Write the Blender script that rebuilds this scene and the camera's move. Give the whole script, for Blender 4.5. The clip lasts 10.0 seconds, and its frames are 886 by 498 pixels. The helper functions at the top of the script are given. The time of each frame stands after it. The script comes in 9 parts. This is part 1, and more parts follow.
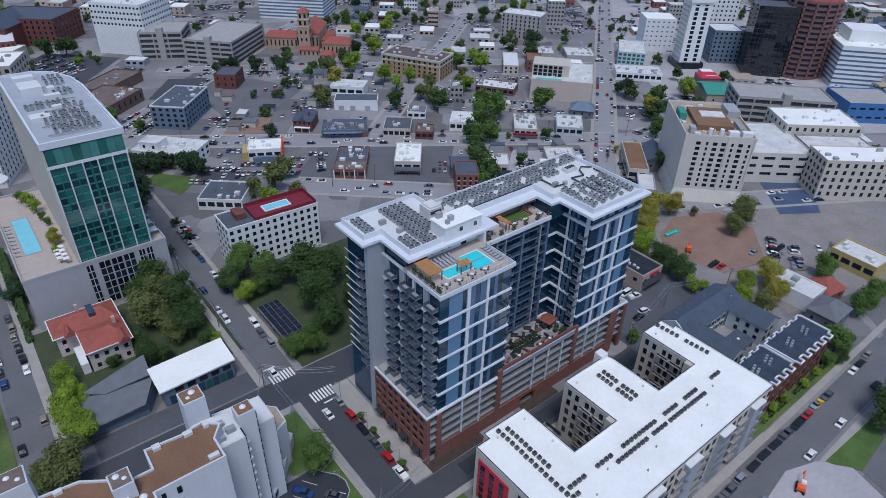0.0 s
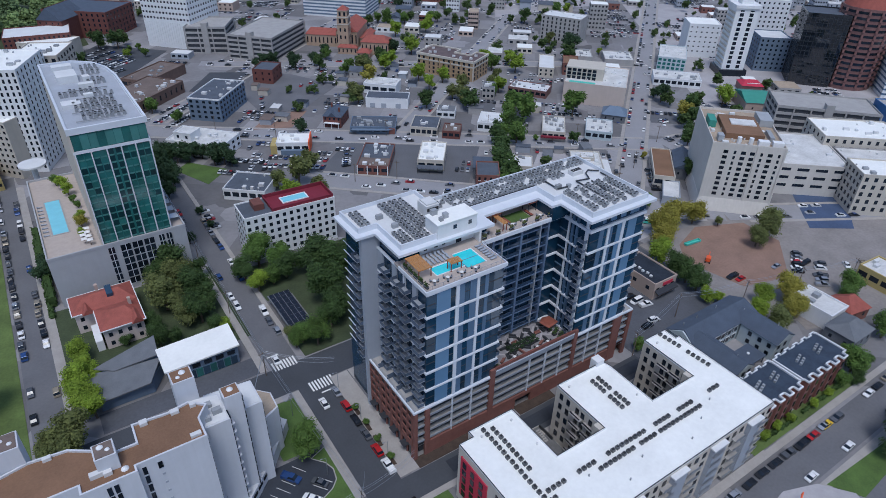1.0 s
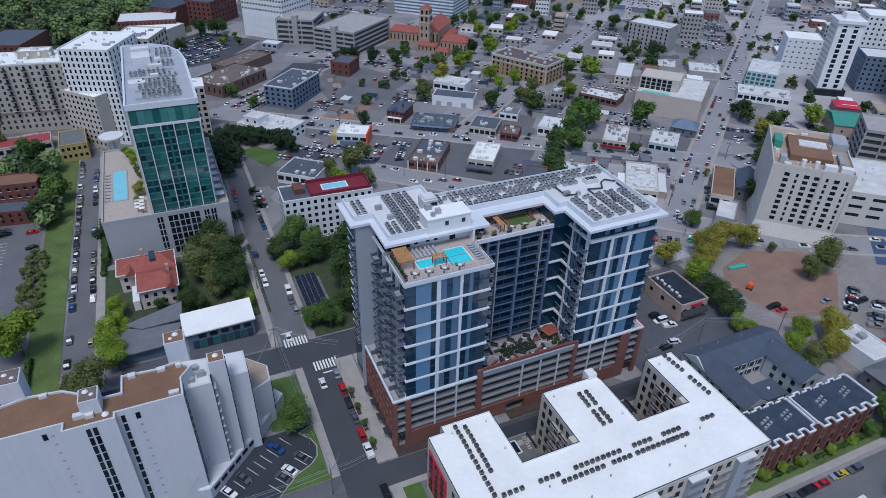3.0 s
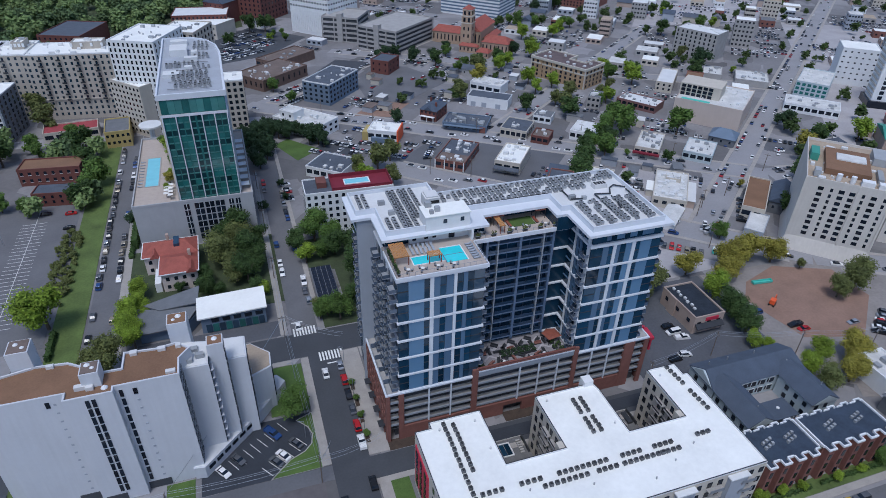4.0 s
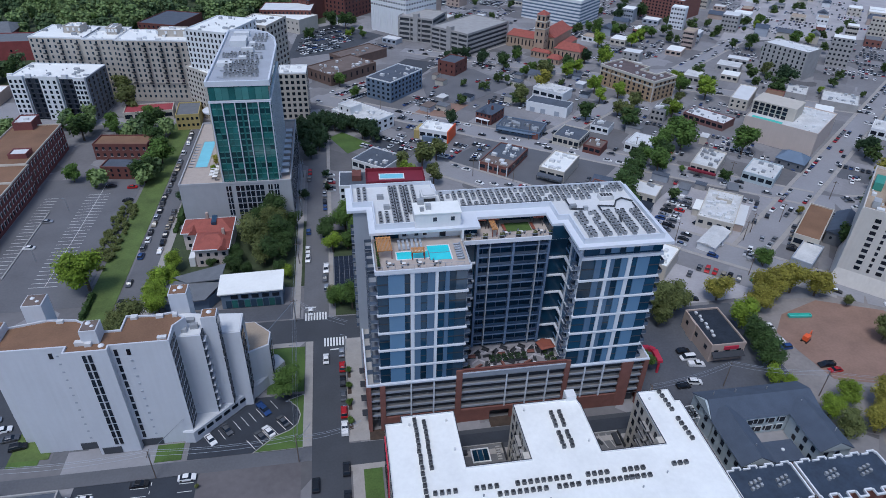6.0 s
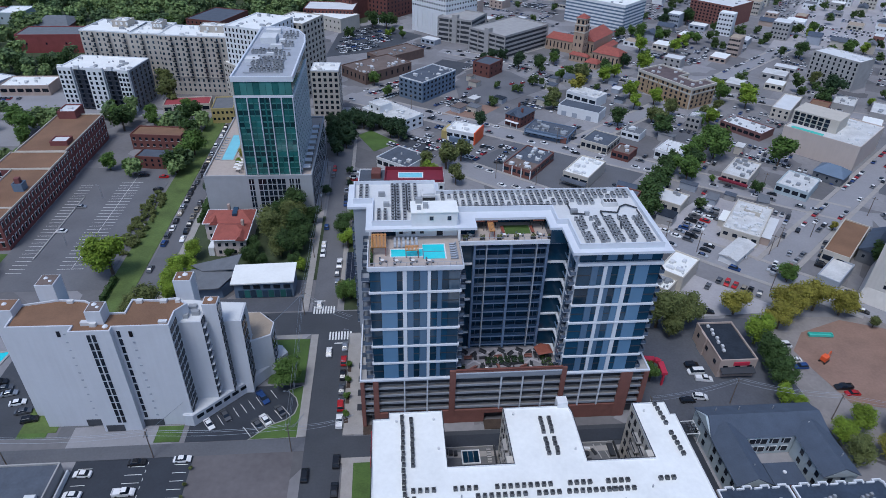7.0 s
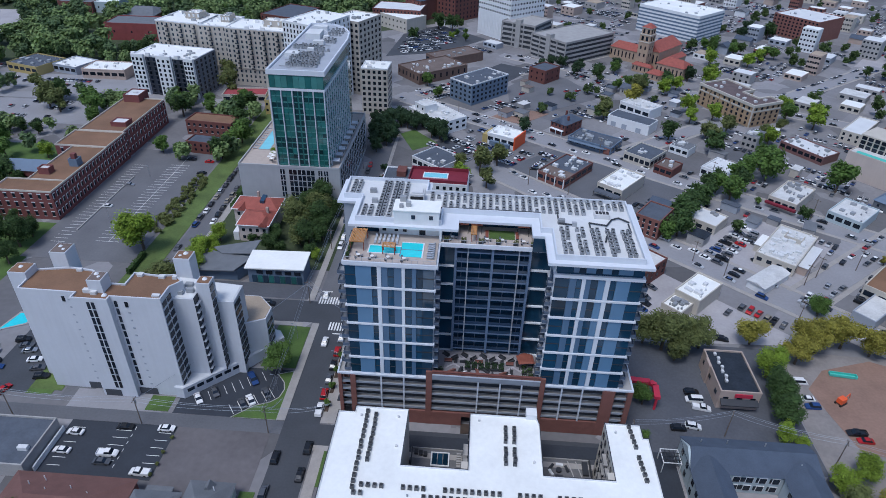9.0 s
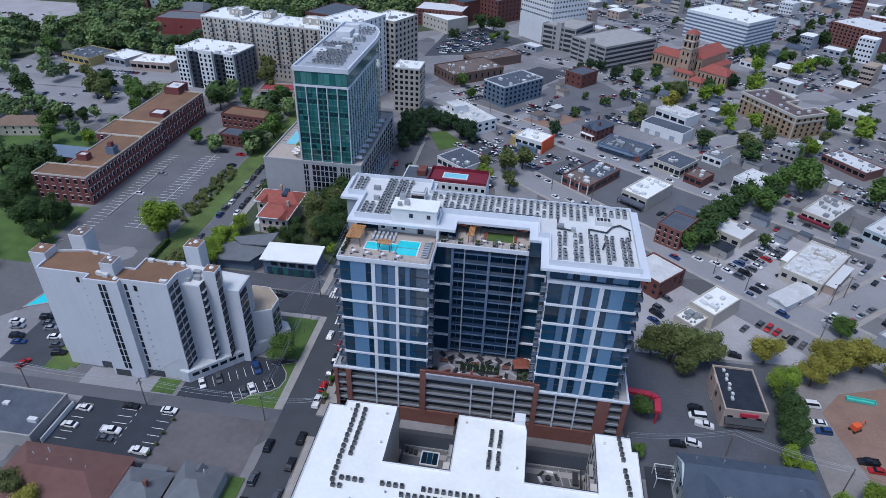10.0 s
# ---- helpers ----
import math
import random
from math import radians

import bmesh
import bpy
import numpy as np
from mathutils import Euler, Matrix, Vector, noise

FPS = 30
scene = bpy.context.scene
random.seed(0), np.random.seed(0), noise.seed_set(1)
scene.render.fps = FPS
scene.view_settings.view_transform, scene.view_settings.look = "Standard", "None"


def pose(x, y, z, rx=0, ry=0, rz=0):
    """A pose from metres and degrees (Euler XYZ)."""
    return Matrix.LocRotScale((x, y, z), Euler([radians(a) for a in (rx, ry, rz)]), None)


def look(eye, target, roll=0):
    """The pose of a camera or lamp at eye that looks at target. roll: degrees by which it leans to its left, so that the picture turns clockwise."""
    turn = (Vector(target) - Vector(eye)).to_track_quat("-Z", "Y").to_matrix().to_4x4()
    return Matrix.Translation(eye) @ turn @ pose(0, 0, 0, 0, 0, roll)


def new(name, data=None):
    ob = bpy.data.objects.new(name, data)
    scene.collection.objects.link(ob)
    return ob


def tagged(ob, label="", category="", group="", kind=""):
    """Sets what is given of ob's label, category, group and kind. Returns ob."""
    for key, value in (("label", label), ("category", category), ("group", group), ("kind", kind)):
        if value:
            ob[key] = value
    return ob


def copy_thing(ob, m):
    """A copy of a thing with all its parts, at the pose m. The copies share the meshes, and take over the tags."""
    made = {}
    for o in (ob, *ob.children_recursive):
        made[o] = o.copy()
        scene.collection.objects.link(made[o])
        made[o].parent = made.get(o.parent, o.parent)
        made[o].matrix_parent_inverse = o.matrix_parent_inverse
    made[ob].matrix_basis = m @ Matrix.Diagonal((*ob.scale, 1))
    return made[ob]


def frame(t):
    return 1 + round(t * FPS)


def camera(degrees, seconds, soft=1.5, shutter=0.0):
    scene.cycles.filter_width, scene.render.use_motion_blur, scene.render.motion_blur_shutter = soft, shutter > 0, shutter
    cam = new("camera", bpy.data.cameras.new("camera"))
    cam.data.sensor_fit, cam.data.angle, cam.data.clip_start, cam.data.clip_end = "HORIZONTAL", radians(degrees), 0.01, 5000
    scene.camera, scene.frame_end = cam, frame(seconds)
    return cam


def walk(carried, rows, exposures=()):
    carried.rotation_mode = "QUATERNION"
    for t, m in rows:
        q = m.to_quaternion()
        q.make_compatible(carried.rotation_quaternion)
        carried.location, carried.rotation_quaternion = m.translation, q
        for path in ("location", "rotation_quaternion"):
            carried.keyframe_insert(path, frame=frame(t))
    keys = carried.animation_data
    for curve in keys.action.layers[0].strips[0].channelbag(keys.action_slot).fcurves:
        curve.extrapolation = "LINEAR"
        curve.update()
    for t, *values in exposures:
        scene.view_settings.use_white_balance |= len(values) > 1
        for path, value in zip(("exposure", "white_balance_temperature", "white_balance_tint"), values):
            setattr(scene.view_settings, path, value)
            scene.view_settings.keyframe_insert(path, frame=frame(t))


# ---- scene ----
cam = camera(70.1, 10.0, soft=0.85)
PATH = [
    (0, (0.606, -0.772, 143.579), (1.666, 0.522, 142.484), 1.6),
    (0.5, (5.225, -5.148, 143.573), (6.231, -3.812, 142.476), 1.6),
    (1, (9.994, -9.366, 143.608), (10.943, -7.988, 142.512), 1.6),
    (1.5, (15.019, -13.392, 143.675), (15.900, -11.970, 142.578), 1.6),
    (2, (20.270, -17.130, 143.750), (21.086, -15.670, 142.653), 1.6),
    (2.5, (25.714, -20.560, 143.844), (26.473, -19.070, 142.747), 1.6),
    (4, (42.673, -29.600, 144.151), (43.228, -28.024, 143.052), 1.6),
    (4.5, (48.426, -31.921, 144.201), (48.918, -30.323, 143.103), 1.6),
    (5, (54.286, -33.924, 144.247), (54.713, -32.308, 143.150), 1.6),
    (5.5, (60.250, -35.682, 144.288), (60.612, -34.049, 143.191), 1.7),
    (7, (78.836, -39.191, 144.233), (78.992, -37.525, 143.138), 1.6),
    (7.5, (85.030, -39.746, 144.187), (85.115, -38.074, 143.092), 1.6),
    (8, (91.197, -40.010, 144.168), (91.229, -38.335, 143.075), 1.6),
    (8.5, (97.340, -40.086, 144.201), (97.326, -38.411, 143.108), 1.7),
    (9, (103.467, -39.887, 144.227), (103.385, -38.213, 143.135), 1.8),
    (9.5, (109.709, -39.422, 144.279), (109.559, -37.753, 143.187), 1.8),
    (10, (116.033, -38.831, 144.346), (115.809, -37.171, 143.254), 1.8),
]
walk(cam, [(t, look(eye, target, roll)) for t, eye, target, roll in PATH], [(0.0, 0.30, 5930, 11), (5.0, 0.31, 5840, 11), (7.5, 0.36, 5790, 11), (10.0, 0.43, 5800, 11)])

# ---- sky and sun: soft cloudy daylight ----
world = bpy.data.worlds.new("sky")
scene.world = world
world.use_nodes = True
wn = world.node_tree.nodes
sky = wn.new("ShaderNodeTexSky")
sky.sky_type, sky.sun_disc = "NISHITA", False
sky.sun_elevation, sky.sun_rotation = radians(66), radians(214)
sky.air_density, sky.dust_density, sky.ozone_density = 1.0, 1.6, 2.0
world.node_tree.links.new(sky.outputs[0], wn["Background"].inputs[0])
wn["Background"].inputs[1].default_value = 0.108
sun = new("sun", bpy.data.lights.new("sun", "SUN"))
sun.data.energy, sun.data.angle, sun.data.color = 1.42, radians(18), (1.0, 0.97, 0.92)
sun.matrix_world = pose(0, 0, 300) @ look((0, 0, 0), (0.23, 0.34, -0.91))

# ---- materials ----
MATS = {}


def mat(name, col, rough=0.8, metal=0.0, var=0.18, scale=0.35, fine=6.0, bump=0.0, island=0.0, spec=0.5, rnd=0.0, streak=0.0):
    if name in MATS:
        return MATS[name]
    m = bpy.data.materials.new(name)
    m.use_nodes = True
    nt = m.node_tree
    p = nt.nodes["Principled BSDF"]
    p.inputs["Roughness"].default_value, p.inputs["Metallic"].default_value = rough, metal
    p.inputs["Specular IOR Level"].default_value = spec
    geo = nt.nodes.new("ShaderNodeNewGeometry")

    def math_node(op, a, b):
        n = nt.nodes.new("ShaderNodeMath")
        n.operation = op
        for i, v in enumerate((a, b)):
            if isinstance(v, (int, float)):
                n.inputs[i].default_value = v
            else:
                nt.links.new(v, n.inputs[i])
        return n.outputs[0]

    def noisy(sc, detail=4.0, stretch=None):
        n = nt.nodes.new("ShaderNodeTexNoise")
        n.inputs["Scale"].default_value, n.inputs["Detail"].default_value = sc, detail
        src = geo.outputs["Position"]
        if stretch:
            mp = nt.nodes.new("ShaderNodeMapping")
            mp.inputs["Scale"].default_value = stretch
            nt.links.new(src, mp.inputs["Vector"])
            src = mp.outputs[0]
        nt.links.new(src, n.inputs["Vector"])
        return n.outputs["Fac"]

    big = noisy(scale)
    small = noisy(fine, 3.0)
    f = math_node("ADD", math_node("MULTIPLY", math_node("SUBTRACT", big, 0.5), 2.6 * var), math_node("MULTIPLY", math_node("SUBTRACT", small, 0.5), 1.5 * var))
    if streak:
        f = math_node("ADD", f, math_node("MULTIPLY", math_node("SUBTRACT", noisy(1.2, 3.0, (1, 1, 0.06)), 0.5), streak))
    if island:
        f = math_node("ADD", f, math_node("MULTIPLY", math_node("SUBTRACT", geo.outputs["Random Per Island"], 0.5), island))
    if rnd:
        oi = nt.nodes.new("ShaderNodeObjectInfo")
        f = math_node("ADD", f, math_node("MULTIPLY", math_node("SUBTRACT", oi.outputs["Random"], 0.5), rnd))
    f = math_node("ADD", f, 1.0)
    v = nt.nodes.new("ShaderNodeVectorMath")
    v.operation = "SCALE"
    v.inputs[0].default_value = col
    nt.links.new(f, v.inputs["Scale"])
    nt.links.new(v.outputs[0], p.inputs["Base Color"])
    if bump:
        b = nt.nodes.new("ShaderNodeBump")
        b.inputs["Strength"].default_value, b.inputs["Distance"].default_value = min(bump, 1.0), 0.08
        nt.links.new(small, b.inputs["Height"])
        nt.links.new(b.outputs[0], p.inputs["Normal"])
    MATS[name] = m
    return m


def leafy(m):
    """Leaves let some of the light through."""
    nt = m.node_tree
    p = nt.nodes["Principled BSDF"]
    tr, mx = nt.nodes.new("ShaderNodeBsdfTranslucent"), nt.nodes.new("ShaderNodeMixShader")
    mx.inputs[0].default_value = 0.28
    nt.links.new(p.inputs["Base Color"].links[0].from_socket, tr.inputs["Color"])
    nt.links.new(p.outputs[0], mx.inputs[1])
    nt.links.new(tr.outputs[0], mx.inputs[2])
    nt.links.new(mx.outputs[0], nt.nodes["Material Output"].inputs["Surface"])
    return m


ASPHALT = mat("asphalt", (0.115, 0.118, 0.13), 0.9, var=0.22, scale=0.06, fine=1.5, bump=0.2)
ROADM = mat("road_asphalt", (0.132, 0.133, 0.143), 0.88, var=0.2, scale=0.08, fine=1.2, bump=0.2)
PALER = mat("pale_road_asphalt", (0.265, 0.262, 0.275), 0.9, var=0.16, scale=0.06, fine=1.0, bump=0.15)
PALEL = mat("pale_lot_paving", (0.36, 0.345, 0.355), 0.92, var=0.2, scale=0.07, fine=0.8, bump=0.15)
# Undergrowth, with the shade of the trees above mixed into its colour.
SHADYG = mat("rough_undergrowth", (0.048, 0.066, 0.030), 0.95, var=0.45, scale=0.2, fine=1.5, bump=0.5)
SLATEB = mat("dark_slate_panel", (0.030, 0.036, 0.052), 0.6, var=0.12)
PODST = mat("pale_grey_stone", (0.37, 0.38, 0.40), 0.8, var=0.08, scale=0.3, streak=0.1)
SEALED = mat("sealed_asphalt", (0.030, 0.036, 0.048), 0.8, var=0.25, scale=0.15, fine=1.5, bump=0.15)
WORN = mat("worn_brown_asphalt", (0.125, 0.115, 0.120), 0.9, var=0.3, scale=0.07, fine=0.5, bump=0.3)
# Street asphalt; its dark tone also stands for shade inside the garages.
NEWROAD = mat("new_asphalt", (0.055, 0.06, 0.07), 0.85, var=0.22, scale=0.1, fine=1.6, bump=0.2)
EARTH = mat("town_ground", (0.185, 0.180, 0.186), 0.95, var=0.22, scale=0.05, fine=0.5, bump=0.2)
# worn lots of differing tone on the slanting street grid
nt = EARTH.node_tree
pos, mp, vo, mx = (nt.nodes.new(n) for n in ("ShaderNodeNewGeometry", "ShaderNodeMapping", "ShaderNodeTexVoronoi", "ShaderNodeVectorMath"))
mp.inputs["Rotation"].default_value = (0, 0, radians(40))
vo.distance, vo.inputs["Scale"].default_value, vo.inputs["Randomness"].default_value = "CHEBYCHEV", 0.045, 0.8
sh = nt.nodes.new("ShaderNodeMapRange")
sh.inputs["To Min"].default_value, sh.inputs["To Max"].default_value = 0.48, 1.6
mx.operation = "SCALE"
old = nt.nodes["Principled BSDF"].inputs["Base Color"].links[0].from_socket
nt.links.new(pos.outputs["Position"], mp.inputs["Vector"])
nt.links.new(mp.outputs[0], vo.inputs["Vector"])
nt.links.new(vo.outputs["Color"], sh.inputs["Value"])
nt.links.new(old, mx.inputs[0])
nt.links.new(sh.outputs[0], mx.inputs["Scale"])
nt.links.new(mx.outputs[0], nt.nodes["Principled BSDF"].inputs["Base Color"])
CONC = mat("concrete", (0.34, 0.33, 0.32), 0.85, var=0.16, scale=0.25, fine=3.0)
WALKM = mat("pavement_concrete", (0.33, 0.31, 0.29), 0.9, var=0.16, scale=0.3, fine=2.0)
GRASS = mat("grass", (0.072, 0.125, 0.028), 0.95, var=0.4, scale=0.15, fine=2.5, bump=0.5)
ROUGHG = mat("rough_olive_grass", (0.092, 0.135, 0.036), 0.95, var=0.45, scale=0.12, fine=1.2, bump=0.5)
DIRT = mat("dirt", (0.245, 0.155, 0.118), 0.95, var=0.25, scale=0.12, fine=1.2, bump=0.4)
MULCH = mat("mulch", (0.06, 0.042, 0.032), 0.95, var=0.4, scale=0.6, fine=4.0, bump=0.6)
PAINT = mat("road_paint", (0.72, 0.72, 0.70), 0.7, var=0.12, scale=0.8, fine=5.0)
YELLOW = mat("yellow_paint", (0.60, 0.42, 0.06), 0.7, var=0.15)
WHITE = mat("white_render", (0.70, 0.71, 0.72), 0.7, var=0.05, scale=0.25, fine=2.0, streak=0.10)
BANDW = mat("white_metal_panel", (0.62, 0.65, 0.70), 0.45, var=0.05, scale=0.3, streak=0.08)
GREYP = mat("grey_panel", (0.33, 0.36, 0.41), 0.5, var=0.06, scale=0.3, streak=0.10)
ROOFW = mat("white_roof_membrane", (0.80, 0.805, 0.775), 0.7, var=0.10, scale=0.10, fine=0.9)
ROOFS = mat("stained_pale_roof", (0.56, 0.56, 0.55), 0.8, var=0.26, scale=0.18, fine=1.2)
GARF = mat("garage_spandrel", (0.27, 0.295, 0.335), 0.7, var=0.1, scale=0.4, streak=0.12)
TANG = mat("tan_gravel_roof", (0.36, 0.29, 0.22), 0.95, var=0.25, scale=0.2, fine=2.0)
ROOFG = mat("grey_roof_membrane", (0.62, 0.63, 0.635), 0.8, var=0.10, scale=0.15, fine=1.5)
ROOFD = mat("dark_roof_felt", (0.078, 0.092, 0.118), 0.85, var=0.25, scale=0.25, fine=1.5)
DULLB = mat("dull_brown_roof", (0.15, 0.115, 0.10), 0.95, var=0.3, scale=0.15, fine=1.5)
ROOFB = mat("brown_gravel_roof", (0.20, 0.112, 0.066), 0.95, var=0.3, scale=0.10, fine=2.5, bump=0.3)
SLATEG = mat("slate_grey_cladding", (0.16, 0.175, 0.20), 0.75, var=0.1, scale=0.3, streak=0.1)
SHINGLE = mat("dark_shingle", (0.066, 0.086, 0.122), 0.9, var=0.2, scale=0.3, fine=3.0, bump=0.3)
SHINGLEG = mat("grey_shingle", (0.14, 0.15, 0.165), 0.9, var=0.2, scale=0.3, fine=3.0, bump=0.3)
TERRA = mat("terracotta_tile", (0.29, 0.078, 0.058), 0.8, var=0.25, scale=0.5, fine=4.0, bump=0.4)
BRICK = mat("red_brick", (0.195, 0.082, 0.066), 0.9, var=0.2, scale=0.5, fine=5.0, bump=0.2, rnd=0.15)
BRICKD = mat("dark_red_brick", (0.15, 0.055, 0.045), 0.9, var=0.2, scale=0.5, fine=5.0, bump=0.2)
TANB = mat("tan_brick", (0.36, 0.25, 0.15), 0.9, var=0.15, scale=0.5, fine=4.0)
BEIGE = mat("beige_stucco", (0.43, 0.39, 0.34), 0.85, var=0.08, scale=0.3, streak=0.1)
CREAM = mat("cream_stucco", (0.50, 0.46, 0.40), 0.85, var=0.08, scale=0.3, streak=0.12)
PINKT = mat("pinkish_stucco", (0.42, 0.33, 0.28), 0.85, var=0.1, scale=0.3, streak=0.1)
CONCW = mat("painted_concrete", (0.55, 0.565, 0.60), 0.75, var=0.05, scale=0.12, fine=1.0, streak=0.12)
BLUEP = mat("pale_blue_panel", (0.105, 0.205, 0.33), 0.35, var=0.06, scale=0.3, rnd=0.12)
GREYB = mat("blue_grey_panel", (0.080, 0.145, 0.235), 0.4, var=0.06, scale=0.3, rnd=0.15)
GLASSD = mat("dark_glass", (0.012, 0.018, 0.028), 0.08, var=0.3, scale=0.2, spec=0.36, rnd=0.8)
GLASSB = mat("blue_glass", (0.022, 0.050, 0.085), 0.06, var=0.3, scale=0.2, spec=0.8, rnd=0.6)
GLASSN = mat("navy_glass", (0.011, 0.044, 0.084), 0.07, var=0.5, scale=0.09, spec=0.32, rnd=0.9)
NAVY = mat("navy_blue_panel", (0.105, 0.155, 0.245), 0.4, var=0.08, scale=0.3, rnd=0.1)
TEAL = mat("teal_glass", (0.024, 0.130, 0.122), 0.08, var=0.35, scale=0.15, spec=0.8, rnd=0.5)
MIRR = mat("mirror_glass", (0.010, 0.014, 0.020), 0.03, var=0.2, scale=0.1, spec=0.9)
TEALP = mat("teal_panel", (0.070, 0.215, 0.200), 0.15, var=0.15, scale=0.3, rnd=0.3)
RAILM = mat("rail_metal", (0.30, 0.33, 0.37), 0.4, 0.6, var=0.05)
DARKM = mat("dark_metal", (0.045, 0.048, 0.055), 0.5, 0.3, var=0.15)
UNITM = mat("unit_casing", (0.33, 0.345, 0.36), 0.6, 0.2, var=0.12, rnd=0.4)
UNITW = mat("white_unit_casing", (0.60, 0.60, 0.60), 0.6, var=0.1)
UNITD = mat("dark_unit_casing", (0.11, 0.115, 0.12), 0.6, 0.2, var=0.15, rnd=0.5)
FELTB = mat("black_roof_felt", (0.024, 0.031, 0.043), 0.9, var=0.45, scale=0.3, fine=1.5, spec=0.25)
SOLAR = mat("solar_cell", (0.012, 0.014, 0.022), 0.15, var=0.2)
FANM = mat("fan_grille", (0.02, 0.02, 0.022), 0.6, var=0.2)
POOL = mat("pool_water", (0.05, 0.60, 0.66), 0.08, var=0.12, scale=0.4, fine=2.0, bump=0.1)
POOLL = mat("pale_pool_water", (0.22, 0.58, 0.68), 0.1, var=0.12, scale=0.3)
DECKP = mat("pool_paving", (0.42, 0.36, 0.32), 0.85, var=0.12, scale=0.6)
WOOD = mat("cedar_wood", (0.46, 0.22, 0.075), 0.7, var=0.2, scale=0.8, fine=6.0)
WOODR = mat("rust_timber", (0.22, 0.065, 0.042), 0.75, var=0.25, scale=0.8, fine=6.0)
REDP = mat("red_paint", (0.48, 0.028, 0.06), 0.6, var=0.1, scale=0.6)
FADER = mat("faded_red_roof", (0.30, 0.052, 0.062), 0.8, var=0.2, scale=0.25, fine=2.0, streak=0.15)
CRIMSON = mat("crimson_roof_deck", (0.18, 0.015, 0.032), 0.8, var=0.15, scale=0.3)
ORANGE = mat("orange_paint", (0.75, 0.11, 0.03), 0.6, var=0.1)
LEMON = mat("yellow_render", (0.42, 0.33, 0.13), 0.7, var=0.1)
PALEB = mat("pale_blue_siding", (0.42, 0.49, 0.52), 0.7, var=0.08, scale=0.3)
BLUEB = mat("blue_grey_block", (0.13, 0.18, 0.25), 0.75, var=0.12, scale=0.3)
BLUEV = mat("bright_blue_panel", (0.05, 0.16, 0.38), 0.5, var=0.12)
REDG = mat("red_granite", (0.19, 0.095, 0.088), 0.5, var=0.1, scale=0.3)
TURQ = mat("turquoise_trim", (0.09, 0.50, 0.42), 0.6, var=0.1)
GREENR = mat("green_metal_roof", (0.05, 0.26, 0.20), 0.6, var=0.1)
CANVAS = mat("pale_canvas", (0.70, 0.69, 0.67), 0.9, var=0.06)
TYRE = mat("tyre_rubber", (0.02, 0.02, 0.02), 0.9, var=0.1)
DULLW = mat("dull_brown_brick", (0.150, 0.098, 0.080), 0.9, var=0.2, scale=0.4, fine=4.0)
SCUFF = mat("scuffed_paving", (0.235, 0.215, 0.205), 0.95, var=0.28, scale=0.09, fine=0.8, bump=0.2)
BARK = mat("bark", (0.10, 0.075, 0.055), 0.95, var=0.3, scale=2.0, fine=12.0, bump=0.4)
POLEM = mat("weathered_pole", (0.16, 0.13, 0.11), 0.9, var=0.2, scale=2.0)
LEAF = [mat("leaf_%s" % n, c, 0.8, var=0.3, scale=0.25, fine=1.5, island=0.6, rnd=0.25, spec=0.3) for n, c in (
    ("deep", (0.054, 0.096, 0.028)), ("green", (0.095, 0.165, 0.036)), ("bright", (0.205, 0.295, 0.034)),
    ("olive", (0.130, 0.152, 0.050)), ("gold", (0.270, 0.250, 0.046)), ("dark", (0.038, 0.072, 0.032)))]
# Far woods: leaf colours are lightened to carry the haze of the air.
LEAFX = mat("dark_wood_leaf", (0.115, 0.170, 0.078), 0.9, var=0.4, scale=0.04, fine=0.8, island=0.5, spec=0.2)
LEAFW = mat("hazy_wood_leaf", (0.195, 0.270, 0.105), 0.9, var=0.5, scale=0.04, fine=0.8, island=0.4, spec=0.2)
for m in LEAF + [LEAFW, LEAFX]:
    leafy(m)
CARP = [mat("car_paint_%s" % n, c, 0.25, m, var=0.04, rnd=0.1) for n, c, m in (
    ("white", (0.74, 0.74, 0.74), 0), ("silver", (0.45, 0.46, 0.48), 0.6), ("grey", (0.13, 0.135, 0.145), 0.4), ("black", (0.016, 0.017, 0.02), 0.1),
    ("red", (0.42, 0.018, 0.02), 0.1), ("blue", (0.03, 0.07, 0.20), 0.2), ("tan", (0.30, 0.26, 0.20), 0.2), ("yellow", (0.62, 0.42, 0.03), 0))]
CARN = ["white", "silver", "dark grey", "black", "red", "dark blue", "beige", "yellow"]


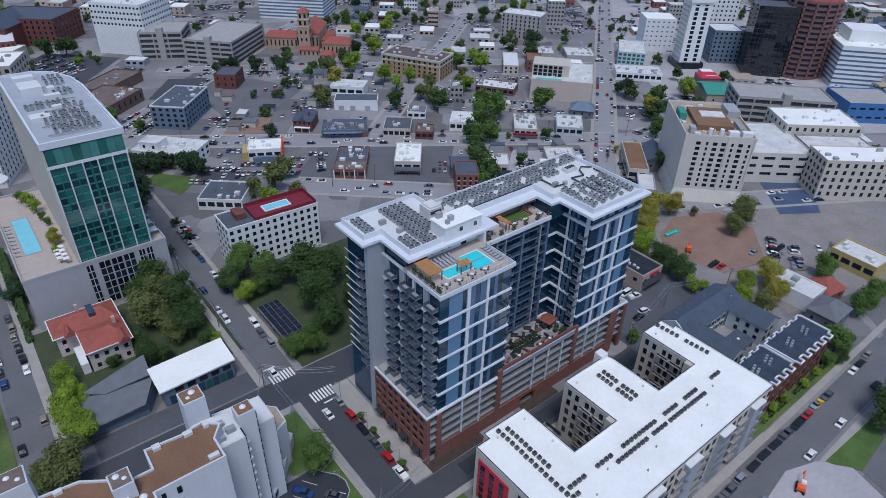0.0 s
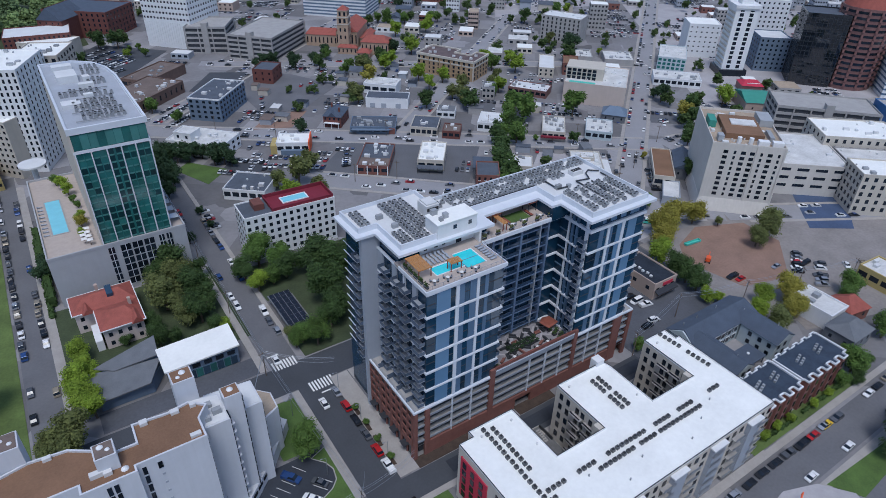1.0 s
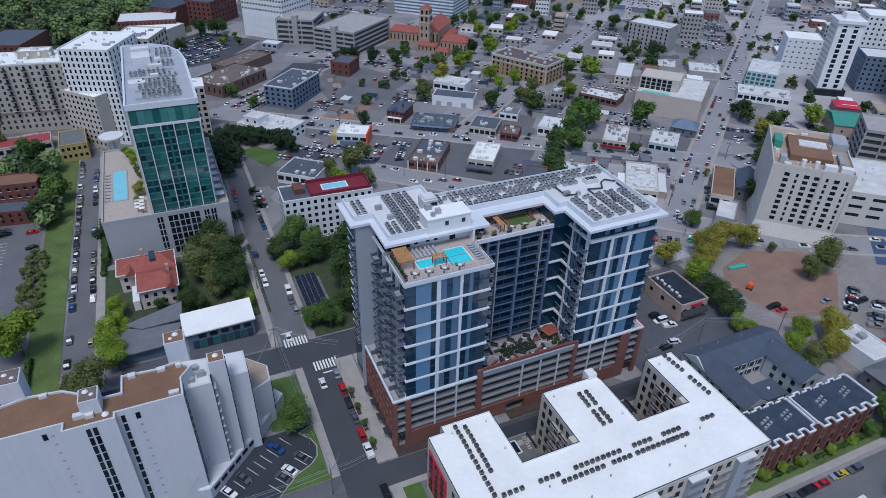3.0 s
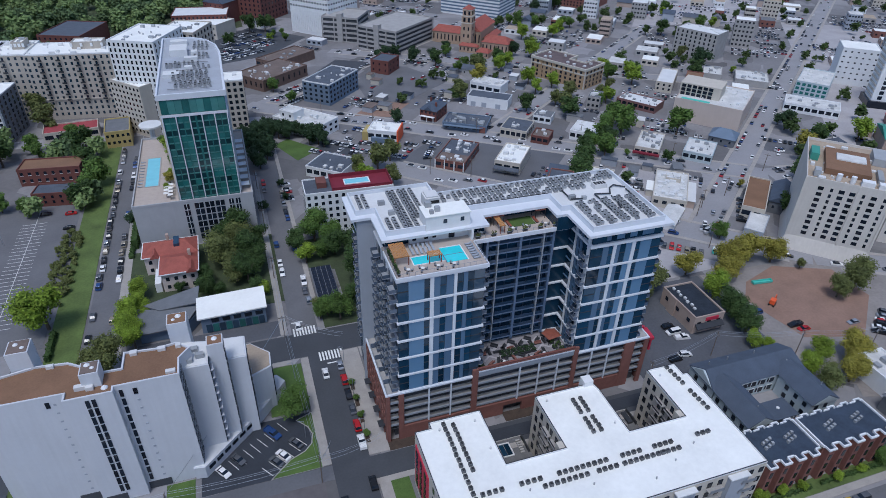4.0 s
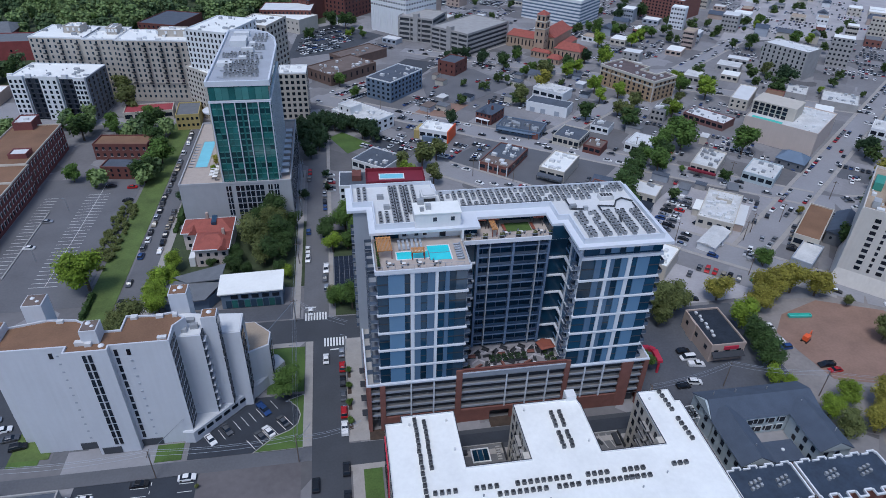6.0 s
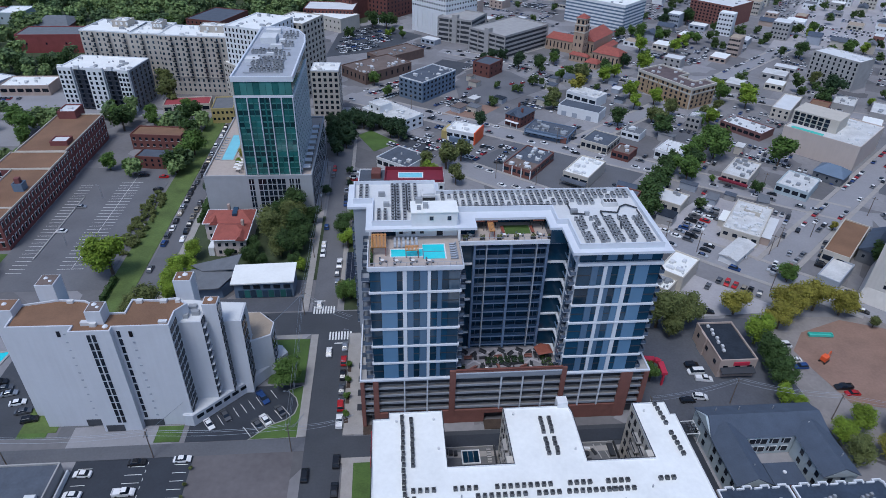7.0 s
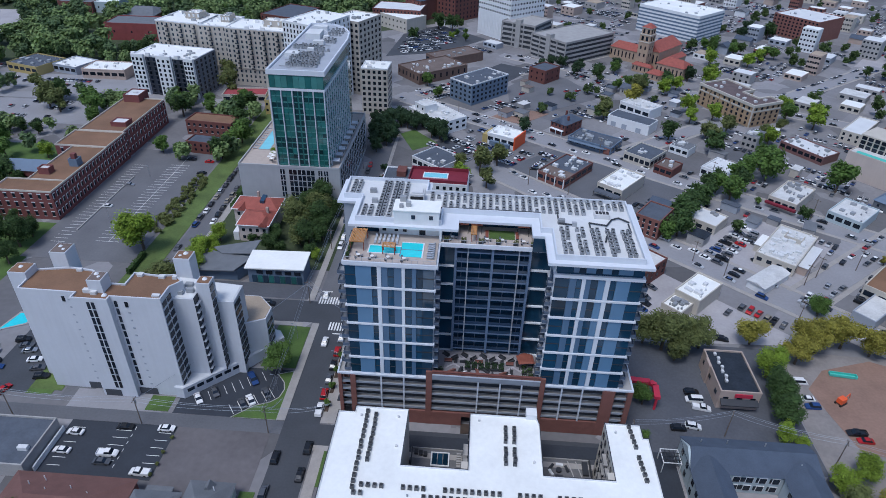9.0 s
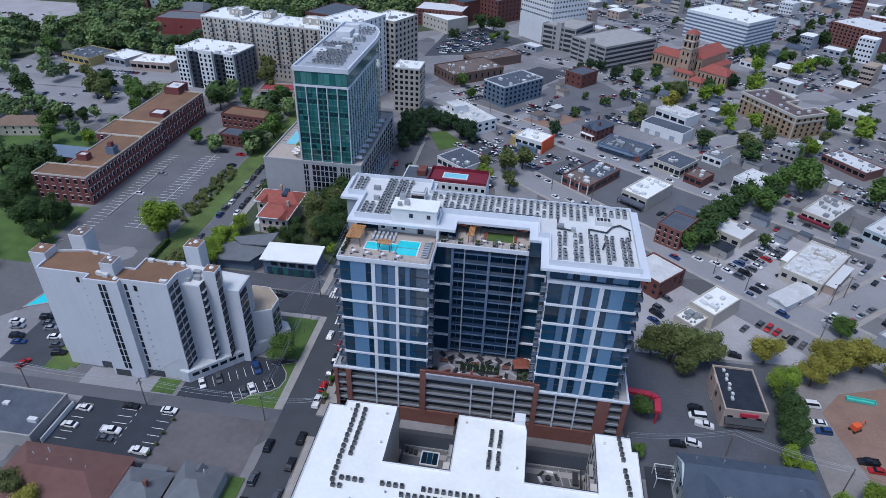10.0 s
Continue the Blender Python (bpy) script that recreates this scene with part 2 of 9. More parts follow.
# ---- building helpers ----
class Solid:
    """Gathers boxes and prisms for one mesh."""

    def __init__(self):
        self.v, self.f = [], []

    def add(self, vs, fs):
        n = len(self.v)
        self.v += [tuple(p) for p in vs]
        self.f += [tuple(i + n for i in q) for q in fs]
        return self

    def box(self, x0, x1, y0, y1, z0, z1):
        return self.add([(x0, y0, z0), (x1, y0, z0), (x1, y1, z0), (x0, y1, z0), (x0, y0, z1), (x1, y0, z1), (x1, y1, z1), (x0, y1, z1)],
                        [(3, 2, 1, 0), (4, 5, 6, 7), (0, 1, 5, 4), (1, 2, 6, 5), (2, 3, 7, 6), (3, 0, 4, 7)])

    def prism(self, poly, z0, z1, top=None):
        n = len(poly)
        top = top or poly
        vs = [(x, y, z0) for x, y in poly] + [(x, y, z1) for x, y in top]
        return self.add(vs, [tuple(range(n - 1, -1, -1)), tuple(range(n, 2 * n))] + [(i, (i + 1) % n, n + (i + 1) % n, n + i) for i in range(n)])

    def rod(self, a, b, r, n=6, r2=None):
        a, b = Vector(a), Vector(b)
        q = (b - a).to_track_quat("Z", "Y")
        r2 = r if r2 is None else r2
        ring = [(math.cos(6.2832 * i / n), math.sin(6.2832 * i / n)) for i in range(n)]
        vs = [a + q @ Vector((c * r, s * r, 0)) for c, s in ring] + [b + q @ Vector((c * r2, s * r2, 0)) for c, s in ring]
        return self.add(vs, [tuple(range(n - 1, -1, -1)), tuple(range(n, 2 * n))] + [(i, (i + 1) % n, n + (i + 1) % n, n + i) for i in range(n)])

    def ring(self, poly, inner, z0, z1):
        """A wall between two outlines of as many corners."""
        n = len(poly)
        vs = [(x, y, z) for z in (z0, z1) for q in (poly, inner) for x, y in q]
        fs = []
        for i in range(n):
            j = (i + 1) % n
            fs += [(i, j, 2 * n + j, 2 * n + i), (2 * n + i, 2 * n + j, 3 * n + j, 3 * n + i), (n + j, n + i, 3 * n + i, 3 * n + j), (j, i, n + i, n + j)]
        return self.add(vs, fs)

    def mesh(self, name, material, off=(0, 0, 0)):
        me = bpy.data.meshes.new(name)
        ox, oy, oz = off
        me.from_pydata([(x - ox, y - oy, z - oz) for x, y, z in self.v], [], self.f)
        me.materials.append(material)
        return me


ORG = {}
SHARED = {}


def thing(name, x, y, z=0.0, rot=0.0, label="", category="", group="", kind="", plan=True):
    """An empty that carries a thing's parts; with plan, its parts are given in places of the plan."""
    ob = new(name)
    ob.empty_display_size = 0.3
    ob.matrix_world = pose(x, y, z, 0, 0, rot)
    ORG[ob] = (x, y, z) if plan else (0, 0, 0)
    return tagged(ob, label, category, group, kind)


def part(name, solid, material, parent, label=""):
    off = ORG.get(parent, (0, 0, 0))
    ob = new(name, solid.mesh(name, material, off))
    ob.parent = parent
    ORG[ob] = off
    if label:
        tagged(ob, label)
    return ob


def panel(name, x0, x1, y0, y1, z0, z1, material, parent, label=""):
    """A box part; alike boxes share their mesh."""
    key = (name, round(x1 - x0, 3), round(y1 - y0, 3), round(z1 - z0, 3), material.name)
    if key not in SHARED:
        a, b, c = (x1 - x0) / 2, (y1 - y0) / 2, (z1 - z0) / 2
        SHARED[key] = Solid().box(-a, a, -b, b, -c, c).mesh(name, material)
    off = ORG.get(parent, (0, 0, 0))
    ob = new(name, SHARED[key])
    ob.parent = parent
    ob.location = ((x0 + x1) / 2 - off[0], (y0 + y1) / 2 - off[1], (z0 + z1) / 2 - off[2])
    if label:
        tagged(ob, label)
    return ob


def setting(name, solid, material, label, category):
    ob = new(name, solid.mesh(name, material))
    return tagged(ob, label, category, kind="structure")


def inset(poly, d):
    """The outline drawn in by d (counter-clockwise outlines)."""
    out, n = [], len(poly)
    for i in range(n):
        p, q, r = Vector(poly[i - 1]), Vector(poly[i]), Vector(poly[(i + 1) % n])
        e, g = (q - p).normalized(), (r - q).normalized()
        a, b = Vector((-e.y, e.x)), Vector((-g.y, g.x))
        k = 1 + a.dot(b)
        s = (a + b) * (d / max(k, 0.2))
        out.append((q.x + s.x, q.y + s.y))
    return out

# ---- ground, roads and pavements ----
YARDA = mat("yard_asphalt", (0.085, 0.09, 0.105), 0.9, var=0.3, scale=0.08, fine=1.2, bump=0.2)
setting("ground", Solid().box(-3000, 3000, -2500, 3500, -0.5, 0.0), EARTH, "flat grey town ground of worn paving and bare earth", "ground")


LAID = [0]


def slab(name, x0, x1, y0, y1, z, material, label, category):
    LAID[0] += 1
    z += 0.004 * (LAID[0] % 14)
    return setting(name, Solid().box(x0, x1, y0, y1, -0.3, z), material, label, category)


def strip(name, a, b, w, z, material, label, category):
    """A straight strip of width w from a to b."""
    LAID[0] += 1
    z += 0.004 * (LAID[0] % 28)
    d = (Vector(b) - Vector(a)).normalized()
    n = Vector((-d.y, d.x)) * (w / 2)
    a, b = Vector(a), Vector(b)
    return setting(name, Solid().prism([tuple(a - n), tuple(b - n), tuple(b + n), tuple(a + n)], -0.3, z), material, label, category)


ROADL = "two-lane grey asphalt street with parked cars"
slab("road", 52.6, 63.0, 33.5, 129, 0.03, NEWROAD, "freshly surfaced dark asphalt street", "road")
slab("road", -8.0, 160, 129, 141, 0.034, NEWROAD, "dark asphalt cross street with crossings", "road")
slab("road", 49.0, 58.0, 141, 330, 0.03, ROADM, ROADL, "road")
slab("road", -17.0, -8.0, 88, 420, 0.03, ROADM, ROADL, "road")
slab("road", -80, 700, 23.0, 33.5, 0.034, ROADM, "wide grey asphalt road beside the white-roofed building", "road")
slab("apron", -13, 10.4, 84.2, 91.5, 0.05, PALER, "concrete apron at the foot of the white tower", "paving")
slab("road", -160, 52.6, 79.5, 84.2, 0.026, ASPHALT, "narrow worn asphalt lane", "road")
slab("road", 63.0, 153.0, 76.5, 84.0, 0.026, NEWROAD, "dark asphalt service lane beside the brick podium", "road")
strip("road", (226, 155), (700, 545), 11.5, 0.03, PALER, "long straight city street running into the distance", "road")
strip("road", (50, 366), (300, 196), 14, 0.035, PALER, "busy diagonal avenue with marked lanes", "road")
strip("road", (300, 196), (520, 160), 14, 0.038, PALER, "busy diagonal avenue with marked lanes", "road")
strip("road", (110, 262), (262, 128), 14, 0.04, PALER, "wide diagonal street beside small shops", "road")
strip("road", (262, 128), (420, 40), 13, 0.042, PALER, "wide diagonal street beside small shops", "road")
strip("road", (120, 470), (420, 300), 11, 0.028, PALER, "city street between car parks", "road")
strip("road", (60, 366), (300, 566), 11, 0.028, PALER, "city street between car parks", "road")
strip("road", (170, 275), (420, 482), 10, 0.028, PALER, "narrow city street lined with trees", "road")
strip("road", (-300, 330), (60, 340), 10, 0.028, PALER, "city street beside apartment blocks", "road")

# pavements and lane lines of the slanting streets
lanes = Solid()
for a, b, w in (((226, 155), (700, 545), 11.5), ((50, 366), (300, 196), 14), ((300, 196), (520, 160), 14), ((110, 262), (262, 128), 14), ((262, 128), (420, 40), 13), ((120, 470), (420, 300), 11), ((60, 366), (300, 566), 11), ((170, 275), (420, 482), 10)):
    va, vb = Vector(a), Vector(b)
    d = (vb - va).normalized()
    n = Vector((-d.y, d.x))
    k = 10.0
    L = (vb - va).length
    for sgn in (-1, 1):
        pa, pb = va + n * sgn * (w / 2 + 1.1) + d * 9, vb + n * sgn * (w / 2 + 1.1) - d * 9
        strip("pavement", tuple(pa), tuple(pb), 2.0, 0.022, WALKM, "pale concrete pavement along the street", "pavement")
    while k < L - 10:
        p = va + d * k
        lanes.prism([tuple(p - n * 0.12), tuple(p + d * 3 - n * 0.12), tuple(p + d * 3 + n * 0.12), tuple(p + n * 0.12)], 0.0, 0.06)
        k += 7
setting("lane_dashes", lanes, YELLOW, "faded yellow lane dashes on the street", "road marking")

# pavements, verges and beds near the tower
WALKL = "pale concrete pavement with a raised kerb"
for x0, x1, y0, y1 in ((63.0, 68.9, 84.5, 128.5), (50.2, 52.6, 84.5, 128.5), (63.0, 152, 74.6, 76.4), (66.0, 154, 34.6, 37.0), (63.5, 66.5, 34, 76), (-6.5, 47, 126.6, 128.6),
                       (45.4, 47.8, 141.6, 260), (58.3, 60.0, 150, 300), (-8.0, -5.0, 141, 320), (154, 420, 34.6, 36.6), (63, 420, 19.5, 22), (69.3, 150, 124, 128.6)):
    slab("pavement", x0, x1, y0, y1, 0.15, WALKM, WALKL, "pavement")
slab("grass_verge", 38.8, 50.0, 106, 126.4, 0.12, GRASS, "mown green lawn on the street corner", "grass")
setting("grass_verge", Solid().prism([(36.7, 84.3), (50, 84.3), (50, 104.5), (45.6, 102.8), (48.4, 99.6), (49.3, 96.6), (48.6, 93.2), (46.4, 91.0), (42.2, 89.2)], -0.2, 0.13), GRASS, "curved mown grass edge of the small car park", "grass")
setting("kerb", Solid().ring([(36.4, 84.3), (50.2, 84.3), (50.2, 104.8), (45.3, 102.9), (48.1, 99.5), (49.0, 96.6), (48.3, 93.3), (46.2, 91.2), (41.9, 89.4)], [(36.7, 84.4), (50, 84.4), (50, 104.5), (45.6, 102.8), (48.4, 99.6), (49.3, 96.6), (48.6, 93.2), (46.4, 91.0), (42.2, 89.2)], -0.1, 0.17), CONC, "curved concrete kerb of the small car park", "kerb")
slab("grass_verge", 10.5, 17.5, 84.8, 90.6, 0.11, GRASS, "mown grass patch at the foot of the white tower", "grass")
slab("grass_verge", -28, -20, 88.2, 94, 0.11, GRASS, "mown grass patch at the foot of the white tower", "grass")
slab("grass_verge", 64, 71.5, 63, 76, 0.11, GRASS, "small lawn beside the red-panelled end wall", "grass")
slab("grass_verge", -28, -17.8, 90, 330, 0.12, ROUGHG, "long mown grass strip beside the street", "grass")
slab("grass_verge", 150, 168, 37, 44, 0.11, ROUGHG, "front gardens of the brick terrace", "grass")
slab("grass_verge", 168, 205, 36.8, 41, 0.11, ROUGHG, "front gardens of the brick terrace", "grass")
slab("grass_verge", 190, 260, 0, 19, 0.10, GRASS, "grass lot beside the wide road", "grass")
slab("mulch_bed", 68.9, 88, 84.2, 87.7, 0.2, MULCH, "dark mulch planting bed at the podium's foot", "bed")
slab("mulch_bed", 104, 118, 84.2, 87.7, 0.2, MULCH, "dark mulch planting bed at the podium's foot", "bed")
slab("car_park", 19, 49.4, 84.4, 105.0, 0.06, SEALED, "small dark asphalt car park", "car park")
slab("car_park", -8.2, 22.8, 61.2, 79.6, 0.05, SEALED, "freshly sealed dark car park with white bays", "car park")
slab("car_park", 23.2, 49.8, 58, 79.9, 0.045, WORN, "bare worn asphalt lot", "car park")
slab("car_park", -44, -21, 88.4, 140, 0.05, NEWROAD, "grey asphalt car park beside the white tower", "car park")
slab("car_park", -75, -29.5, 158, 262, 0.05, ROADM, "large empty grey car park with faded bays", "car park")
slab("car_park", 153, 206, 78, 130, 0.05, YARDA, "grey asphalt yard with parked vans", "car park")
slab("lane", 157.6, 164.2, 53.2, 82.4, 0.0525, SEALED, "narrow dark asphalt lane beside the courtyard house", "road")
slab("car_park", 0, 48, 141.8, 150, 0.05, YARDA, "dark paved forecourt of the low glass building", "car park")
setting("dirt_lot", Solid().prism([(216, 101), (219, 88), (240, 82), (262, 100), (262, 118), (240, 127), (222, 121), (214, 112)], -0.2, 0.09), DIRT, "bare reddish dirt of a cleared building site", "dirt")
setting("dirt_lot", Solid().prism([(110, 332), (131, 324), (149, 344), (128, 351)], -0.2, 0.09), DIRT, "cleared patch of orange dirt by the street", "dirt")

setting("lawn", Solid().prism([(60.2, 300.5), (69.5, 278.0), (82.5, 289.5), (67.5, 307.5)], -0.2, 0.1), GRASS, "small bright lawn enclosed by dark trees", "grass")
# Ground below the groves; tree shade is painted in as a darker green.
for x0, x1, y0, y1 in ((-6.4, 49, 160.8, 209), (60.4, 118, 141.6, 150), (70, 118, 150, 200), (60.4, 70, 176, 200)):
    slab("undergrowth", x0, x1, y0, y1, 0.06, SHADYG, "ground of weeds and leaf litter, coloured darker for the trees' shade", "undergrowth")
setting("undergrowth", Solid().prism([(-500, 395), (-150, 395), (60, 560), (60, 760), (-500, 760)], -0.2, 0.06), SHADYG, "woodland floor coloured darker for the trees' shade", "undergrowth")
setting("undergrowth", Solid().prism([(-420, 170), (-256, 170), (-256, 395), (-420, 395)], -0.2, 0.07), SHADYG, "woodland floor coloured darker for the trees' shade", "undergrowth")
setting("grass_verge", Solid().prism([(-190, 125), (-104, 125), (-104, 262), (-190, 262)], -0.2, 0.055), GRASS, "green lawns beside the school", "grass")
setting("car_park", Solid().prism([(160, 130), (224, 133), (176, 178), (160, 168)], -0.2, 0.05), PALEL, "pale worn paving round the clinic", "car park")
setting("car_park", Solid().prism([(192, 190), (226, 162), (262, 202), (232, 224)], -0.2, 0.0789), PALEL, "pale worn paving round the diner", "car park")
setting("car_park", Solid().prism([(118, 262), (178, 214), (214, 252), (150, 290)], -0.2, 0.044), ASPHALT, "grey worn paving between shops", "car park")
setting("car_park", Solid().prism([(215, 60), (300, 36), (330, 92), (250, 128)], -0.2, 0.046), SCUFF, "pale worn car park beside the dirt lot", "car park")
slab("car_park", -262, -120, 290, 326, 0.05, PALER, "wide pale car park beyond the school", "car park")
slab("car_park", -262, -112, 347, 374, 0.05, PALER, "pale car park in front of the western shops", "car park")
slab("car_park", -420, -296, 440, 545, 0.14, PALEL, "pale car park in a clearing of the woods", "car park")
setting("car_park", Solid().prism([(30, 452), (72, 468), (108, 514), (66, 556), (36, 520)], -0.2, 0.09), NEWROAD, "long dark car park behind the apartment blocks", "car park")
setting("car_park", Solid().prism([(124, 349), (152, 351), (186, 378), (167, 416), (146, 428), (124, 392)], -0.2, 0.094), ROADM, "wide nearly empty dark car park behind the blue office", "car park")
setting("car_park", Solid().prism([(97, 414), (120, 396), (143, 434), (120, 446)], -0.2, 0.1), NEWROAD, "dark car park with white bays behind the blue office", "car park")
slab("grass_verge", -104, -72, 140, 184, 0.05, GRASS, "lawn beside the school drive", "grass")
slab("grass_verge", -120, -101.5, 262, 288, 0.08, GRASS, "lawn behind the school", "grass")
setting("car_park", Solid().prism([(206, 70), (224, 62), (264, 128), (207, 130)], -0.2, 0.048), SCUFF, "pale scuffed paving round the dirt lot", "car park")
setting("car_park", Solid().prism([(330, 170), (470, 90), (720, 330), (560, 470)], -0.2, 0.012), PALEL, "broad pale car parks of the eastern district", "car park")
setting("car_park", Solid().prism([(400, 480), (560, 470), (820, 720), (640, 800)], -0.2, 0.014), PALEL, "broad pale car parks of the far district", "car park")
setting("car_park", Solid().prism([(284, 99), (301, 88), (330, 108), (308, 122)], -0.2, 0.12), mat("blue_tinted_paving", (0.055, 0.085, 0.16), 0.8, var=0.3, scale=0.1, fine=1.0), "sunken blue-tinted car court beside the hotel", "car park")
setting("kerb_wall", Solid().box(-63.5, -63.0, 179, 230, 0, 0.5), CONC, "low pale wall along the school car park", "wall")
setting("yard_wall", Solid().box(-8.6, -8.2, 61.4, 75.6, 0, 1.8), WHITE, "low white wall beside the sealed car park", "wall")
setting("grass_verge", Solid().prism([(158, 20.8), (163, 13), (180, 14), (190, 19.3)], -0.2, 0.19), GRASS, "rough grass beside the wide road", "grass")
setting("broken_paving", Solid().prism([(120, 23.2), (126, 10), (158, 4), (162, 15), (156, 22.4), (146, 26)], -0.2, 0.22), PALEL, "broken pale concrete of a street work site", "paving")
setting("car_park", Solid().prism([(160, 2), (178, -4), (196, 8), (180, 14.6), (163, 13.2)], -0.2, 0.12), ROADM, "grey car park beside the wide road", "car park")
# crossings and road markings
for i in range(8):
    for y0, x0 in ((139.9, 49.6), (125.6, 56.2)):
        panel("crossing_bar", x0 + i * 1.0, x0 + i * 1.0 + 0.55, y0, y0 + 4.2, 0.02, 0.045, PAINT, None)
for o in [o for o in scene.objects if o.name.startswith("crossing_bar")]:
    tagged(o, "white painted bar of a pedestrian crossing", "road marking", "crossing bars", "structure")
mk = Solid()
for y in (147.0,):
    mk.box(49.5, 53.4, y, y + 0.5, 0.02, 0.05)
mk.box(58.2, 62.7, 123.6, 124.1, 0.02, 0.05)
setting("road_marking", mk, PAINT, "white painted stop lines and lane dashes", "road marking")
bays = Solid()
for i in range(6):
    y = 63.8 + i * 2.6
    for x0, x1 in ((-6.6, -3.0), (6.2, 10.6), (18.4, 22.0)):
        if i or x0 < 0:
            bays.box(x0, x1, y, y + 0.14, 0.0, 0.112)
    bays.box(11.2, 11.34, y + 0.6, y + 1.6, 0.0, 0.112)
for i in range(28):
    bays.box(-51.5, -41.5, 172 + i * 2.7, 172.14 + i * 2.7, 0.0, 0.112)
    if i < 30:
        bays.box(-69.5, -63.6, 170 + i * 2.7, 170.14 + i * 2.7, 0.0, 0.112)
bays.box(-46.07, -45.93, 172, 256, 0.0, 0.112)
for i in range(9):
    if i < 6:
        bays.add([(37.0 + i * 2.0 + dx, 85.4 + i * 1.5 + dy, 0.126) for dx, dy in ((0, 0), (0.16, 0.06), (-2.5, 3.6), (-2.66, 3.54))], [(0, 1, 2, 3)])
    bays.add([(24 + i * 2.0 + dx, 92.5 + i * 1.35 + dy, 0.126) for dx, dy in ((0, 0), (0.16, 0), (2.6, -3.6), (2.44, -3.6))], [(0, 1, 2, 3)])
setting("bay_markings", bays, PAINT, "faded white painted parking bays", "road marking")


# ---- the courtyard tower ----
TS = 1.035  # storey heights
def ty(y):
    """Depth on the tower's plan, drawn in towards the front."""
    return 87.3 + (y - 88.0) * 0.9


tower = thing("apartment_tower", 110, 105, 0, label="tall U-shaped blue-panelled apartment tower on a brick podium", category="building")
tower.matrix_world = pose(110, ty(105), 0) @ Matrix.Diagonal((1, 0.9, TS, 1))
FRONT, BACK = 88.5, 120.6
LV = [17.7, 23.5, 29.3, 35.05, 40.8, 46.6, 53.4]
core = [(73.0, 88.8), (95.1, 88.8), (95.1, 101.7), (125.3, 101.7), (125.3, 88.8), (146.1, 88.8), (146.1, BACK), (91, BACK), (91, 127.4), (69.4, 127.4), (69.4, 115.3), (73.0, 115.3)]
low = [p if p[1] != 101.7 else (p[0], 101.7) for p in core]
part("core", Solid().prism(low, 17.0, 53.4), GLASSN, tower, "dark glass body")
upper = [(73.4, 104.2), (100.4, 104.2), (100.4, 110.6), (119.8, 110.6), (119.8, 99.4), (125.3, 99.4), (125.3, 88.8), (146.1, 88.8), (146.1, BACK), (91, BACK), (91, 127.4), (69.4, 127.4), (69.4, 115.3), (73.4, 115.3)]
part("top_storey", Solid().prism(upper, 53.4, 57.2), GLASSN, tower, "dark glass top storey")
part("end_wall", Solid().box(68.2, 73.9, 114.6, 115.2, 0.2, 57.2).box(68.2, 69.3, 115.2, 116.2, 0.2, 57.2), GREYP, tower, "tall plain grey end wall")
part("ground_lobby", Solid().box(69.6, 91, 115.4, 129.3, 0.2, 17.2), GLASSN, tower, "dark glazed lobby corner")


def facade_front(cols, piers, rows, y):
    for (z0, z1) in rows:
        for x0, x1, m in cols:
            panel("glass_panel" if m in (GLASSN, GLASSB) else "wall_panel", x0 + 0.04, x1 - 0.04, y - 0.05 - (0.1 if m not in (GLASSN, GLASSB) else 0), y + 0.4, z0 + 0.35, z1 - 0.35, m, tower)
            if m in (GLASSN, GLASSB):
                zm = (z0 + z1) / 2
                panel("mullion", x0 + 0.04, x1 - 0.04, y - 0.1, y - 0.02, zm - 0.14, zm + 0.14, DARKM, tower)
    for x0, x1 in piers:
        panel("pier", x0, x1, y - 0.34, y + 0.4, rows[0][0] - 0.3, rows[-1][1] + 0.3, BANDW, tower)


ROWS6 = list(zip(LV[:-1], LV[1:]))
facade_front([(72.7, 75.4, GLASSN), (75.4, 79.5, BLUEP), (79.5, 80.9, GLASSN), (81.9, 83.6, GREYB), (83.6, 85.1, GLASSN), (85.1, 87.1, GREYB), (87.9, 89.6, GLASSN), (89.6, 90.8, GREYB), (90.8, 92.4, GLASSN), (92.4, 95.3, GLASSB)],
             [(80.9, 81.9), (87.1, 87.9)], ROWS6, FRONT)
facade_front([(125.0, 128.5, GLASSN), (128.5, 130.3, GREYB), (130.3, 131.6, GLASSN), (132.5, 133.8, GREYB), (133.8, 135.5, GLASSN), (135.5, 137.3, BLUEP), (138.4, 139.9, GLASSN), (139.9, 143.4, BLUEP), (143.4, 146.4, GLASSN)],
             [(131.6, 132.5), (137.3, 138.4)], ROWS6, FRONT)
for x0, x1, m in ((125.0, 129.2, GLASSN), (129.2, 130.6, GREYB), (130.6, 132.2, GLASSN), (132.2, 134.6, BLUEP), (134.6, 136.2, GLASSN), (136.2, 138.4, BLUEP), (138.4, 140, GLASSN), (140, 143.6, BLUEP), (143.6, 146.3, GLASSN)):
    panel("wall_panel" if m != GLASSN else "glass_panel", x0 + 0.04, x1 - 0.04, FRONT - 0.05, FRONT + 0.4, 54.5, 57.2, m, tower)
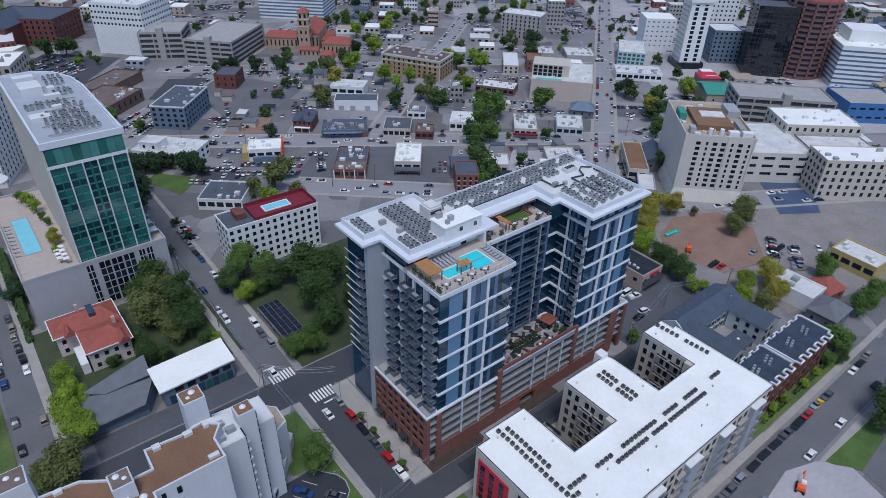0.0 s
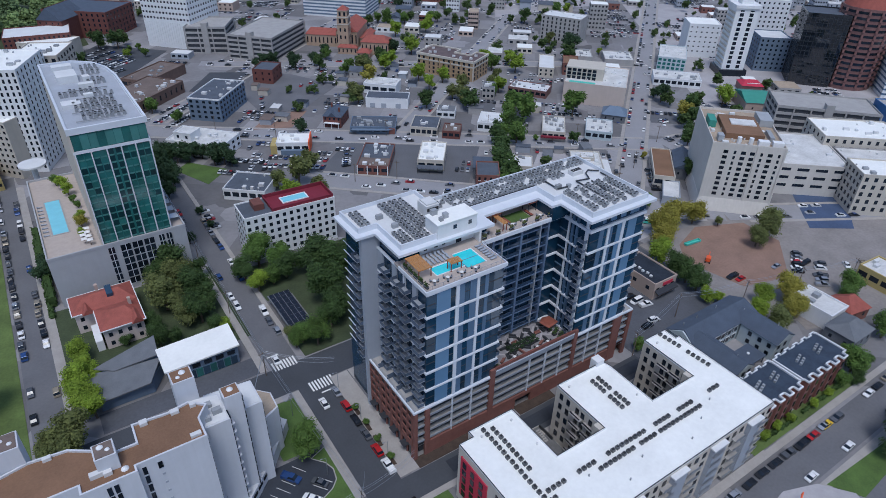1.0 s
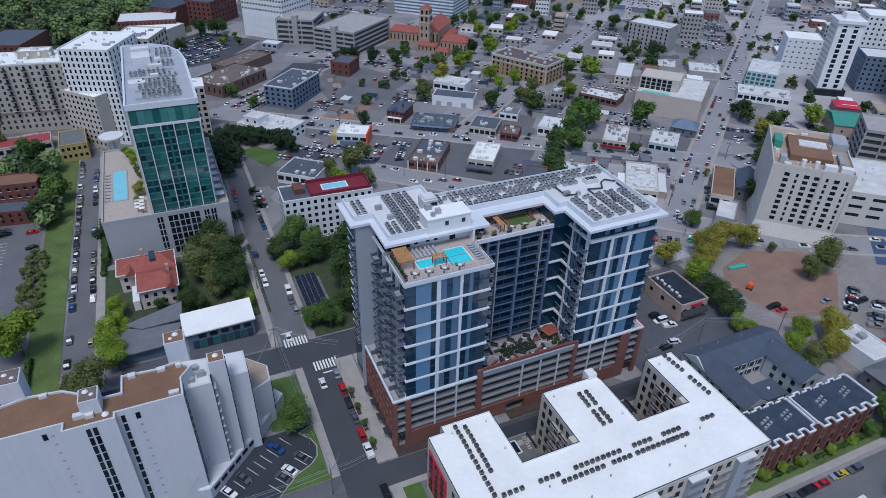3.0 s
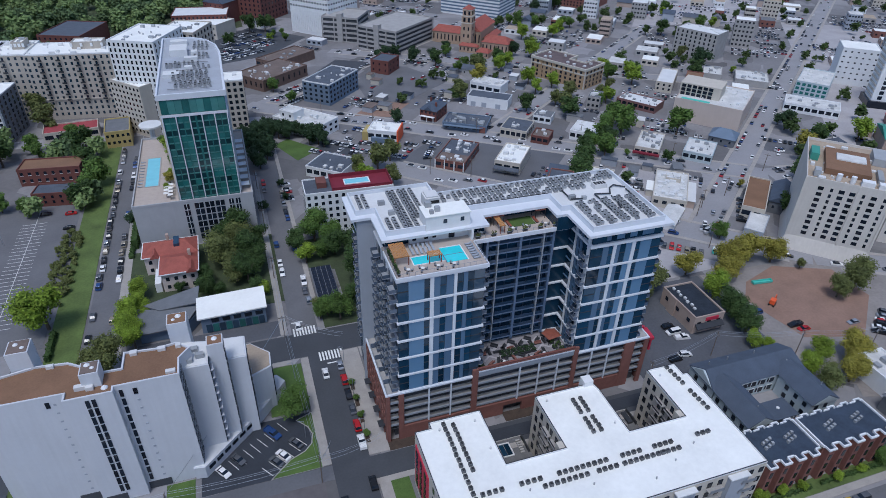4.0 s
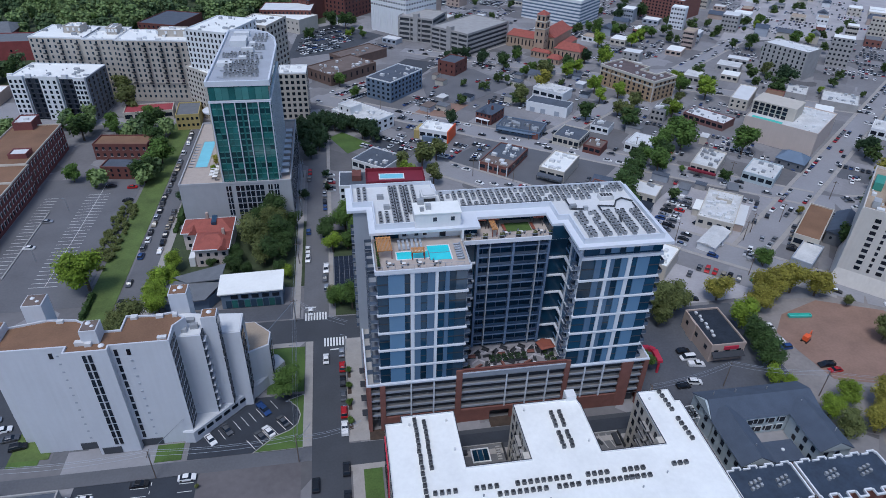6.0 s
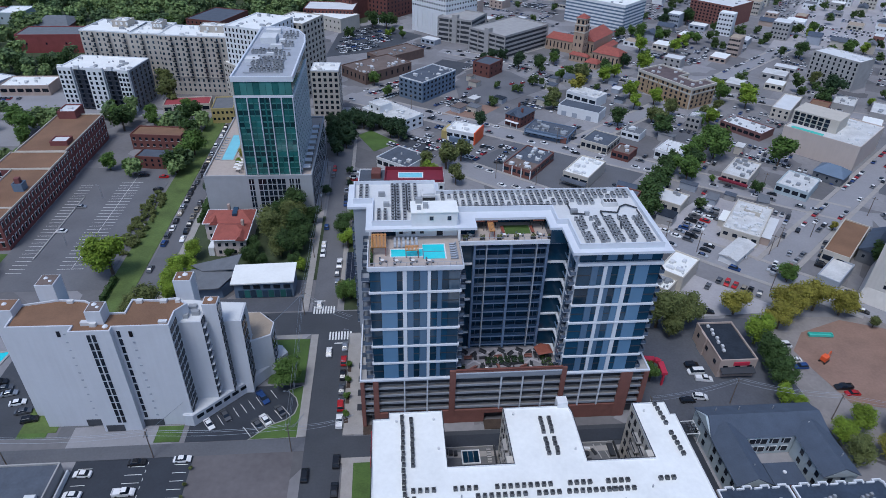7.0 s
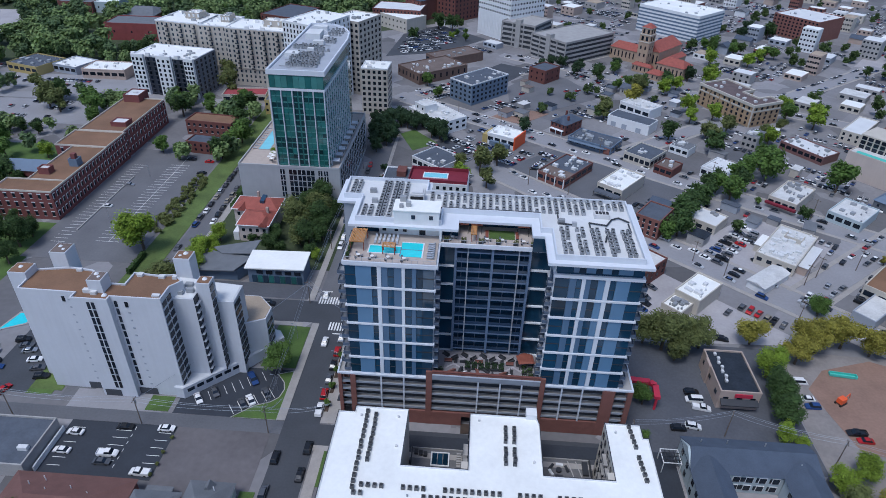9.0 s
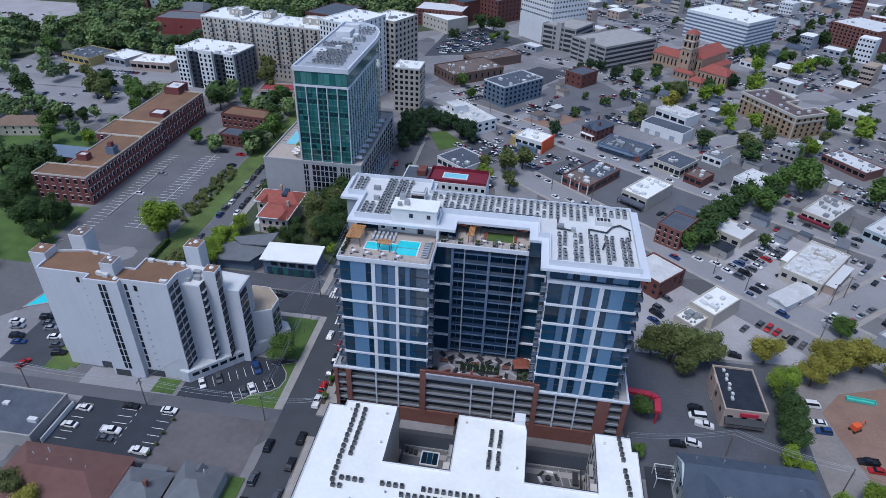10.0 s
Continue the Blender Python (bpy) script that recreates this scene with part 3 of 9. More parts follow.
for z in LV:
    h = 0.25 if z < 53 else 0.42
    part("band", Solid().box(72.4, 95.7, 88.0, 88.9, z - h, z + h), BANDW, tower)
    part("band", Solid().box(124.6, 146.8, 88.0, 88.9, z - h, z + h), BANDW, tower)
    part("band", Solid().box(95.0, 95.7, 88.9, 101.6, z - h, z + h), BANDW, tower)
    part("band", Solid().box(124.6, 125.4, 88.9, 101.6, z - h, z + h), BANDW, tower)
    part("band", Solid().box(72.4, 73.1, 88.9, 114.6, z - 0.22, z + 0.22), BANDW, tower)
    part("band", Solid().box(95.7, 100.0, 101.0, 101.8, z - 0.2, z + 0.2), BANDW, tower)
    part("band", Solid().box(119.6, 124.6, 101.0, 101.8, z - 0.2, z + 0.2), BANDW, tower)
    part("band", Solid().box(146.0, 146.8, 88.9, 122.0, z - h, z + h), BANDW, tower)

FLOORS = [17.7 + i * 2.895 for i in range(12)] + [53.0]
# side faces: upright panels between the balconies
for y0, y1, m in ((93.2, 95.4, GREYP), (104.0, 106.2, GREYP), (111.4, 114.6, GREYP), (99.4, 100.2, BANDW)):
    panel("wall_panel", 72.5, 73.0, y0, y1, 18.0, 53.6, m, tower)
for y0, y1, m in ((89.2, 90.4, BANDW), (93.4, 94.3, GREYB), (95.2, 96.1, GREYB), (97.0, 97.6, BANDW)):
    panel("wall_panel", 124.75, 125.2, y0, y1, 18.0, 57.0, m, tower)
    panel("wall_panel", 95.1, 95.5, y0, y1, 18.0, 53.4, m, tower)


def balcony(x0, x1, y0, y1, z, out, name="balcony"):
    b = Solid().box(x0, x1, y0, y1, z - 0.07, z + 0.07)
    ob = part(name, b, GARF, tower)
    r = Solid()
    ax = {"w": x0, "e": x1}.get(out)
    if ax is not None:
        s = 0.06 if out == "w" else -0.06
        r.box(min(ax, ax + s), max(ax, ax + s), y0, y1, z + 0.2, z + 1.12)
        r.box(x0, x1, y0, y0 + 0.06, z + 0.2, z + 1.12)
        r.box(x0, x1, y1 - 0.06, y1, z + 0.2, z + 1.12)
    else:
        r.box(x0, x1, y0, y0 + 0.06, z + 0.2, z + 1.12)
    part("railing", r, RAILG, ob)


RAILG = mat("railing_glass", (0.085, 0.115, 0.165), 0.25, var=0.08, rnd=0.2)
for z in FLOORS[:-1]:
    for y0, y1 in ((88.9, 92.8), (96.0, 99.3), (100.4, 103.6), (107.2, 110.8)):
        balcony(70.7, 72.6, y0, y1, z + 0.1, "w")
    balcony(67.4, 69.3, 116.2, 120.0, z + 0.1, "w")
    for y0, y1 in ((89.0, 91.6),):
        balcony(123.4, 124.8, y0, y1, z + 0.1, "w")
        balcony(95.4, 96.8, y0, y1, z + 0.1, "e")
    balcony(146.5, 148.0, 89.0, 92.5, z + 0.1, "e")
    part("floor_line", Solid().box(69.25, 69.45, 120.2, 129.4, z - 0.1, z + 0.1), BANDW, tower)
    for y0 in (93.0, 97.8):
        part("floor_line", Solid().box(124.7, 125.0, y0, y0 + 3.2, z - 0.12, z + 0.12), GREYB, tower)

# back of the courtyard: recessed balconies in a navy frame
RAILN = mat("navy_railing_glass", (0.022, 0.045, 0.085), 0.12, var=0.2, rnd=0.4)
CB = [19.4 + 2.93 * i for i in range(12)]
cells = [100.1, 103.3, 109.8, 116.7, 119.6]
for i, z in enumerate(CB):
    part("court_slab", Solid().box(100.0, 119.7, 100.2, 101.8, z - 0.17, z + 0.17), NAVY, tower)
    if i < 11:
        for a, b in zip(cells, cells[1:]):
            panel("railing", a + 0.25, b - 0.25, 100.3, 100.38, z + 0.25, z + 1.15, RAILN, tower)
            panel("window_post", (a + b) / 2 - 0.08, (a + b) / 2 + 0.08, 101.5, 101.75, z + 0.16, z + 2.77, NAVY, tower)
for x in cells:
    w = 0.32 if x in (100.1, 109.8, 119.6) else 0.14
    part("court_column", Solid().box(x - w, x + w, 100.0, 101.8, 18.5, 54), NAVY if w > 0.2 else GREYP, tower)

# terrace and pool deck at the top
part("pool_deck", Solid().prism([(72.4, 88.0), (95.9, 88.0), (95.9, 100.0), (123.9, 99.6), (123.9, 101.8), (119.8, 101.8), (119.8, 110.6), (100.4, 110.6), (100.4, 104.4), (72.4, 104.4)], 53.5, 54.15), DECKP, tower, "pale paved roof terrace and pool deck")
part("deck_edge", Solid().box(72.2, 96.1, 87.85, 88.2, 53.3, 54.3).box(95.7, 96.1, 88.2, 99.8, 53.3, 54.3).box(72.2, 72.5, 88.2, 102, 53.3, 54.3).box(96.1, 124, 99.5, 100.0, 53.3, 54.4), BANDW, tower)
pool = part("pool", Solid().prism([(78.2, 93.0), (86.2, 93.0), (86.2, 91.8), (91.7, 91.8), (91.7, 98.9), (86.2, 98.9), (86.2, 96.6), (78.2, 96.6)], 54.0, 54.22), POOL, tower, "bright blue swimming pool")
part("pool_step", Solid().box(86.1, 86.35, 91.8, 96.6, 54.1, 54.27).box(86.2, 91.7, 95.2, 95.4, 54.1, 54.26), BLUEB, pool)
part("pool_edge", Solid().box(77.9, 86.2, 92.7, 93.0, 54.1, 54.3).box(77.9, 78.2, 93, 96.9, 54.1, 54.3).box(78.2, 86.2, 96.6, 96.9, 54.1, 54.3).box(91.7, 92.0, 91.5, 99.2, 54.1, 54.3).box(86.2, 91.7, 98.9, 99.2, 54.1, 54.3), WHITE, pool)


def rail_run(pts, z, parent, h=1.1, gap=1.5):
    for a, b in zip(pts, pts[1:]):
        a, b = Vector((*a, z)), Vector((*b, z))
        n = max(1, int((b - a).length / gap))
        s = Solid().rod(a + Vector((0, 0, h)), b + Vector((0, 0, h)), 0.05, 4).rod(a + Vector((0, 0, 0.15)), b + Vector((0, 0, 0.15)), 0.03, 4)
        for i in range(n + 1):
            p = a.lerp(b, i / n)
            s.rod(p, p + Vector((0, 0, h)), 0.045, 4)
        part("handrail", s, RAILM, parent)


rail_run([(72.6, 101.5), (72.6, 88.3), (95.7, 88.3), (95.7, 99.6)], 54.2, tower)
rail_run([(96.2, 100.0), (123.6, 99.8)], 54.2, tower)
part("lounge_wall", Solid().box(79.5, 95.6, 103.6, 104.2, 54.1, 57.2), WHITE, tower, "white wall of the pool lounge")
for x in (80.4, 83.6, 85.8, 90.2):
    panel("lounge_window", x, x + (1.6 if x > 90 else 1.0), 103.45, 103.65, 54.3 if x > 90 else 55.0, 56.5, GLASSD, tower)
part("lounge_wall", Solid().box(95.6, 96.2, 100.6, 104.2, 54.1, 57.2), WHITE, tower)

# roof: overhanging slab, parapet and plant
slabp = [(66.6, 114.0), (71.8, 114.0), (71.8, 100.7), (100.5, 100.7), (100.5, 106.0), (119.5, 106.0), (119.5, 99.8), (122.6, 99.8), (122.6, 86.4), (148.0, 86.4), (148.0, 121.6), (92.0, 121.6), (92.0, 128.6), (66.6, 128.6)]
part("roof_slab", Solid().prism(slabp, 57.2, 57.9), BANDW, tower, "wide white overhanging roof slab")
parp = [(68.2, 116.0), (73.4, 116.0), (73.4, 102.6), (96.0, 102.6), (96.0, 109.8), (121.6, 109.8), (121.6, 101.6), (124.4, 101.6), (124.4, 88.2), (145.9, 88.2), (145.9, 120.6), (91.0, 120.6), (91.0, 127.6), (68.0, 127.6)]
part("parapet", Solid().ring(parp, inset(parp, 0.35), 57.9, 59.4), BANDW, tower)
part("roof_membrane", Solid().prism(inset(parp, 0.3), 57.9, 58.35), ROOFG, tower, "light grey flat roof")
ph = part("penthouse", Solid().box(83.6, 95.4, 102.0, 108.4, 57.9, 61.7), WHITE, tower, "white stair and lift house")
part("penthouse_roof", Solid().box(83.4, 95.6, 101.8, 108.6, 61.7, 61.95), ROOFW, ph)
for x in (88.2, 92.8):
    panel("small_window", x, x + 1.0, 101.9, 102.05, 59.6, 60.7, GLASSB, ph)
part("chiller", Solid().box(86.6, 90.6, 113.2, 118.0, 58.3, 61.3).box(87.0, 90.2, 113.6, 117.6, 61.3, 61.7), UNITW, tower, "large pale rooftop chiller")
part("louvre", Solid().box(86.9, 90.3, 113.0, 113.2, 59.9, 60.7), FANM, tower)
part("skylight", Solid().box(136.2, 140.2, 110.4, 113.0, 58.3, 59.6), UNITW, tower, "white rooftop fan box")
for i in range(4):
    panel("fan_opening", 136.5 + i * 0.92, 137.2 + i * 0.92, 110.9, 112.5, 59.55, 59.68, FANM, tower)
ducts = Solid()
for a, b in (((140.5, 109.5), (142.5, 110.8)), ((142.5, 110.8), (145, 108.5)), ((140.5, 109.5), (138.8, 106)), ((126.5, 106), (130, 105.4)), ((138, 100), (137.4, 97)), ((134.4, 92), (134.4, 107)), ((138.4, 93), (138.4, 104.5)), ((134.4, 107), (138.8, 106)), ((142.3, 91), (142.3, 101)), ((142.3, 101), (144.6, 103)), ((144.6, 103), (144.6, 107.4)), ((126.5, 106), (126.5, 112)), ((93, 111.2), (122, 111.4)), ((79.6, 104), (79.6, 126)), ((82.8, 110), (82.8, 126))):
    ducts.rod((*a, 58.8), (*b, 58.8), 0.22, 6)
part("duct", ducts, DARKM, tower, "dark insulated roof pipes")
for x, y, w, d, h in ((126.2, 106, 1.8, 1.2, 1.4), (129.8, 105.2, 1.2, 1.0, 1.1), (84.8, 107, 1.6, 1.4, 5.0), (86.6, 104.0, 1.3, 1.3, 4.9), (85.0, 103.2, 1.0, 1.0, 4.6), (76.4, 112.6, 1.6, 1.2, 1.2), (75, 119, 1.8, 1.2, 1.2)):
    part("roof_fan", Solid().box(x, x + w, y, y + d, 58.3, 58.3 + h), UNITM, tower)


CONDENSER = {}


def condenser(x, y, z, s=1.0, group="rooftop condensers of the tower", casing=None):
    """An air-conditioning condenser with a round fan on top."""
    k = round(s, 2)
    if k not in CONDENSER:
        body = Solid().box(-0.5 * s, 0.5 * s, -0.5 * s, 0.5 * s, 0.1, 0.95 * s).box(-0.42 * s, -0.3 * s, -0.5 * s, 0.5 * s, 0, 0.1).box(0.3 * s, 0.42 * s, -0.5 * s, 0.5 * s, 0, 0.1)
        fan = Solid().rod((0, 0, 0.93 * s), (0, 0, 1.0 * s), 0.36 * s, 10)
        CONDENSER[k] = (body.mesh("condenser", casing or UNITM), fan.mesh("fan", FANM))
    b = new("condenser", CONDENSER[k][0])
    b.matrix_world = pose(x, y, z, 0, 0, random.uniform(-4, 4))
    f = new("fan", CONDENSER[k][1])
    f.parent = b
    return tagged(b, "grey boxy air-conditioning condenser on a flat roof", "condenser", group)


TOPZ = 58.36 * TS
for x in (75.2, 76.9):
    for i in range(4):
        condenser(x, ty(104.4 + i * 1.75), TOPZ)
for j, x in enumerate((78.9, 80.3, 82.0, 83.5, 85.2)):
    for i in range(13):
        y = 104.4 + i * 1.75
        if not (x > 83 and y < 109.4):
            condenser(x, ty(y), TOPZ)
for x in (70.2, 71.8):
    for i in range(5):
        condenser(x, ty(118.0 + i * 1.8), TOPZ)
for y in (112.4, 114.0, 116.2, 117.8, 119.4):
    for i in range(30):
        x = 92.6 + i * 1.78
        if not (x > 134 and y < 114.5) and random.random() > 0.06:
            condenser(x, ty(y), TOPZ)
for j in range(5):
    for k in range(2):
        for i in range(8):
            if random.random() > 0.06:
                condenser(126.9 + j * 3.9 + k * 1.35 + random.uniform(-0.1, 0.1), ty(90.6 + i * 1.75 + k * 0.5), TOPZ, 0.95)

# podium: open garage levels behind concrete fronts, brick piers and base
PZ = [17.5, 14.7, 11.9, 9.1, 6.3]
# Solid block: the shade inside the garage levels is put into its dark colour.
part("podium_core", Solid().box(71.6, 149.4, 90.0, 119.8, 0.1, 17.0), NEWROAD, tower, "solid podium core coloured dark as the shade between garage levels")
part("podium_roof", Solid().prism([(69.0, 88.1), (150.6, 88.1), (150.6, 122), (91, 122), (91, 115), (69.0, 115)], 16.9, 17.6), CONC, tower, "pale podium roof terrace")
for z in PZ[:]:
    part("garage_slab", Solid().box(69.6, 150.0, 88.5, 90.2, z - 0.9, z - 0.6), CONC, tower)
bayx = [(69.9, 72.3), (73.8, 80.8), (81.2, 87.2), (87.6, 93.6), (95.3, 108.0), (108.4, 114.1), (114.5, 120.1), (120.5, 125.2), (126.6, 131.2), (131.6, 136.9), (137.3, 142.6), (146.0, 149.4)]
for z in PZ:
    for a, b in bayx:
        if z > 17 and 95 < a < 125:
            continue
        panel("garage_front", a, b, 88.05, 88.3, z - 0.62, z + 0.02, GARF, tower)
        panel("garage_cable", a, b, 88.12, 88.2, z - 1.75, z - 1.68, RAILM, tower)
for a, b in zip(bayx, bayx[1:]):
    if b[0] - a[1] < 0.6:
        part("garage_post", Solid().box(a[1], b[0], 87.9, 88.4, 5.0, 17.4), BANDW, tower)
for x0, x1 in ((68.9, 69.9), (72.3, 73.8), (93.6, 95.3), (125.2, 126.6), (142.6, 146.0), (149.4, 150.8)):
    part("brick_pier", Solid().box(x0, x1, 87.7, 88.6, 0.1, 17.3 if x0 != 93.6 and x0 != 125.2 else 20.0), BRICK, tower)
for x0, x1 in ((73.8, 93.6), (95.3, 104), (110, 125.2), (126.6, 142.6)):
    part("brick_base", Solid().box(x0, x1, 87.8, 88.6, 0.1, 5.0), BRICK, tower)
part("brick_base", Solid().box(104, 110, 87.8, 88.6, 3.6, 5.0), BRICK, tower)
part("court_parapet", Solid().box(95.3, 125.3, 87.8, 88.3, 19.35, 20.1), BRICK, tower, "red-brown parapet of the courtyard")
part("court_parapet_band", Solid().box(95.3, 125.3, 87.75, 88.4, 18.9, 19.35), BANDW, tower)
part("court_parapet_band", Solid().box(95.3, 125.3, 87.85, 88.4, 17.4, 18.9), GARF, tower)
part("court_parapet_band", Solid().box(95.3, 125.3, 87.7, 88.45, 20.1, 20.3), BRICKD, tower)
for q in ((68.7, 95.3, 87.8, 88.4, 17.3, 17.8), (125.3, 150.9, 87.8, 88.4, 17.3, 17.8), (68.7, 69.2, 88.4, 115, 17.3, 17.95), (150.4, 150.9, 88.4, 122, 17.3, 17.9)):
    part("podium_coping", Solid().box(*q), BANDW, tower)
# brick side towards the street
for z0, z1 in ((16.3, 17.3), (13.5, 14.5), (10.7, 11.7), (7.9, 8.9), (4.2, 6.1)):
    part("brick_band", Solid().box(68.9, 69.25, 88.6, 114.6, z0, z1), BRICK, tower)
for i in range(9):
    y = 88.7 + i * 3.2
    panel("brick_pier", 68.75, 69.4, y, y + (0.8 if i % 2 == 0 else 0.35), 0.15, 17.3, BRICK, tower)
for i in range(4):
    y = 89.8 + i * 6.4
    part("shop_window", Solid().box(69.1, 69.4, y, y + 5.0, 0.4, 3.9), GLASSD, tower)
    part("awning", Solid().box(67.2, 69.0, y + 1.2, y + 3.8, 3.7, 3.9), DARKM, tower)
for x0, x1 in ((150.4, 150.8),):
    for z0, z1 in ((16.2, 17.3), (13.4, 14.6), (10.6, 11.8), (7.8, 9.0), (0.2, 6.2)):
        part("brick_band", Solid().box(x0, x1, 88.6, 121.5, z0, z1), BRICK, tower)
    for i in range(8):
        panel("brick_pier", x0 - 0.1, x1 + 0.15, 88.7 + i * 4.6, 89.4 + i * 4.6, 0.15, 17.3, BRICK, tower)
# terraces on the street side of the podium
for i in range(4):
    y = 93.0 + i * 5.6
    part("terrace_divider", Solid().box(69.3, 72.4, y, y + 0.12, 17.6, 19.2), RAILG, tower)
rail_run([(69.2, 88.4), (69.2, 114.4)], 17.8, tower, gap=2.2)


# ---- general buildings ----
def windows(parent, w, d, h, floors, bays, size=(1.3, 1.5), glass=None, base=1.0, sides="swe", frame_mat=None, z0=0.0, name="window"):
    """A grid of windows on the faces of a w by d block, one object each."""
    glass = glass or GLASSD
    fh = (h - base) / floors
    shop = floors == 1 and size == (1.3, 1.5) and h < 8
    far = distance(parent) > 190
    joined, sills = Solid(), Solid()
    for s in sides:
        n = bays.get(s, 0)
        span = w if s in "sn" else d
        for j in range(floors):
            zc = z0 + base + fh * (j + 0.5)
            for i in range(n):
                u = -span / 2 + span * (i + 0.5) / n
                a, b = (span / n * 0.38, min(1.1, h * 0.22)) if shop else (size[0] / 2, size[1] / 2)
                if s == "s":
                    q = (u - a, u + a, -d / 2 - 0.07, -d / 2 + 0.1)
                elif s == "n":
                    q = (u - a, u + a, d / 2 - 0.1, d / 2 + 0.07)
                elif s == "w":
                    q = (-w / 2 - 0.07, -w / 2 + 0.1, u - a, u + a)
                else:
                    q = (w / 2 - 0.1, w / 2 + 0.07, u - a, u + a)
                if far:
                    joined.box(*q, zc - b, zc + b)
                    if frame_mat and s in "sn":
                        sills.box(q[0] - 0.1, q[1] + 0.1, q[2] - 0.08, q[3], zc - b - 0.16, zc - b)
                    continue
                panel(name, *q, zc - b, zc + b, glass, parent)
                if frame_mat:
                    if s in "sn":
                        panel("sill", q[0] - 0.1, q[1] + 0.1, q[2] - 0.08, q[3], zc - b - 0.16, zc - b, frame_mat, parent)
                    else:
                        panel("sill", q[0] - 0.08, q[1] + (0.08 if s == "e" else 0), q[2] - 0.1, q[3] + 0.1, zc - b - 0.16, zc - b, frame_mat, parent)
    if joined.v:
        tagged(part("glazing", joined, glass, parent), kind="stuff")
    if sills.v:
        tagged(part("sill_band", sills, frame_mat, parent), kind="stuff")


def distance(ob):
    """How far a thing stands from the nearest of three points of the flight."""
    x, y = ob.matrix_world.translation[:2]
    return min(math.hypot(x - a, y - b) for a, b in ((0, 0), (60, -36), (116, -39)))


def block(name, cx, cy, w, d, h, rot, wall, roof, label, category="building", floors=1, bays=None, size=(1.3, 1.5), glass=None, base=1.0, para=0.7, cope=None, units=0, sides="swe", sill=None, group=""):
    t = thing(name, cx, cy, 0, rot, label, category, group, plan=False)
    part("wall", Solid().box(-w / 2, w / 2, -d / 2, d / 2, 0, h), wall, t)
    part("roof", Solid().box(-w / 2 + 0.3, w / 2 - 0.3, -d / 2 + 0.3, d / 2 - 0.3, h, h + 0.12), roof, t)
    r = [(-w / 2 - 0.05, -d / 2 - 0.05), (w / 2 + 0.05, -d / 2 - 0.05), (w / 2 + 0.05, d / 2 + 0.05), (-w / 2 - 0.05, d / 2 + 0.05)]
    if para:
        part("parapet", Solid().ring(r, inset(r, 0.4), h - 0.05, h + para), cope or wall, t)
    if bays:
        windows(t, w, d, h, floors, bays, size, glass, base, sides, sill)
    plant = Solid()
    for i in range(units):
        ux, uy = random.uniform(-w / 2 + 2, w / 2 - 2), random.uniform(-d / 2 + 2, d / 2 - 2)
        a, b, c = random.uniform(0.6, 1.5), random.uniform(0.6, 1.2), random.uniform(0.8, 1.6)
        if distance(t) > 190:
            plant.box(ux - a, ux + a, uy - b, uy + b, h + 0.12, h + c)
            vx, vy = random.uniform(-w / 2 + 1, w / 2 - 1), random.uniform(-d / 2 + 1, d / 2 - 1)
            plant.box(vx - 0.3, vx + 0.3, vy - 0.3, vy + 0.3, h + 0.12, h + 0.9)
        else:
            part("roof_unit", Solid().box(ux - a, ux + a, uy - b, uy + b, h + 0.12, h + c), random.choice((UNITW, UNITW, UNITM, ROOFG)), t)
    if plant.v:
        tagged(part("roof_plant", plant, random.choice((UNITW, UNITM, ROOFG)), t), kind="stuff")
    return t


def gabled(name, cx, cy, w, d, h, rise, rot, wall, roof, label, hip=0.0, floors=1, bays=None, over=0.5, category="house", ridge="x"):
    """A house with a pitched roof; hip draws the ridge in at both ends."""
    t = thing(name, cx, cy, 0, rot, label, category, plan=False)
    part("wall", Solid().box(-w / 2, w / 2, -d / 2, d / 2, 0, h), wall, t)
    a, b = w / 2 + over, d / 2 + over
    if ridge == "x":
        e = [(-a + hip, 0, h + rise), (a - hip, 0, h + rise)]
        fs = [(0, 1, 5, 4), (1, 2, 5), (2, 3, 4, 5), (3, 0, 4), (3, 2, 1, 0)]
    else:
        e = [(0, -b + hip, h + rise), (0, b - hip, h + rise)]
        fs = [(0, 1, 4), (1, 2, 5, 4), (2, 3, 5), (3, 0, 4, 5), (3, 2, 1, 0)]
    s = Solid().add([(-a, -b, h - 0.1), (a, -b, h - 0.1), (a, b, h - 0.1), (-a, b, h - 0.1)] + e, fs)
    part("roof", s, roof, t)
    if bays:
        windows(t, w, d, h, floors, bays, (1.0, 1.3), None, 0.6)
    return t


# ---- the white-roofed apartment block with its two courts ----
W = thing("apartment_block", 112, 57, 0, label="cream apartment block with a bright white flat roof and two courts", category="building")
wp = [(72.4, 38.4), (151.0, 38.4), (151.0, 69.6), (149.6, 69.6), (149.6, 73.8), (140.6, 73.8), (140.6, 56.4), (124.0, 56.4), (124.0, 71.6), (123.4, 74.0), (106.2, 74.0), (106.2, 56.6), (90.4, 56.6), (90.4, 74.0), (76.6, 74.0), (76.6, 72.0), (72.4, 72.0)]
part("wall", Solid().prism(wp, 0.1, 19.4), CREAM, W, "cream rendered walls")
part("roof", Solid().prism(inset(wp, 0.25), 19.4, 19.6), ROOFW, W, "bright white roof membrane")
part("parapet", Solid().ring(wp, inset(wp, 0.3), 19.4, 19.95), WHITE, W)
op = inset(wp, -0.06)
part("coping", Solid().ring(op, inset(op, 0.2), 19.95, 20.05), DARKM, W, "thin dark coping")
part("stair_head", Solid().box(120.6, 123.3, 73.4, 76.0, 16, 21.2), WHITE, W)
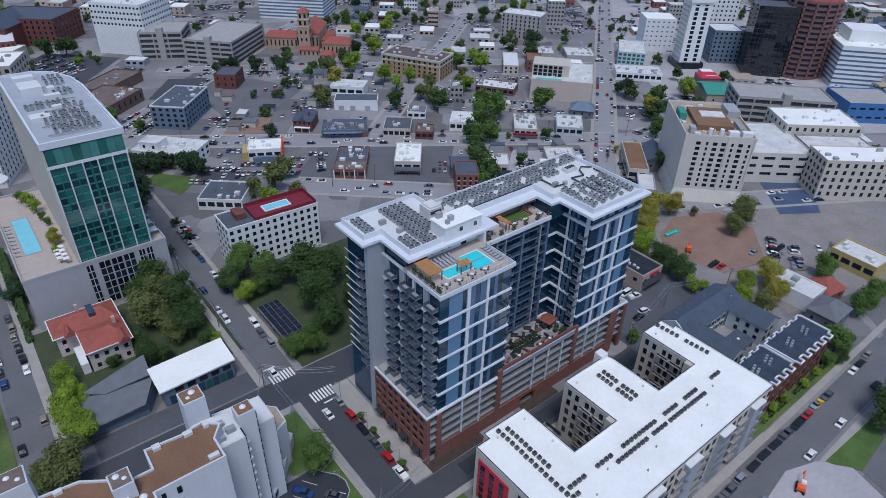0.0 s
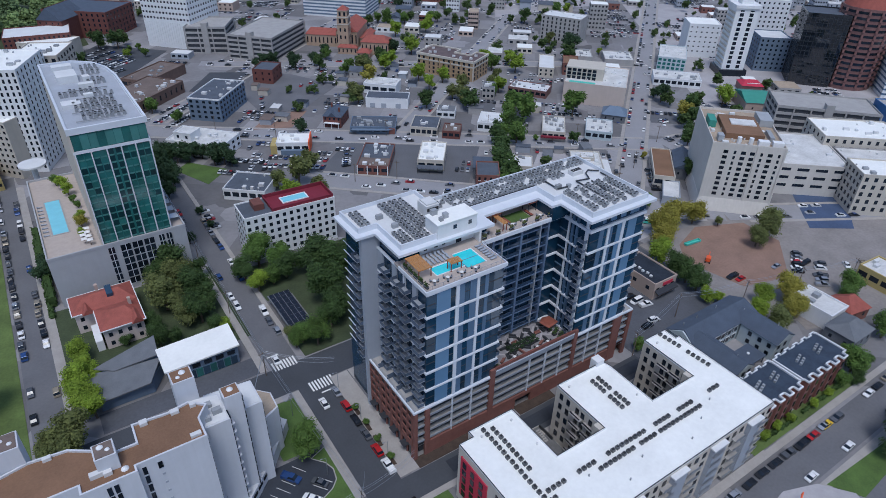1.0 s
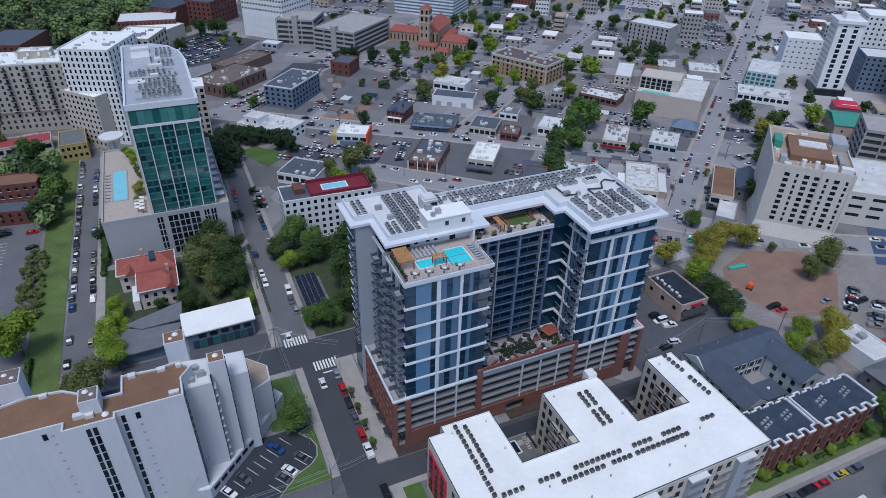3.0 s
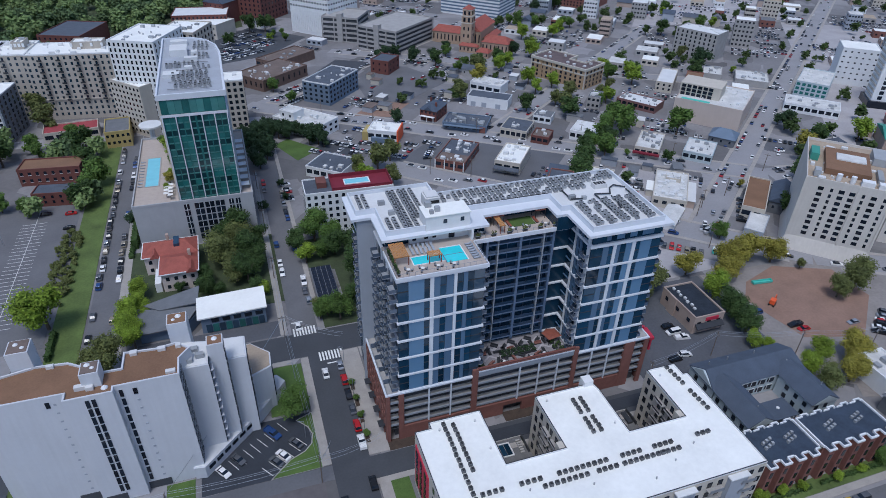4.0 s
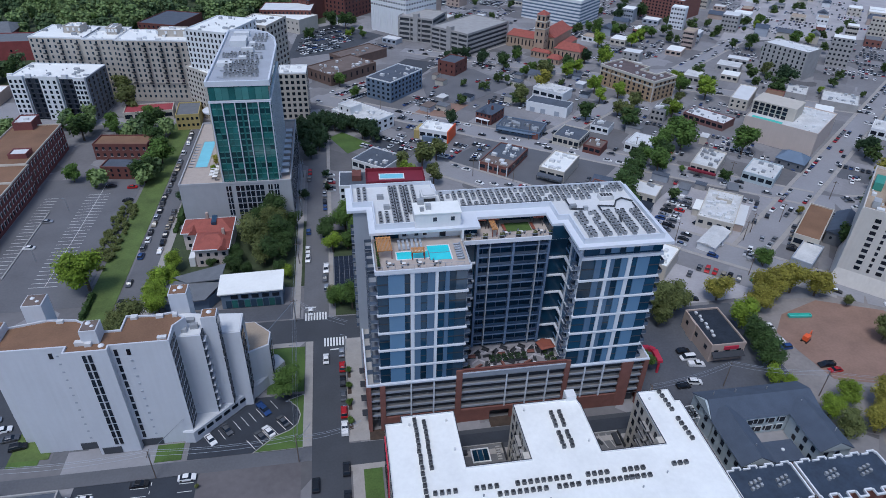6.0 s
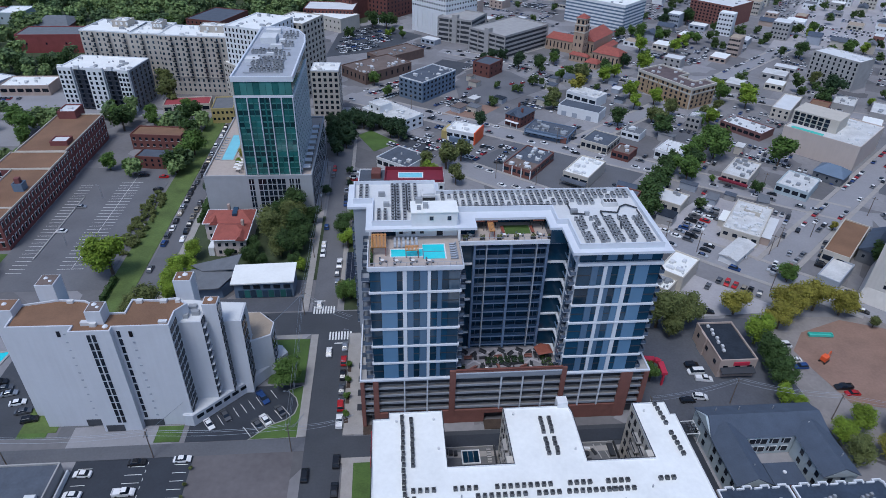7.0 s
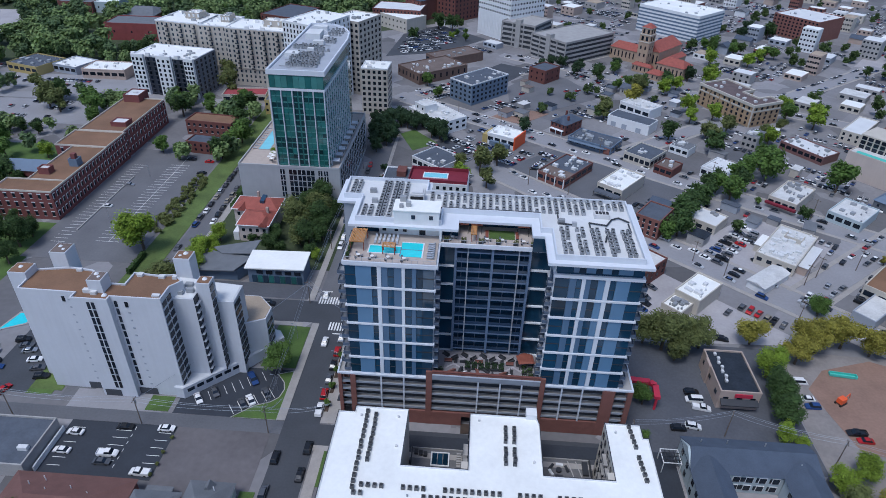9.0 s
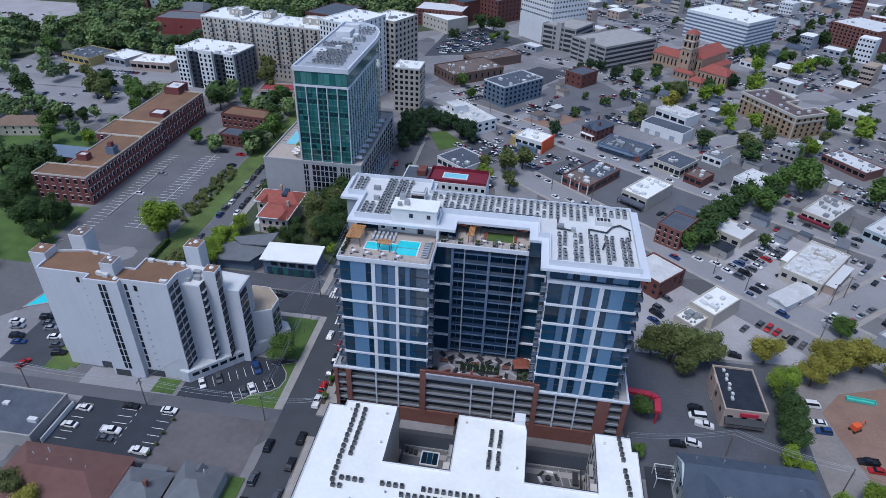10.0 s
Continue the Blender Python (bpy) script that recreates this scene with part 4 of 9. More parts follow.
for x0, y0, y1 in ((106.2, 57.6, 73.6), (140.6, 57.4, 73.4)):
    for j in range(5):
        z = 2.2 + j * 3.55
        for k, y in enumerate((58.4, 60.4, 63.2, 65.2, 68.6, 71.2)):
            panel("window", x0 - 0.12, x0 + 0.1, y, y + 1.2, z, z + 1.9, GLASSD, W)
        for y in (59.2, 63.6):
            b = panel("balcony", x0 - 1.3, x0, y, y + 3.6, z - 0.5, z - 0.3, CONC, W)
            panel("balcony_railing", x0 - 1.3, x0 - 1.24, y, y + 3.6, z + 0.1, z + 0.62, DARKM, W)
    part("bay_wall", Solid().box(x0 - 1.6, x0 + 0.2, y0 - 1.2, y0 + 1.2, 0.1, 19.9), CREAM, W)
for j in range(5):
    z = 2.2 + j * 3.55
    for i in range(26):
        x = 74.2 + i * 3.0
        panel("window", x, x + 1.3, 38.28, 38.5, z, z + 1.8, GLASSD, W)
    for i in range(8):
        x = 79 + i * 9.2
        panel("balcony", x, x + 4.2, 36.9, 38.4, z - 0.5, z - 0.3, CONC, W)
        panel("balcony_railing", x, x + 4.2, 36.9, 36.97, z - 0.3, z + 0.65, RAILM, W)
for i in range(4):
    x = 95 + i * 15.0
    part("bay_wall", Solid().box(x, x + 5, 37.2, 38.6, 0.1, 18.4), GREYP, W)
    part("bay_roof", Solid().box(x - 0.3, x + 5.3, 36.9, 38.4, 18.4, 18.8), ROOFG, W)
part("red_panel", Solid().box(72.1, 72.5, 60.2, 70.6, 3.2, 17.2), REDP, W, "crimson wall panel on the end wall")
for j in range(5):
    for y in (61.6, 65.0, 68.2):
        panel("window", 71.95, 72.3, y, y + 1.4, 3.8 + j * 2.65, 5.6 + j * 2.65, GLASSD, W)
    for y in (40.5, 44, 48, 52, 56):
        panel("window", 72.3, 72.5, y, y + 1.2, 2.4 + j * 3.4, 4.2 + j * 3.4, GLASSD, W)
COURTP = mat("court_paving", (0.135, 0.135, 0.14), 0.9, var=0.25, scale=0.3, fine=2.0)
slab("service_lane", 76.0, 152.0, 78.2, 82.4, 0.135, SEALED, "dark asphalt service lane behind the white-roofed flats", "road")
for x0, x1, y0, y1 in ((90.6, 106, 57, 78), (124.2, 140.4, 56.8, 77.6)):
    slab("court_paving", x0, x1, y0, y1, 0.12, COURTP, "grey paved court behind the flats", "paving")
    part("court_kerb", Solid().box(x0, x1, y1 - 0.25, y1, 0.12, 0.55), CONC, W)
    part("court_wall", Solid().box(x0 + 0.2, x0 + 0.5, y1 - 6, y1 - 0.3, 0.12, 1.3), DARKM, W)
    part("court_wall", Solid().box(x1 - 0.5, x1 - 0.2, y1 - 6, y1 - 0.3, 0.12, 1.3), DARKM, W)
# dark plunge pool with a pale frame and a flight of steps in the western court
part("pool_frame", Solid().box(96.3, 101.4, 72.2, 72.5, 0.12, 0.5).box(96.3, 101.4, 76.5, 76.8, 0.12, 0.5).box(96.3, 96.6, 72.5, 76.5, 0.12, 0.5).box(101.1, 101.4, 72.5, 76.5, 0.12, 0.5), WHITE, W, "white pool surround")
for i in range(3):
    panel("pool_cover", 96.7 + i * 1.5, 98.0 + i * 1.5, 72.6, 76.4, 0.12, 0.4, GLASSN, W)
for i in range(6):
    panel("step", 103.4, 104.6, 72.4 + i * 0.75, 72.9 + i * 0.75, 0.12, 0.35 + i * 0.1, CONC, W)
for i in range(3):
    part("shrub_box", Solid().box(91.6 + i * 1.3, 92.6 + i * 1.3, 75.6 - i * 0.3, 77.0 - i * 0.3, 0.12, 1.0), DARKM, W)
# a ring of benches, a table and pale paving stripes in the eastern court
for i in range(5):
    an = radians(20 + i * 62)
    c, d = Vector((131.4 + 2.4 * math.cos(an), 73.6 + 1.9 * math.sin(an))), Vector((-math.sin(an), math.cos(an)))
    n = Vector((d.y, -d.x)) * 0.35
    q = [c - d - n, c + d - n, c + d + n, c - d + n]
    part("court_bench", Solid().prism([tuple(v) for v in q], 0.12, 0.65), WHITE if i % 2 else DARKM, W)
part("court_table", Solid().rod((131.4, 73.6, 0.12), (131.4, 73.6, 0.85), 0.8, 10), DARKM, W)
for x in (135.2, 137.4):
    part("paving_stripe", Solid().prism([(x, 72), (x + 0.3, 72), (x - 0.9, 77), (x - 1.2, 77)], 0.1, 0.2), CONC, W)
part("raised_bed", Solid().box(137.9, 139.4, 72.4, 76.6, 0.12, 0.8), DARKM, W)
for i in range(9):
    x = 78 + i * 7.4
    part("roof_vent", Solid().rod((x, 42.4 + (i % 3) * 3.0, 19.6), (x, 42.4 + (i % 3) * 3.0, 20.3), 0.2, 7), UNITM, W)
WR = "condensers on the white roof"
for i in range(15):
    condenser(80.0 + random.uniform(-0.1, 0.1), 49.6 + i * 1.62, 19.6, 0.92, WR, UNITD)
for i in range(10):
    condenser(82.3 + random.uniform(-0.1, 0.1), 57.4 + i * 1.55, 19.6, 0.92, WR, UNITD)
for x0, n in ((82.0, 4), (91.6, 4), (101.2, 9), (118.2, 4), (127.2, 4), (139.8, 3)):
    for i in range(n):
        condenser(x0 + i * 1.55, 50.4, 19.6, 0.92, WR, UNITD)
for x0, n in ((80.6, 2), (96.5, 8), (110.5, 4), (117.5, 8), (128.0, 4)):
    for i in range(n):
        condenser(x0 + i * 1.55, 48.2, 19.6, 0.92, WR, UNITD)
for x in (115.2, 117.4):
    for y0 in (59.0, 65.6):
        for i in range(4):
            condenser(x + random.uniform(-0.1, 0.1), y0 + i * 1.4, 19.6, 0.92, WR, UNITD)
for i in range(10):
    condenser(146.6 + i * 0.15, 73 - i * 1.6 - (1.6 if i > 4 else 0), 19.6, 0.92, WR, UNITD)
for x, y in ((78.5, 71), (108.6, 71.8), (88, 71.2), (88.6, 62), (143, 71), (122, 60)):
    part("roof_vent", Solid().rod((x, y, 19.5), (x, y, 20.2), 0.3, 8), UNITW, W)

# ---- the white concrete tower with the brown roof ----
BT = thing("concrete_tower", 5, 98, 0, label="white concrete apartment tower with a brown gravel roof and stepped end", category="building")
main = [(-20.4, 92.2), (-4.0, 92.0), (-4.0, 89.6), (6.4, 89.6), (6.4, 91.2), (20.5, 91.2), (20.5, 97.0), (23.0, 100.2), (19.6, 103.0), (15.0, 102.2), (7.7, 102.8), (7.6, 97.2), (3.8, 97.2), (-4.4, 102.8), (-11.5, 103.6), (-20.8, 101.6)]
part("wall", Solid().prism(main, 0.1, 36.4), CONCW, BT, "pale painted concrete walls")
part("roof", Solid().prism(inset(main, 0.35), 36.4, 36.6), ROOFB, BT, "brown gravel roof")
part("parapet", Solid().ring(main, inset(main, 0.4), 36.4, 37.1), CONCW, BT)
part("stepped_wall", Solid().prism([(20.4, 97.0), (26.6, 97.0), (26.6, 106), (18, 108), (18, 103)], 0.1, 33.0), CONCW, BT)
part("stepped_wall", Solid().prism([(26.5, 102.4), (35.4, 102.6), (35.4, 111), (24, 112), (24, 106)], 0.1, 28.4), CONCW, BT)
part("stepped_wall", Solid().prism([(35.3, 107.6), (41.0, 110.6), (41.2, 116.5), (36, 122), (30, 122), (30, 110)], 0.1, 16.0), CONCW, BT)
part("low_roof", Solid().prism([(35.6, 108.6), (40.6, 111.0), (40.8, 116.3), (36, 121.6), (30.4, 121.6), (30.4, 111.2), (35.6, 111.2)], 16.0, 16.15), TANG, BT, "small tan gravel roof")
part("low_roof", Solid().prism([(20.8, 97.4), (26.2, 97.4), (26.2, 105.6), (18.4, 107.6), (20, 103)], 33.0, 33.15), ROOFG, BT)
part("low_roof", Solid().prism([(26.9, 103), (35.0, 103), (35.0, 110.6), (24.4, 111.6), (24.4, 106.4)], 28.4, 28.55), ROOFG, BT)
part("lift_tower", Solid().box(26.6, 30.6, 99.9, 103.6, 0.1, 36.6), CONCW, BT)
part("lift_tower_roof", Solid().box(26.9, 30.3, 100.2, 103.3, 36.6, 36.75), ROOFB, BT)
part("stair_tower", Solid().box(-0.1, 3.9, 92.8, 97.1, 36.5, 40.8), CONCW, BT)
part("stair_tower_roof", Solid().box(0.2, 3.6, 93.1, 96.8, 40.8, 40.95), DULLB, BT)
part("stair_tower", Solid().box(17.8, 22.6, 106.8, 111.2, 0.1, 39.8), CONCW, BT)
part("stair_tower_roof", Solid().box(18.1, 22.3, 107.1, 110.9, 39.8, 39.95), ROOFB, BT)
part("stair_tower", Solid().box(-16.4, -11.6, 103.2, 108.2, 0.1, 42.0), CONCW, BT)
part("stair_tower_roof", Solid().box(-16.1, -11.9, 103.5, 107.9, 42.0, 42.15), DULLB, BT)
part("stair_tower", Solid().box(-25.4, -20.2, 96.6, 101.6, 0.1, 39.0), CONCW, BT)
part("stair_tower_roof", Solid().box(-25.1, -20.5, 96.9, 101.3, 39.0, 39.15), ROOFB, BT)
base = [(17.8, 90.6), (20.6, 90.2), (36.2, 105.6), (44.2, 115.8), (42, 119), (34, 121), (18, 104)]
part("base_storey", Solid().prism(base, 0.1, 4.2), CONCW, BT)
part("base_roof", Solid().prism(inset(base, 0.4), 4.2, 4.35), ROOFG, BT)
for i in range(7):
    f = i / 7.0
    x, y = 21.6 + f * 14.4, 90.9 + f * 14.4
    part("slot_window", Solid().prism([(x, y), (x + 1.5, y + 1.5), (x + 1.3, y + 1.7), (x - 0.2, y + 0.2)], 2.2, 3.3), GLASSD, BT)
for x, y, z, r in ((1.4, 95.8, 40.93, 0.7), (2.6, 94.6, 40.93, 0.5), (20.6, 109.6, 39.93, 0.8), (19.4, 108.4, 39.93, 0.5), (28.6, 102, 36.7, 0.8), (-14.6, 106.4, 42.13, 0.6), (-13.0, 105, 42.13, 0.5), (-23, 99.4, 39.1, 0.7), (4.4, 92, 36.6, 0.8)):
    s = Solid()
    for a in range(3):
        s.rod((x, y, z + a * 0.25 * r), (x, y, z + (a + 1) * 0.25 * r), r * (1, 0.85, 0.55)[a], 10, r * (0.85, 0.55, 0.2)[a])
    part("roof_dome", s, WHITE, BT, "white domed roof vent")
for x, y, w, d, h in ((0.6, 91.8, 1.6, 1.2, 1.0), (-1.8, 92.4, 2.4, 1.2, 1.1), (17.5, 92.4, 2.2, 1.0, 0.7), (9.2, 101.2, 1.6, 1.4, 0.8), (15.5, 101, 1.8, 1.2, 0.8), (-9, 102, 1.6, 1.0, 0.8), (19.6, 101, 1.2, 1.2, 0.9)):
    part("roof_unit", Solid().box(x, x + w, y, y + d, 36.6, 36.6 + h), UNITW, BT)
for x, y, w, d, h in ((21.4, 98.4, 1.5, 1.2, 1.2), (23.6, 99.6, 2.0, 1.2, 1.4), (22.0, 102.4, 2.2, 1.4, 1.0)):
    part("roof_unit", Solid().box(x, x + w, y, y + d, 33.1, 33.1 + h), UNITM, BT)
for j in range(12):
    z = 3.6 + j * 2.72
    for x in (0.4, 1.7):
        panel("window", x, x + 0.85, 89.48, 89.7, z, z + 2.3, GLASSD, BT)
    panel("window", 7.2, 8.0, 91.08, 91.3, z, z + 2.1, GLASSD, BT)
    panel("small_window", 10.4, 11.0, 91.08, 91.3, z + 0.6, z + 1.1, GREYP, BT)
    panel("small_window", -6.6, -6.0, 91.95, 92.15, z + 0.6, z + 1.1, GREYP, BT)
    for y in (91.6, 94.4):
        panel("window", 20.4, 20.62, y, y + 2.3, z, z + 1.8, GLASSD, BT)
    if z < 31:
        panel("balcony", 26.5, 27.4, 97.2, 99.7, z - 0.25, z + 0.1, CONCW, BT)
        panel("window", 26.5, 26.8, 97.1, 99.8, z + 0.15, z + 2.4, GLASSD, BT)
    if z < 35:
        panel("window", 30.5, 30.75, 99.9, 102.3, z, z + 2.1, GLASSD, BT)
    if z < 26:
        for y in (102.9, 105.3):
            panel("window", 35.3, 35.6, y, y + 2.0, z, z + 1.8, GLASSD, BT)
    if z < 14:
        for y in (111.2, 113.8):
            panel("window", 40.95, 41.25, y, y + 2.0, z, z + 1.8, GLASSD, BT)
panel("window", -8.2, -7.3, 91.95, 92.2, 33.6, 35.4, GLASSD, BT)
panel("window", 10.1, 11.0, 91.08, 91.3, 33.6, 35.4, GLASSD, BT)
for x0, x1, y in ((-9.5, -4.4, 91.9), (-3.2, 1.6, 89.45), (6.6, 12.0, 91.0)):
    panel("garage_door", x0, x1, y, y + 0.2, 0.2, 2.6, NEWROAD, BT)

# ---- the teal glass tower on its podium ----
TT = thing("glass_tower", 26, 250, 0, label="teal glass tower with pale fins above a stone podium", category="building")
part("podium", Solid().box(-1.4, 44.2, 210.2, 278, 0.1, 19.4), PODST, TT, "pale stone podium")
part("podium_deck", Solid().box(-1.0, 43.8, 210.6, 277.6, 19.4, 19.6), DECKP, TT, "paved pool terrace")
pp = [(-1.5, 210.1), (44.3, 210.1), (44.3, 278.1), (-1.5, 278.1)]
part("podium_parapet", Solid().ring(pp, inset(pp, 0.5), 19.4, 20.4), PODST, TT)
part("pool", Solid().box(2.6, 7.6, 227.6, 255.4, 19.5, 19.75), POOLL, TT, "long pale blue pool")
part("pool_edge", Solid().ring([(2.1, 227.1), (8.1, 227.1), (8.1, 255.9), (2.1, 255.9)], [(2.6, 227.6), (7.6, 227.6), (7.6, 255.4), (2.6, 255.4)], 19.5, 19.8), CONC, TT)
tpoly = [(16.6, 212.2), (39.6, 212.2), (39.6, 262), (38.2, 274), (34.4, 283), (28, 288.6), (16.6, 288.6)]
part("tower_body", Solid().prism(tpoly, 19.4, 60.8), TEAL, TT, "teal glass tower walls")
rpoly = [(15.9, 211.6), (40.4, 211.6), (40.4, 262.4), (39, 274.6), (35, 284), (28.2, 289.6), (15.9, 289.6)]
part("roof_slab", Solid().prism(rpoly, 60.8, 61.9), BANDW, TT, "pale grey curved roof edge")
TTR = mat("blue_grey_roof_membrane", (0.36, 0.385, 0.43), 0.8, var=0.15, scale=0.15, fine=1.5)
part("roof_membrane", Solid().prism(inset(rpoly, 0.9), 61.9, 62.02), TTR, TT, "blue-grey roof membrane")
part("roof_parapet", Solid().ring(rpoly, inset(rpoly, 0.7), 61.9, 62.9), BANDW, TT)
part("west_wall", Solid().box(15.9, 16.7, 211.8, 288.8, 19.4, 61.2), CREAM, TT)
TEALD = mat("dark_teal_glass", (0.010, 0.040, 0.046), 0.08, var=0.35, scale=0.15, spec=0.4, rnd=0.6)
def tx(x):
    return 16.6 + (x - 13.9) * 0.92
for j in range(13):
    z = 20.0 + j * 2.62
    for x0, x1 in ((14.4, 16.3), (16.7, 18.6), (19.5, 21.4), (21.8, 23.8), (24.6, 26.2), (27.0, 28.6), (29.4, 31.2), (31.6, 33.4), (34.4, 36.2), (36.6, 38.4)):
        dark = 24 < x0 < 27.5 or (j in (3, 4, 10) and x0 < 22) or (j in (8, 11) and x0 > 29) or (j * 7 + int(x0 * 3)) % 9 == 0
        panel("glass_panel", tx(x0), tx(x1), 211.98, 212.25, z + 0.6, z + 2.5, TEALD if dark else TEAL, TT)
        panel("spandrel", tx(x0), tx(x1), 211.94, 212.25, z, z + 0.55, TEALP, TT)
for i in range(9):
    panel("glass_panel", 16.8 + i * 2.53, 19.2 + i * 2.53, 211.9, 212.25, 55.4, 60.4, TEALP if i % 3 else TEAL, TT)
part("belt", Solid().box(16.2, 40.0, 211.6, 212.3, 54.2, 55.1).box(39.5, 40.1, 212.3, 262, 54.2, 55.1), BANDW, TT)
for x in (13.9, 19.05, 24.2, 29.0, 33.9, 38.9):
    panel("fin", tx(x) - 0.17, tx(x) + 0.17, 211.3, 212.3, 19.6, 54.3, BANDW, TT)
for i in range(12):
    y = 214.4 + i * 4.0
    panel("fin", 39.5, 40.2, y, y + 0.45, 19.6, 54.3, BANDW, TT)
for j in range(13):
    z = 20.0 + j * 2.62
    part("floor_line", Solid().box(39.5, 39.9, 212.4, 262, z, z + 0.4), TEALP, TT)
for i in range(8):
    y = 215 + i * 6.4
    panel("balcony", 40.2, 43.6, y, y + 3.4, 21.4, 21.6, BANDW, TT)
    panel("balcony_railing", 43.5, 43.6, y, y + 3.4, 21.6, 22.6, RAILG, TT)
for x, w in ((17.4, 2.0), (21.4, 3.4), (25.4, 3.4), (29.4, 3.4), (34.6, 1.8), (37.2, 1.8)):
    for j in range(6):
        panel("window", x, x + w, 210.05, 210.3, 2.0 + j * 2.85, 4.3 + j * 2.85, GLASSD, TT)
        panel("window_bar", x + w / 2 - 0.1, x + w / 2 + 0.1, 209.95, 210.15, 2.0 + j * 2.85, 4.3 + j * 2.85, BANDW, TT)
for j in range(6):
    for i in range(15):
        panel("window", 44.1, 44.32, 213 + i * 4.2, 215.4 + i * 4.2, 2.0 + j * 2.85, 4.1 + j * 2.85, GLASSD, TT)
for i in range(7):
    t = thing("terrace_parasol", 13.0 - (i % 2) * 1.6, 214 + i * 1.5, 19.6, 0, "pale square parasol on the pool terrace", "parasol", "terrace parasols", plan=False)
    part("pole", Solid().rod((0, 0, 0), (0, 0, 2.4), 0.05, 5), DARKM, t)
    part("canopy", Solid().prism([(-1, -1), (1, -1), (1, 1), (-1, 1)], 2.3, 2.8, [(-0.1, -0.1), (0.1, -0.1), (0.1, 0.1), (-0.1, 0.1)]), CANVAS, t)
part("round_canopy", Solid().rod((2.4, 289.6, 22.0), (2.4, 289.6, 22.8), 5.4, 24).rod((2.4, 289.6, 0.1), (2.4, 289.6, 22), 1.2, 8), ROOFG, TT, "pale round canopy roof")
for x0, x1, y0, y1, h in ((20, 27, 262, 271, 2.8), (18, 24, 233, 238, 1.6), (26, 31, 252, 254.5, 2.2), (20, 27, 278, 282, 2.2), (28.5, 31, 262, 265, 1.8), (26, 29, 241, 243, 1.8)):
    part("plant_room", Solid().box(x0, x1, y0, y1, 61.9, 61.9 + h), ROOFG, TT)
plant, fans = Solid(), Solid()
rq = random.Random(21)
for y, x0, n in [(y, 23, 8) for y in (219.5, 222, 224.5)] + [(y, 22, 8) for y in (229, 231.5, 234.5, 237)] + [(y, 19, 8) for y in (246, 248.5)] + [(y, 30, 4) for y in (243, 257, 260, 270, 274, 278)]:
    for i in range(n):
        x = x0 + i * 1.7 + rq.uniform(-0.3, 0.3)
        q = rq.uniform(0.9, 1.7)
        plant.box(x - 0.5, x + 0.5, y - 0.6, y + 0.6, 61.95, 62.2 + q)
        fans.rod((x, y, 62.2 + q), (x, y, 62.3 + q), 0.42, 8)
for y in (218, 226.5, 240, 250.5, 268):
    plant.rod((20, y, 62.6), (35, y + rq.uniform(-1, 1), 62.6), 0.2, 5)
tagged(part("condenser_bank", plant, UNITM, TT), kind="stuff")
tagged(part("fan_bank", fans, FANM, TT), kind="stuff")

FELTN = mat("navy_roof_felt", (0.040, 0.056, 0.084), 0.9, var=0.35, scale=0.25, fine=1.5, spec=0.3)
# ---- grey-roofed courtyard house and the brick terrace ----
CH = thing("courtyard_house", 182, 69, 0, label="pale blue timber house round a court with dark shingle roofs", category="house")
for x0, x1, y0, y1, ax in ((164.5, 199.0, 70.5, 82.5, "x"), (164.5, 174.5, 55.6, 71.0, "y"), (188.5, 199.0, 57.0, 71.0, "y")):
    part("wall", Solid().box(x0 + 0.5, x1 - 0.5, y0 + 0.5, y1 - 0.5, 0.1, 7.6), PALEB, CH)
    s = Solid()
    if ax == "x":
        m = (y0 + y1) / 2
        s.add([(x0, y0, 7.4), (x1, y0, 7.4), (x1, y1, 7.4), (x0, y1, 7.4), (x0 + 1, m, 10.6), (x1 - 1, m, 10.6)], [(0, 1, 5, 4), (1, 2, 5), (2, 3, 4, 5), (3, 0, 4), (3, 2, 1, 0)])
    else:
        m = (x0 + x1) / 2
        s.add([(x0, y0, 7.4), (x1, y0, 7.4), (x1, y1 + 3, 7.4), (x0, y1 + 3, 7.4), (m, y0, 10.4), (m, y1 + 3, 10.4)], [(0, 1, 4), (1, 2, 5, 4), (2, 3, 5), (3, 0, 4, 5), (3, 2, 1, 0)])
    part("roof", s, SHINGLE, CH, "dark grey shingle roof")
for x, y, ax in ((166, 55.9, "s"), (169, 55.9, "s"), (172, 55.9, "s"), (190.5, 57.3, "s"), (194, 57.3, "s"), (178, 70.8, "s"), (182, 70.8, "s"), (185.5, 70.8, "s")):
    for z in (1.4, 4.6):
        panel("window", x, x + 1.3, y - 0.12 + 0.2, y + 0.3, z, z + 1.6, GLASSD, CH)
for y in (57.5, 61, 64.5, 68, 73.5, 78):
    for z in (1.4, 4.6):
        panel("window", 164.85, 165.1, y, y + 1.3, z, z + 1.6, GLASSD, CH)
for y in (59, 62.4, 66):
    for z in (1.4, 4.6):
        panel("window", 188.85, 189.1, y, y + 1.3, z, z + 1.6, GLASSD, CH)
for x in (176.0, 179.4, 182.8, 186.2):
    for z in (1.3, 4.5):
        panel("window_frame", x - 0.2, x + 1.9, 70.84, 70.98, z - 0.2, z + 2.0, WHITE, CH)
        panel("window", x, x + 1.7, 70.76, 70.9, z, z + 1.8, GLASSD, CH)
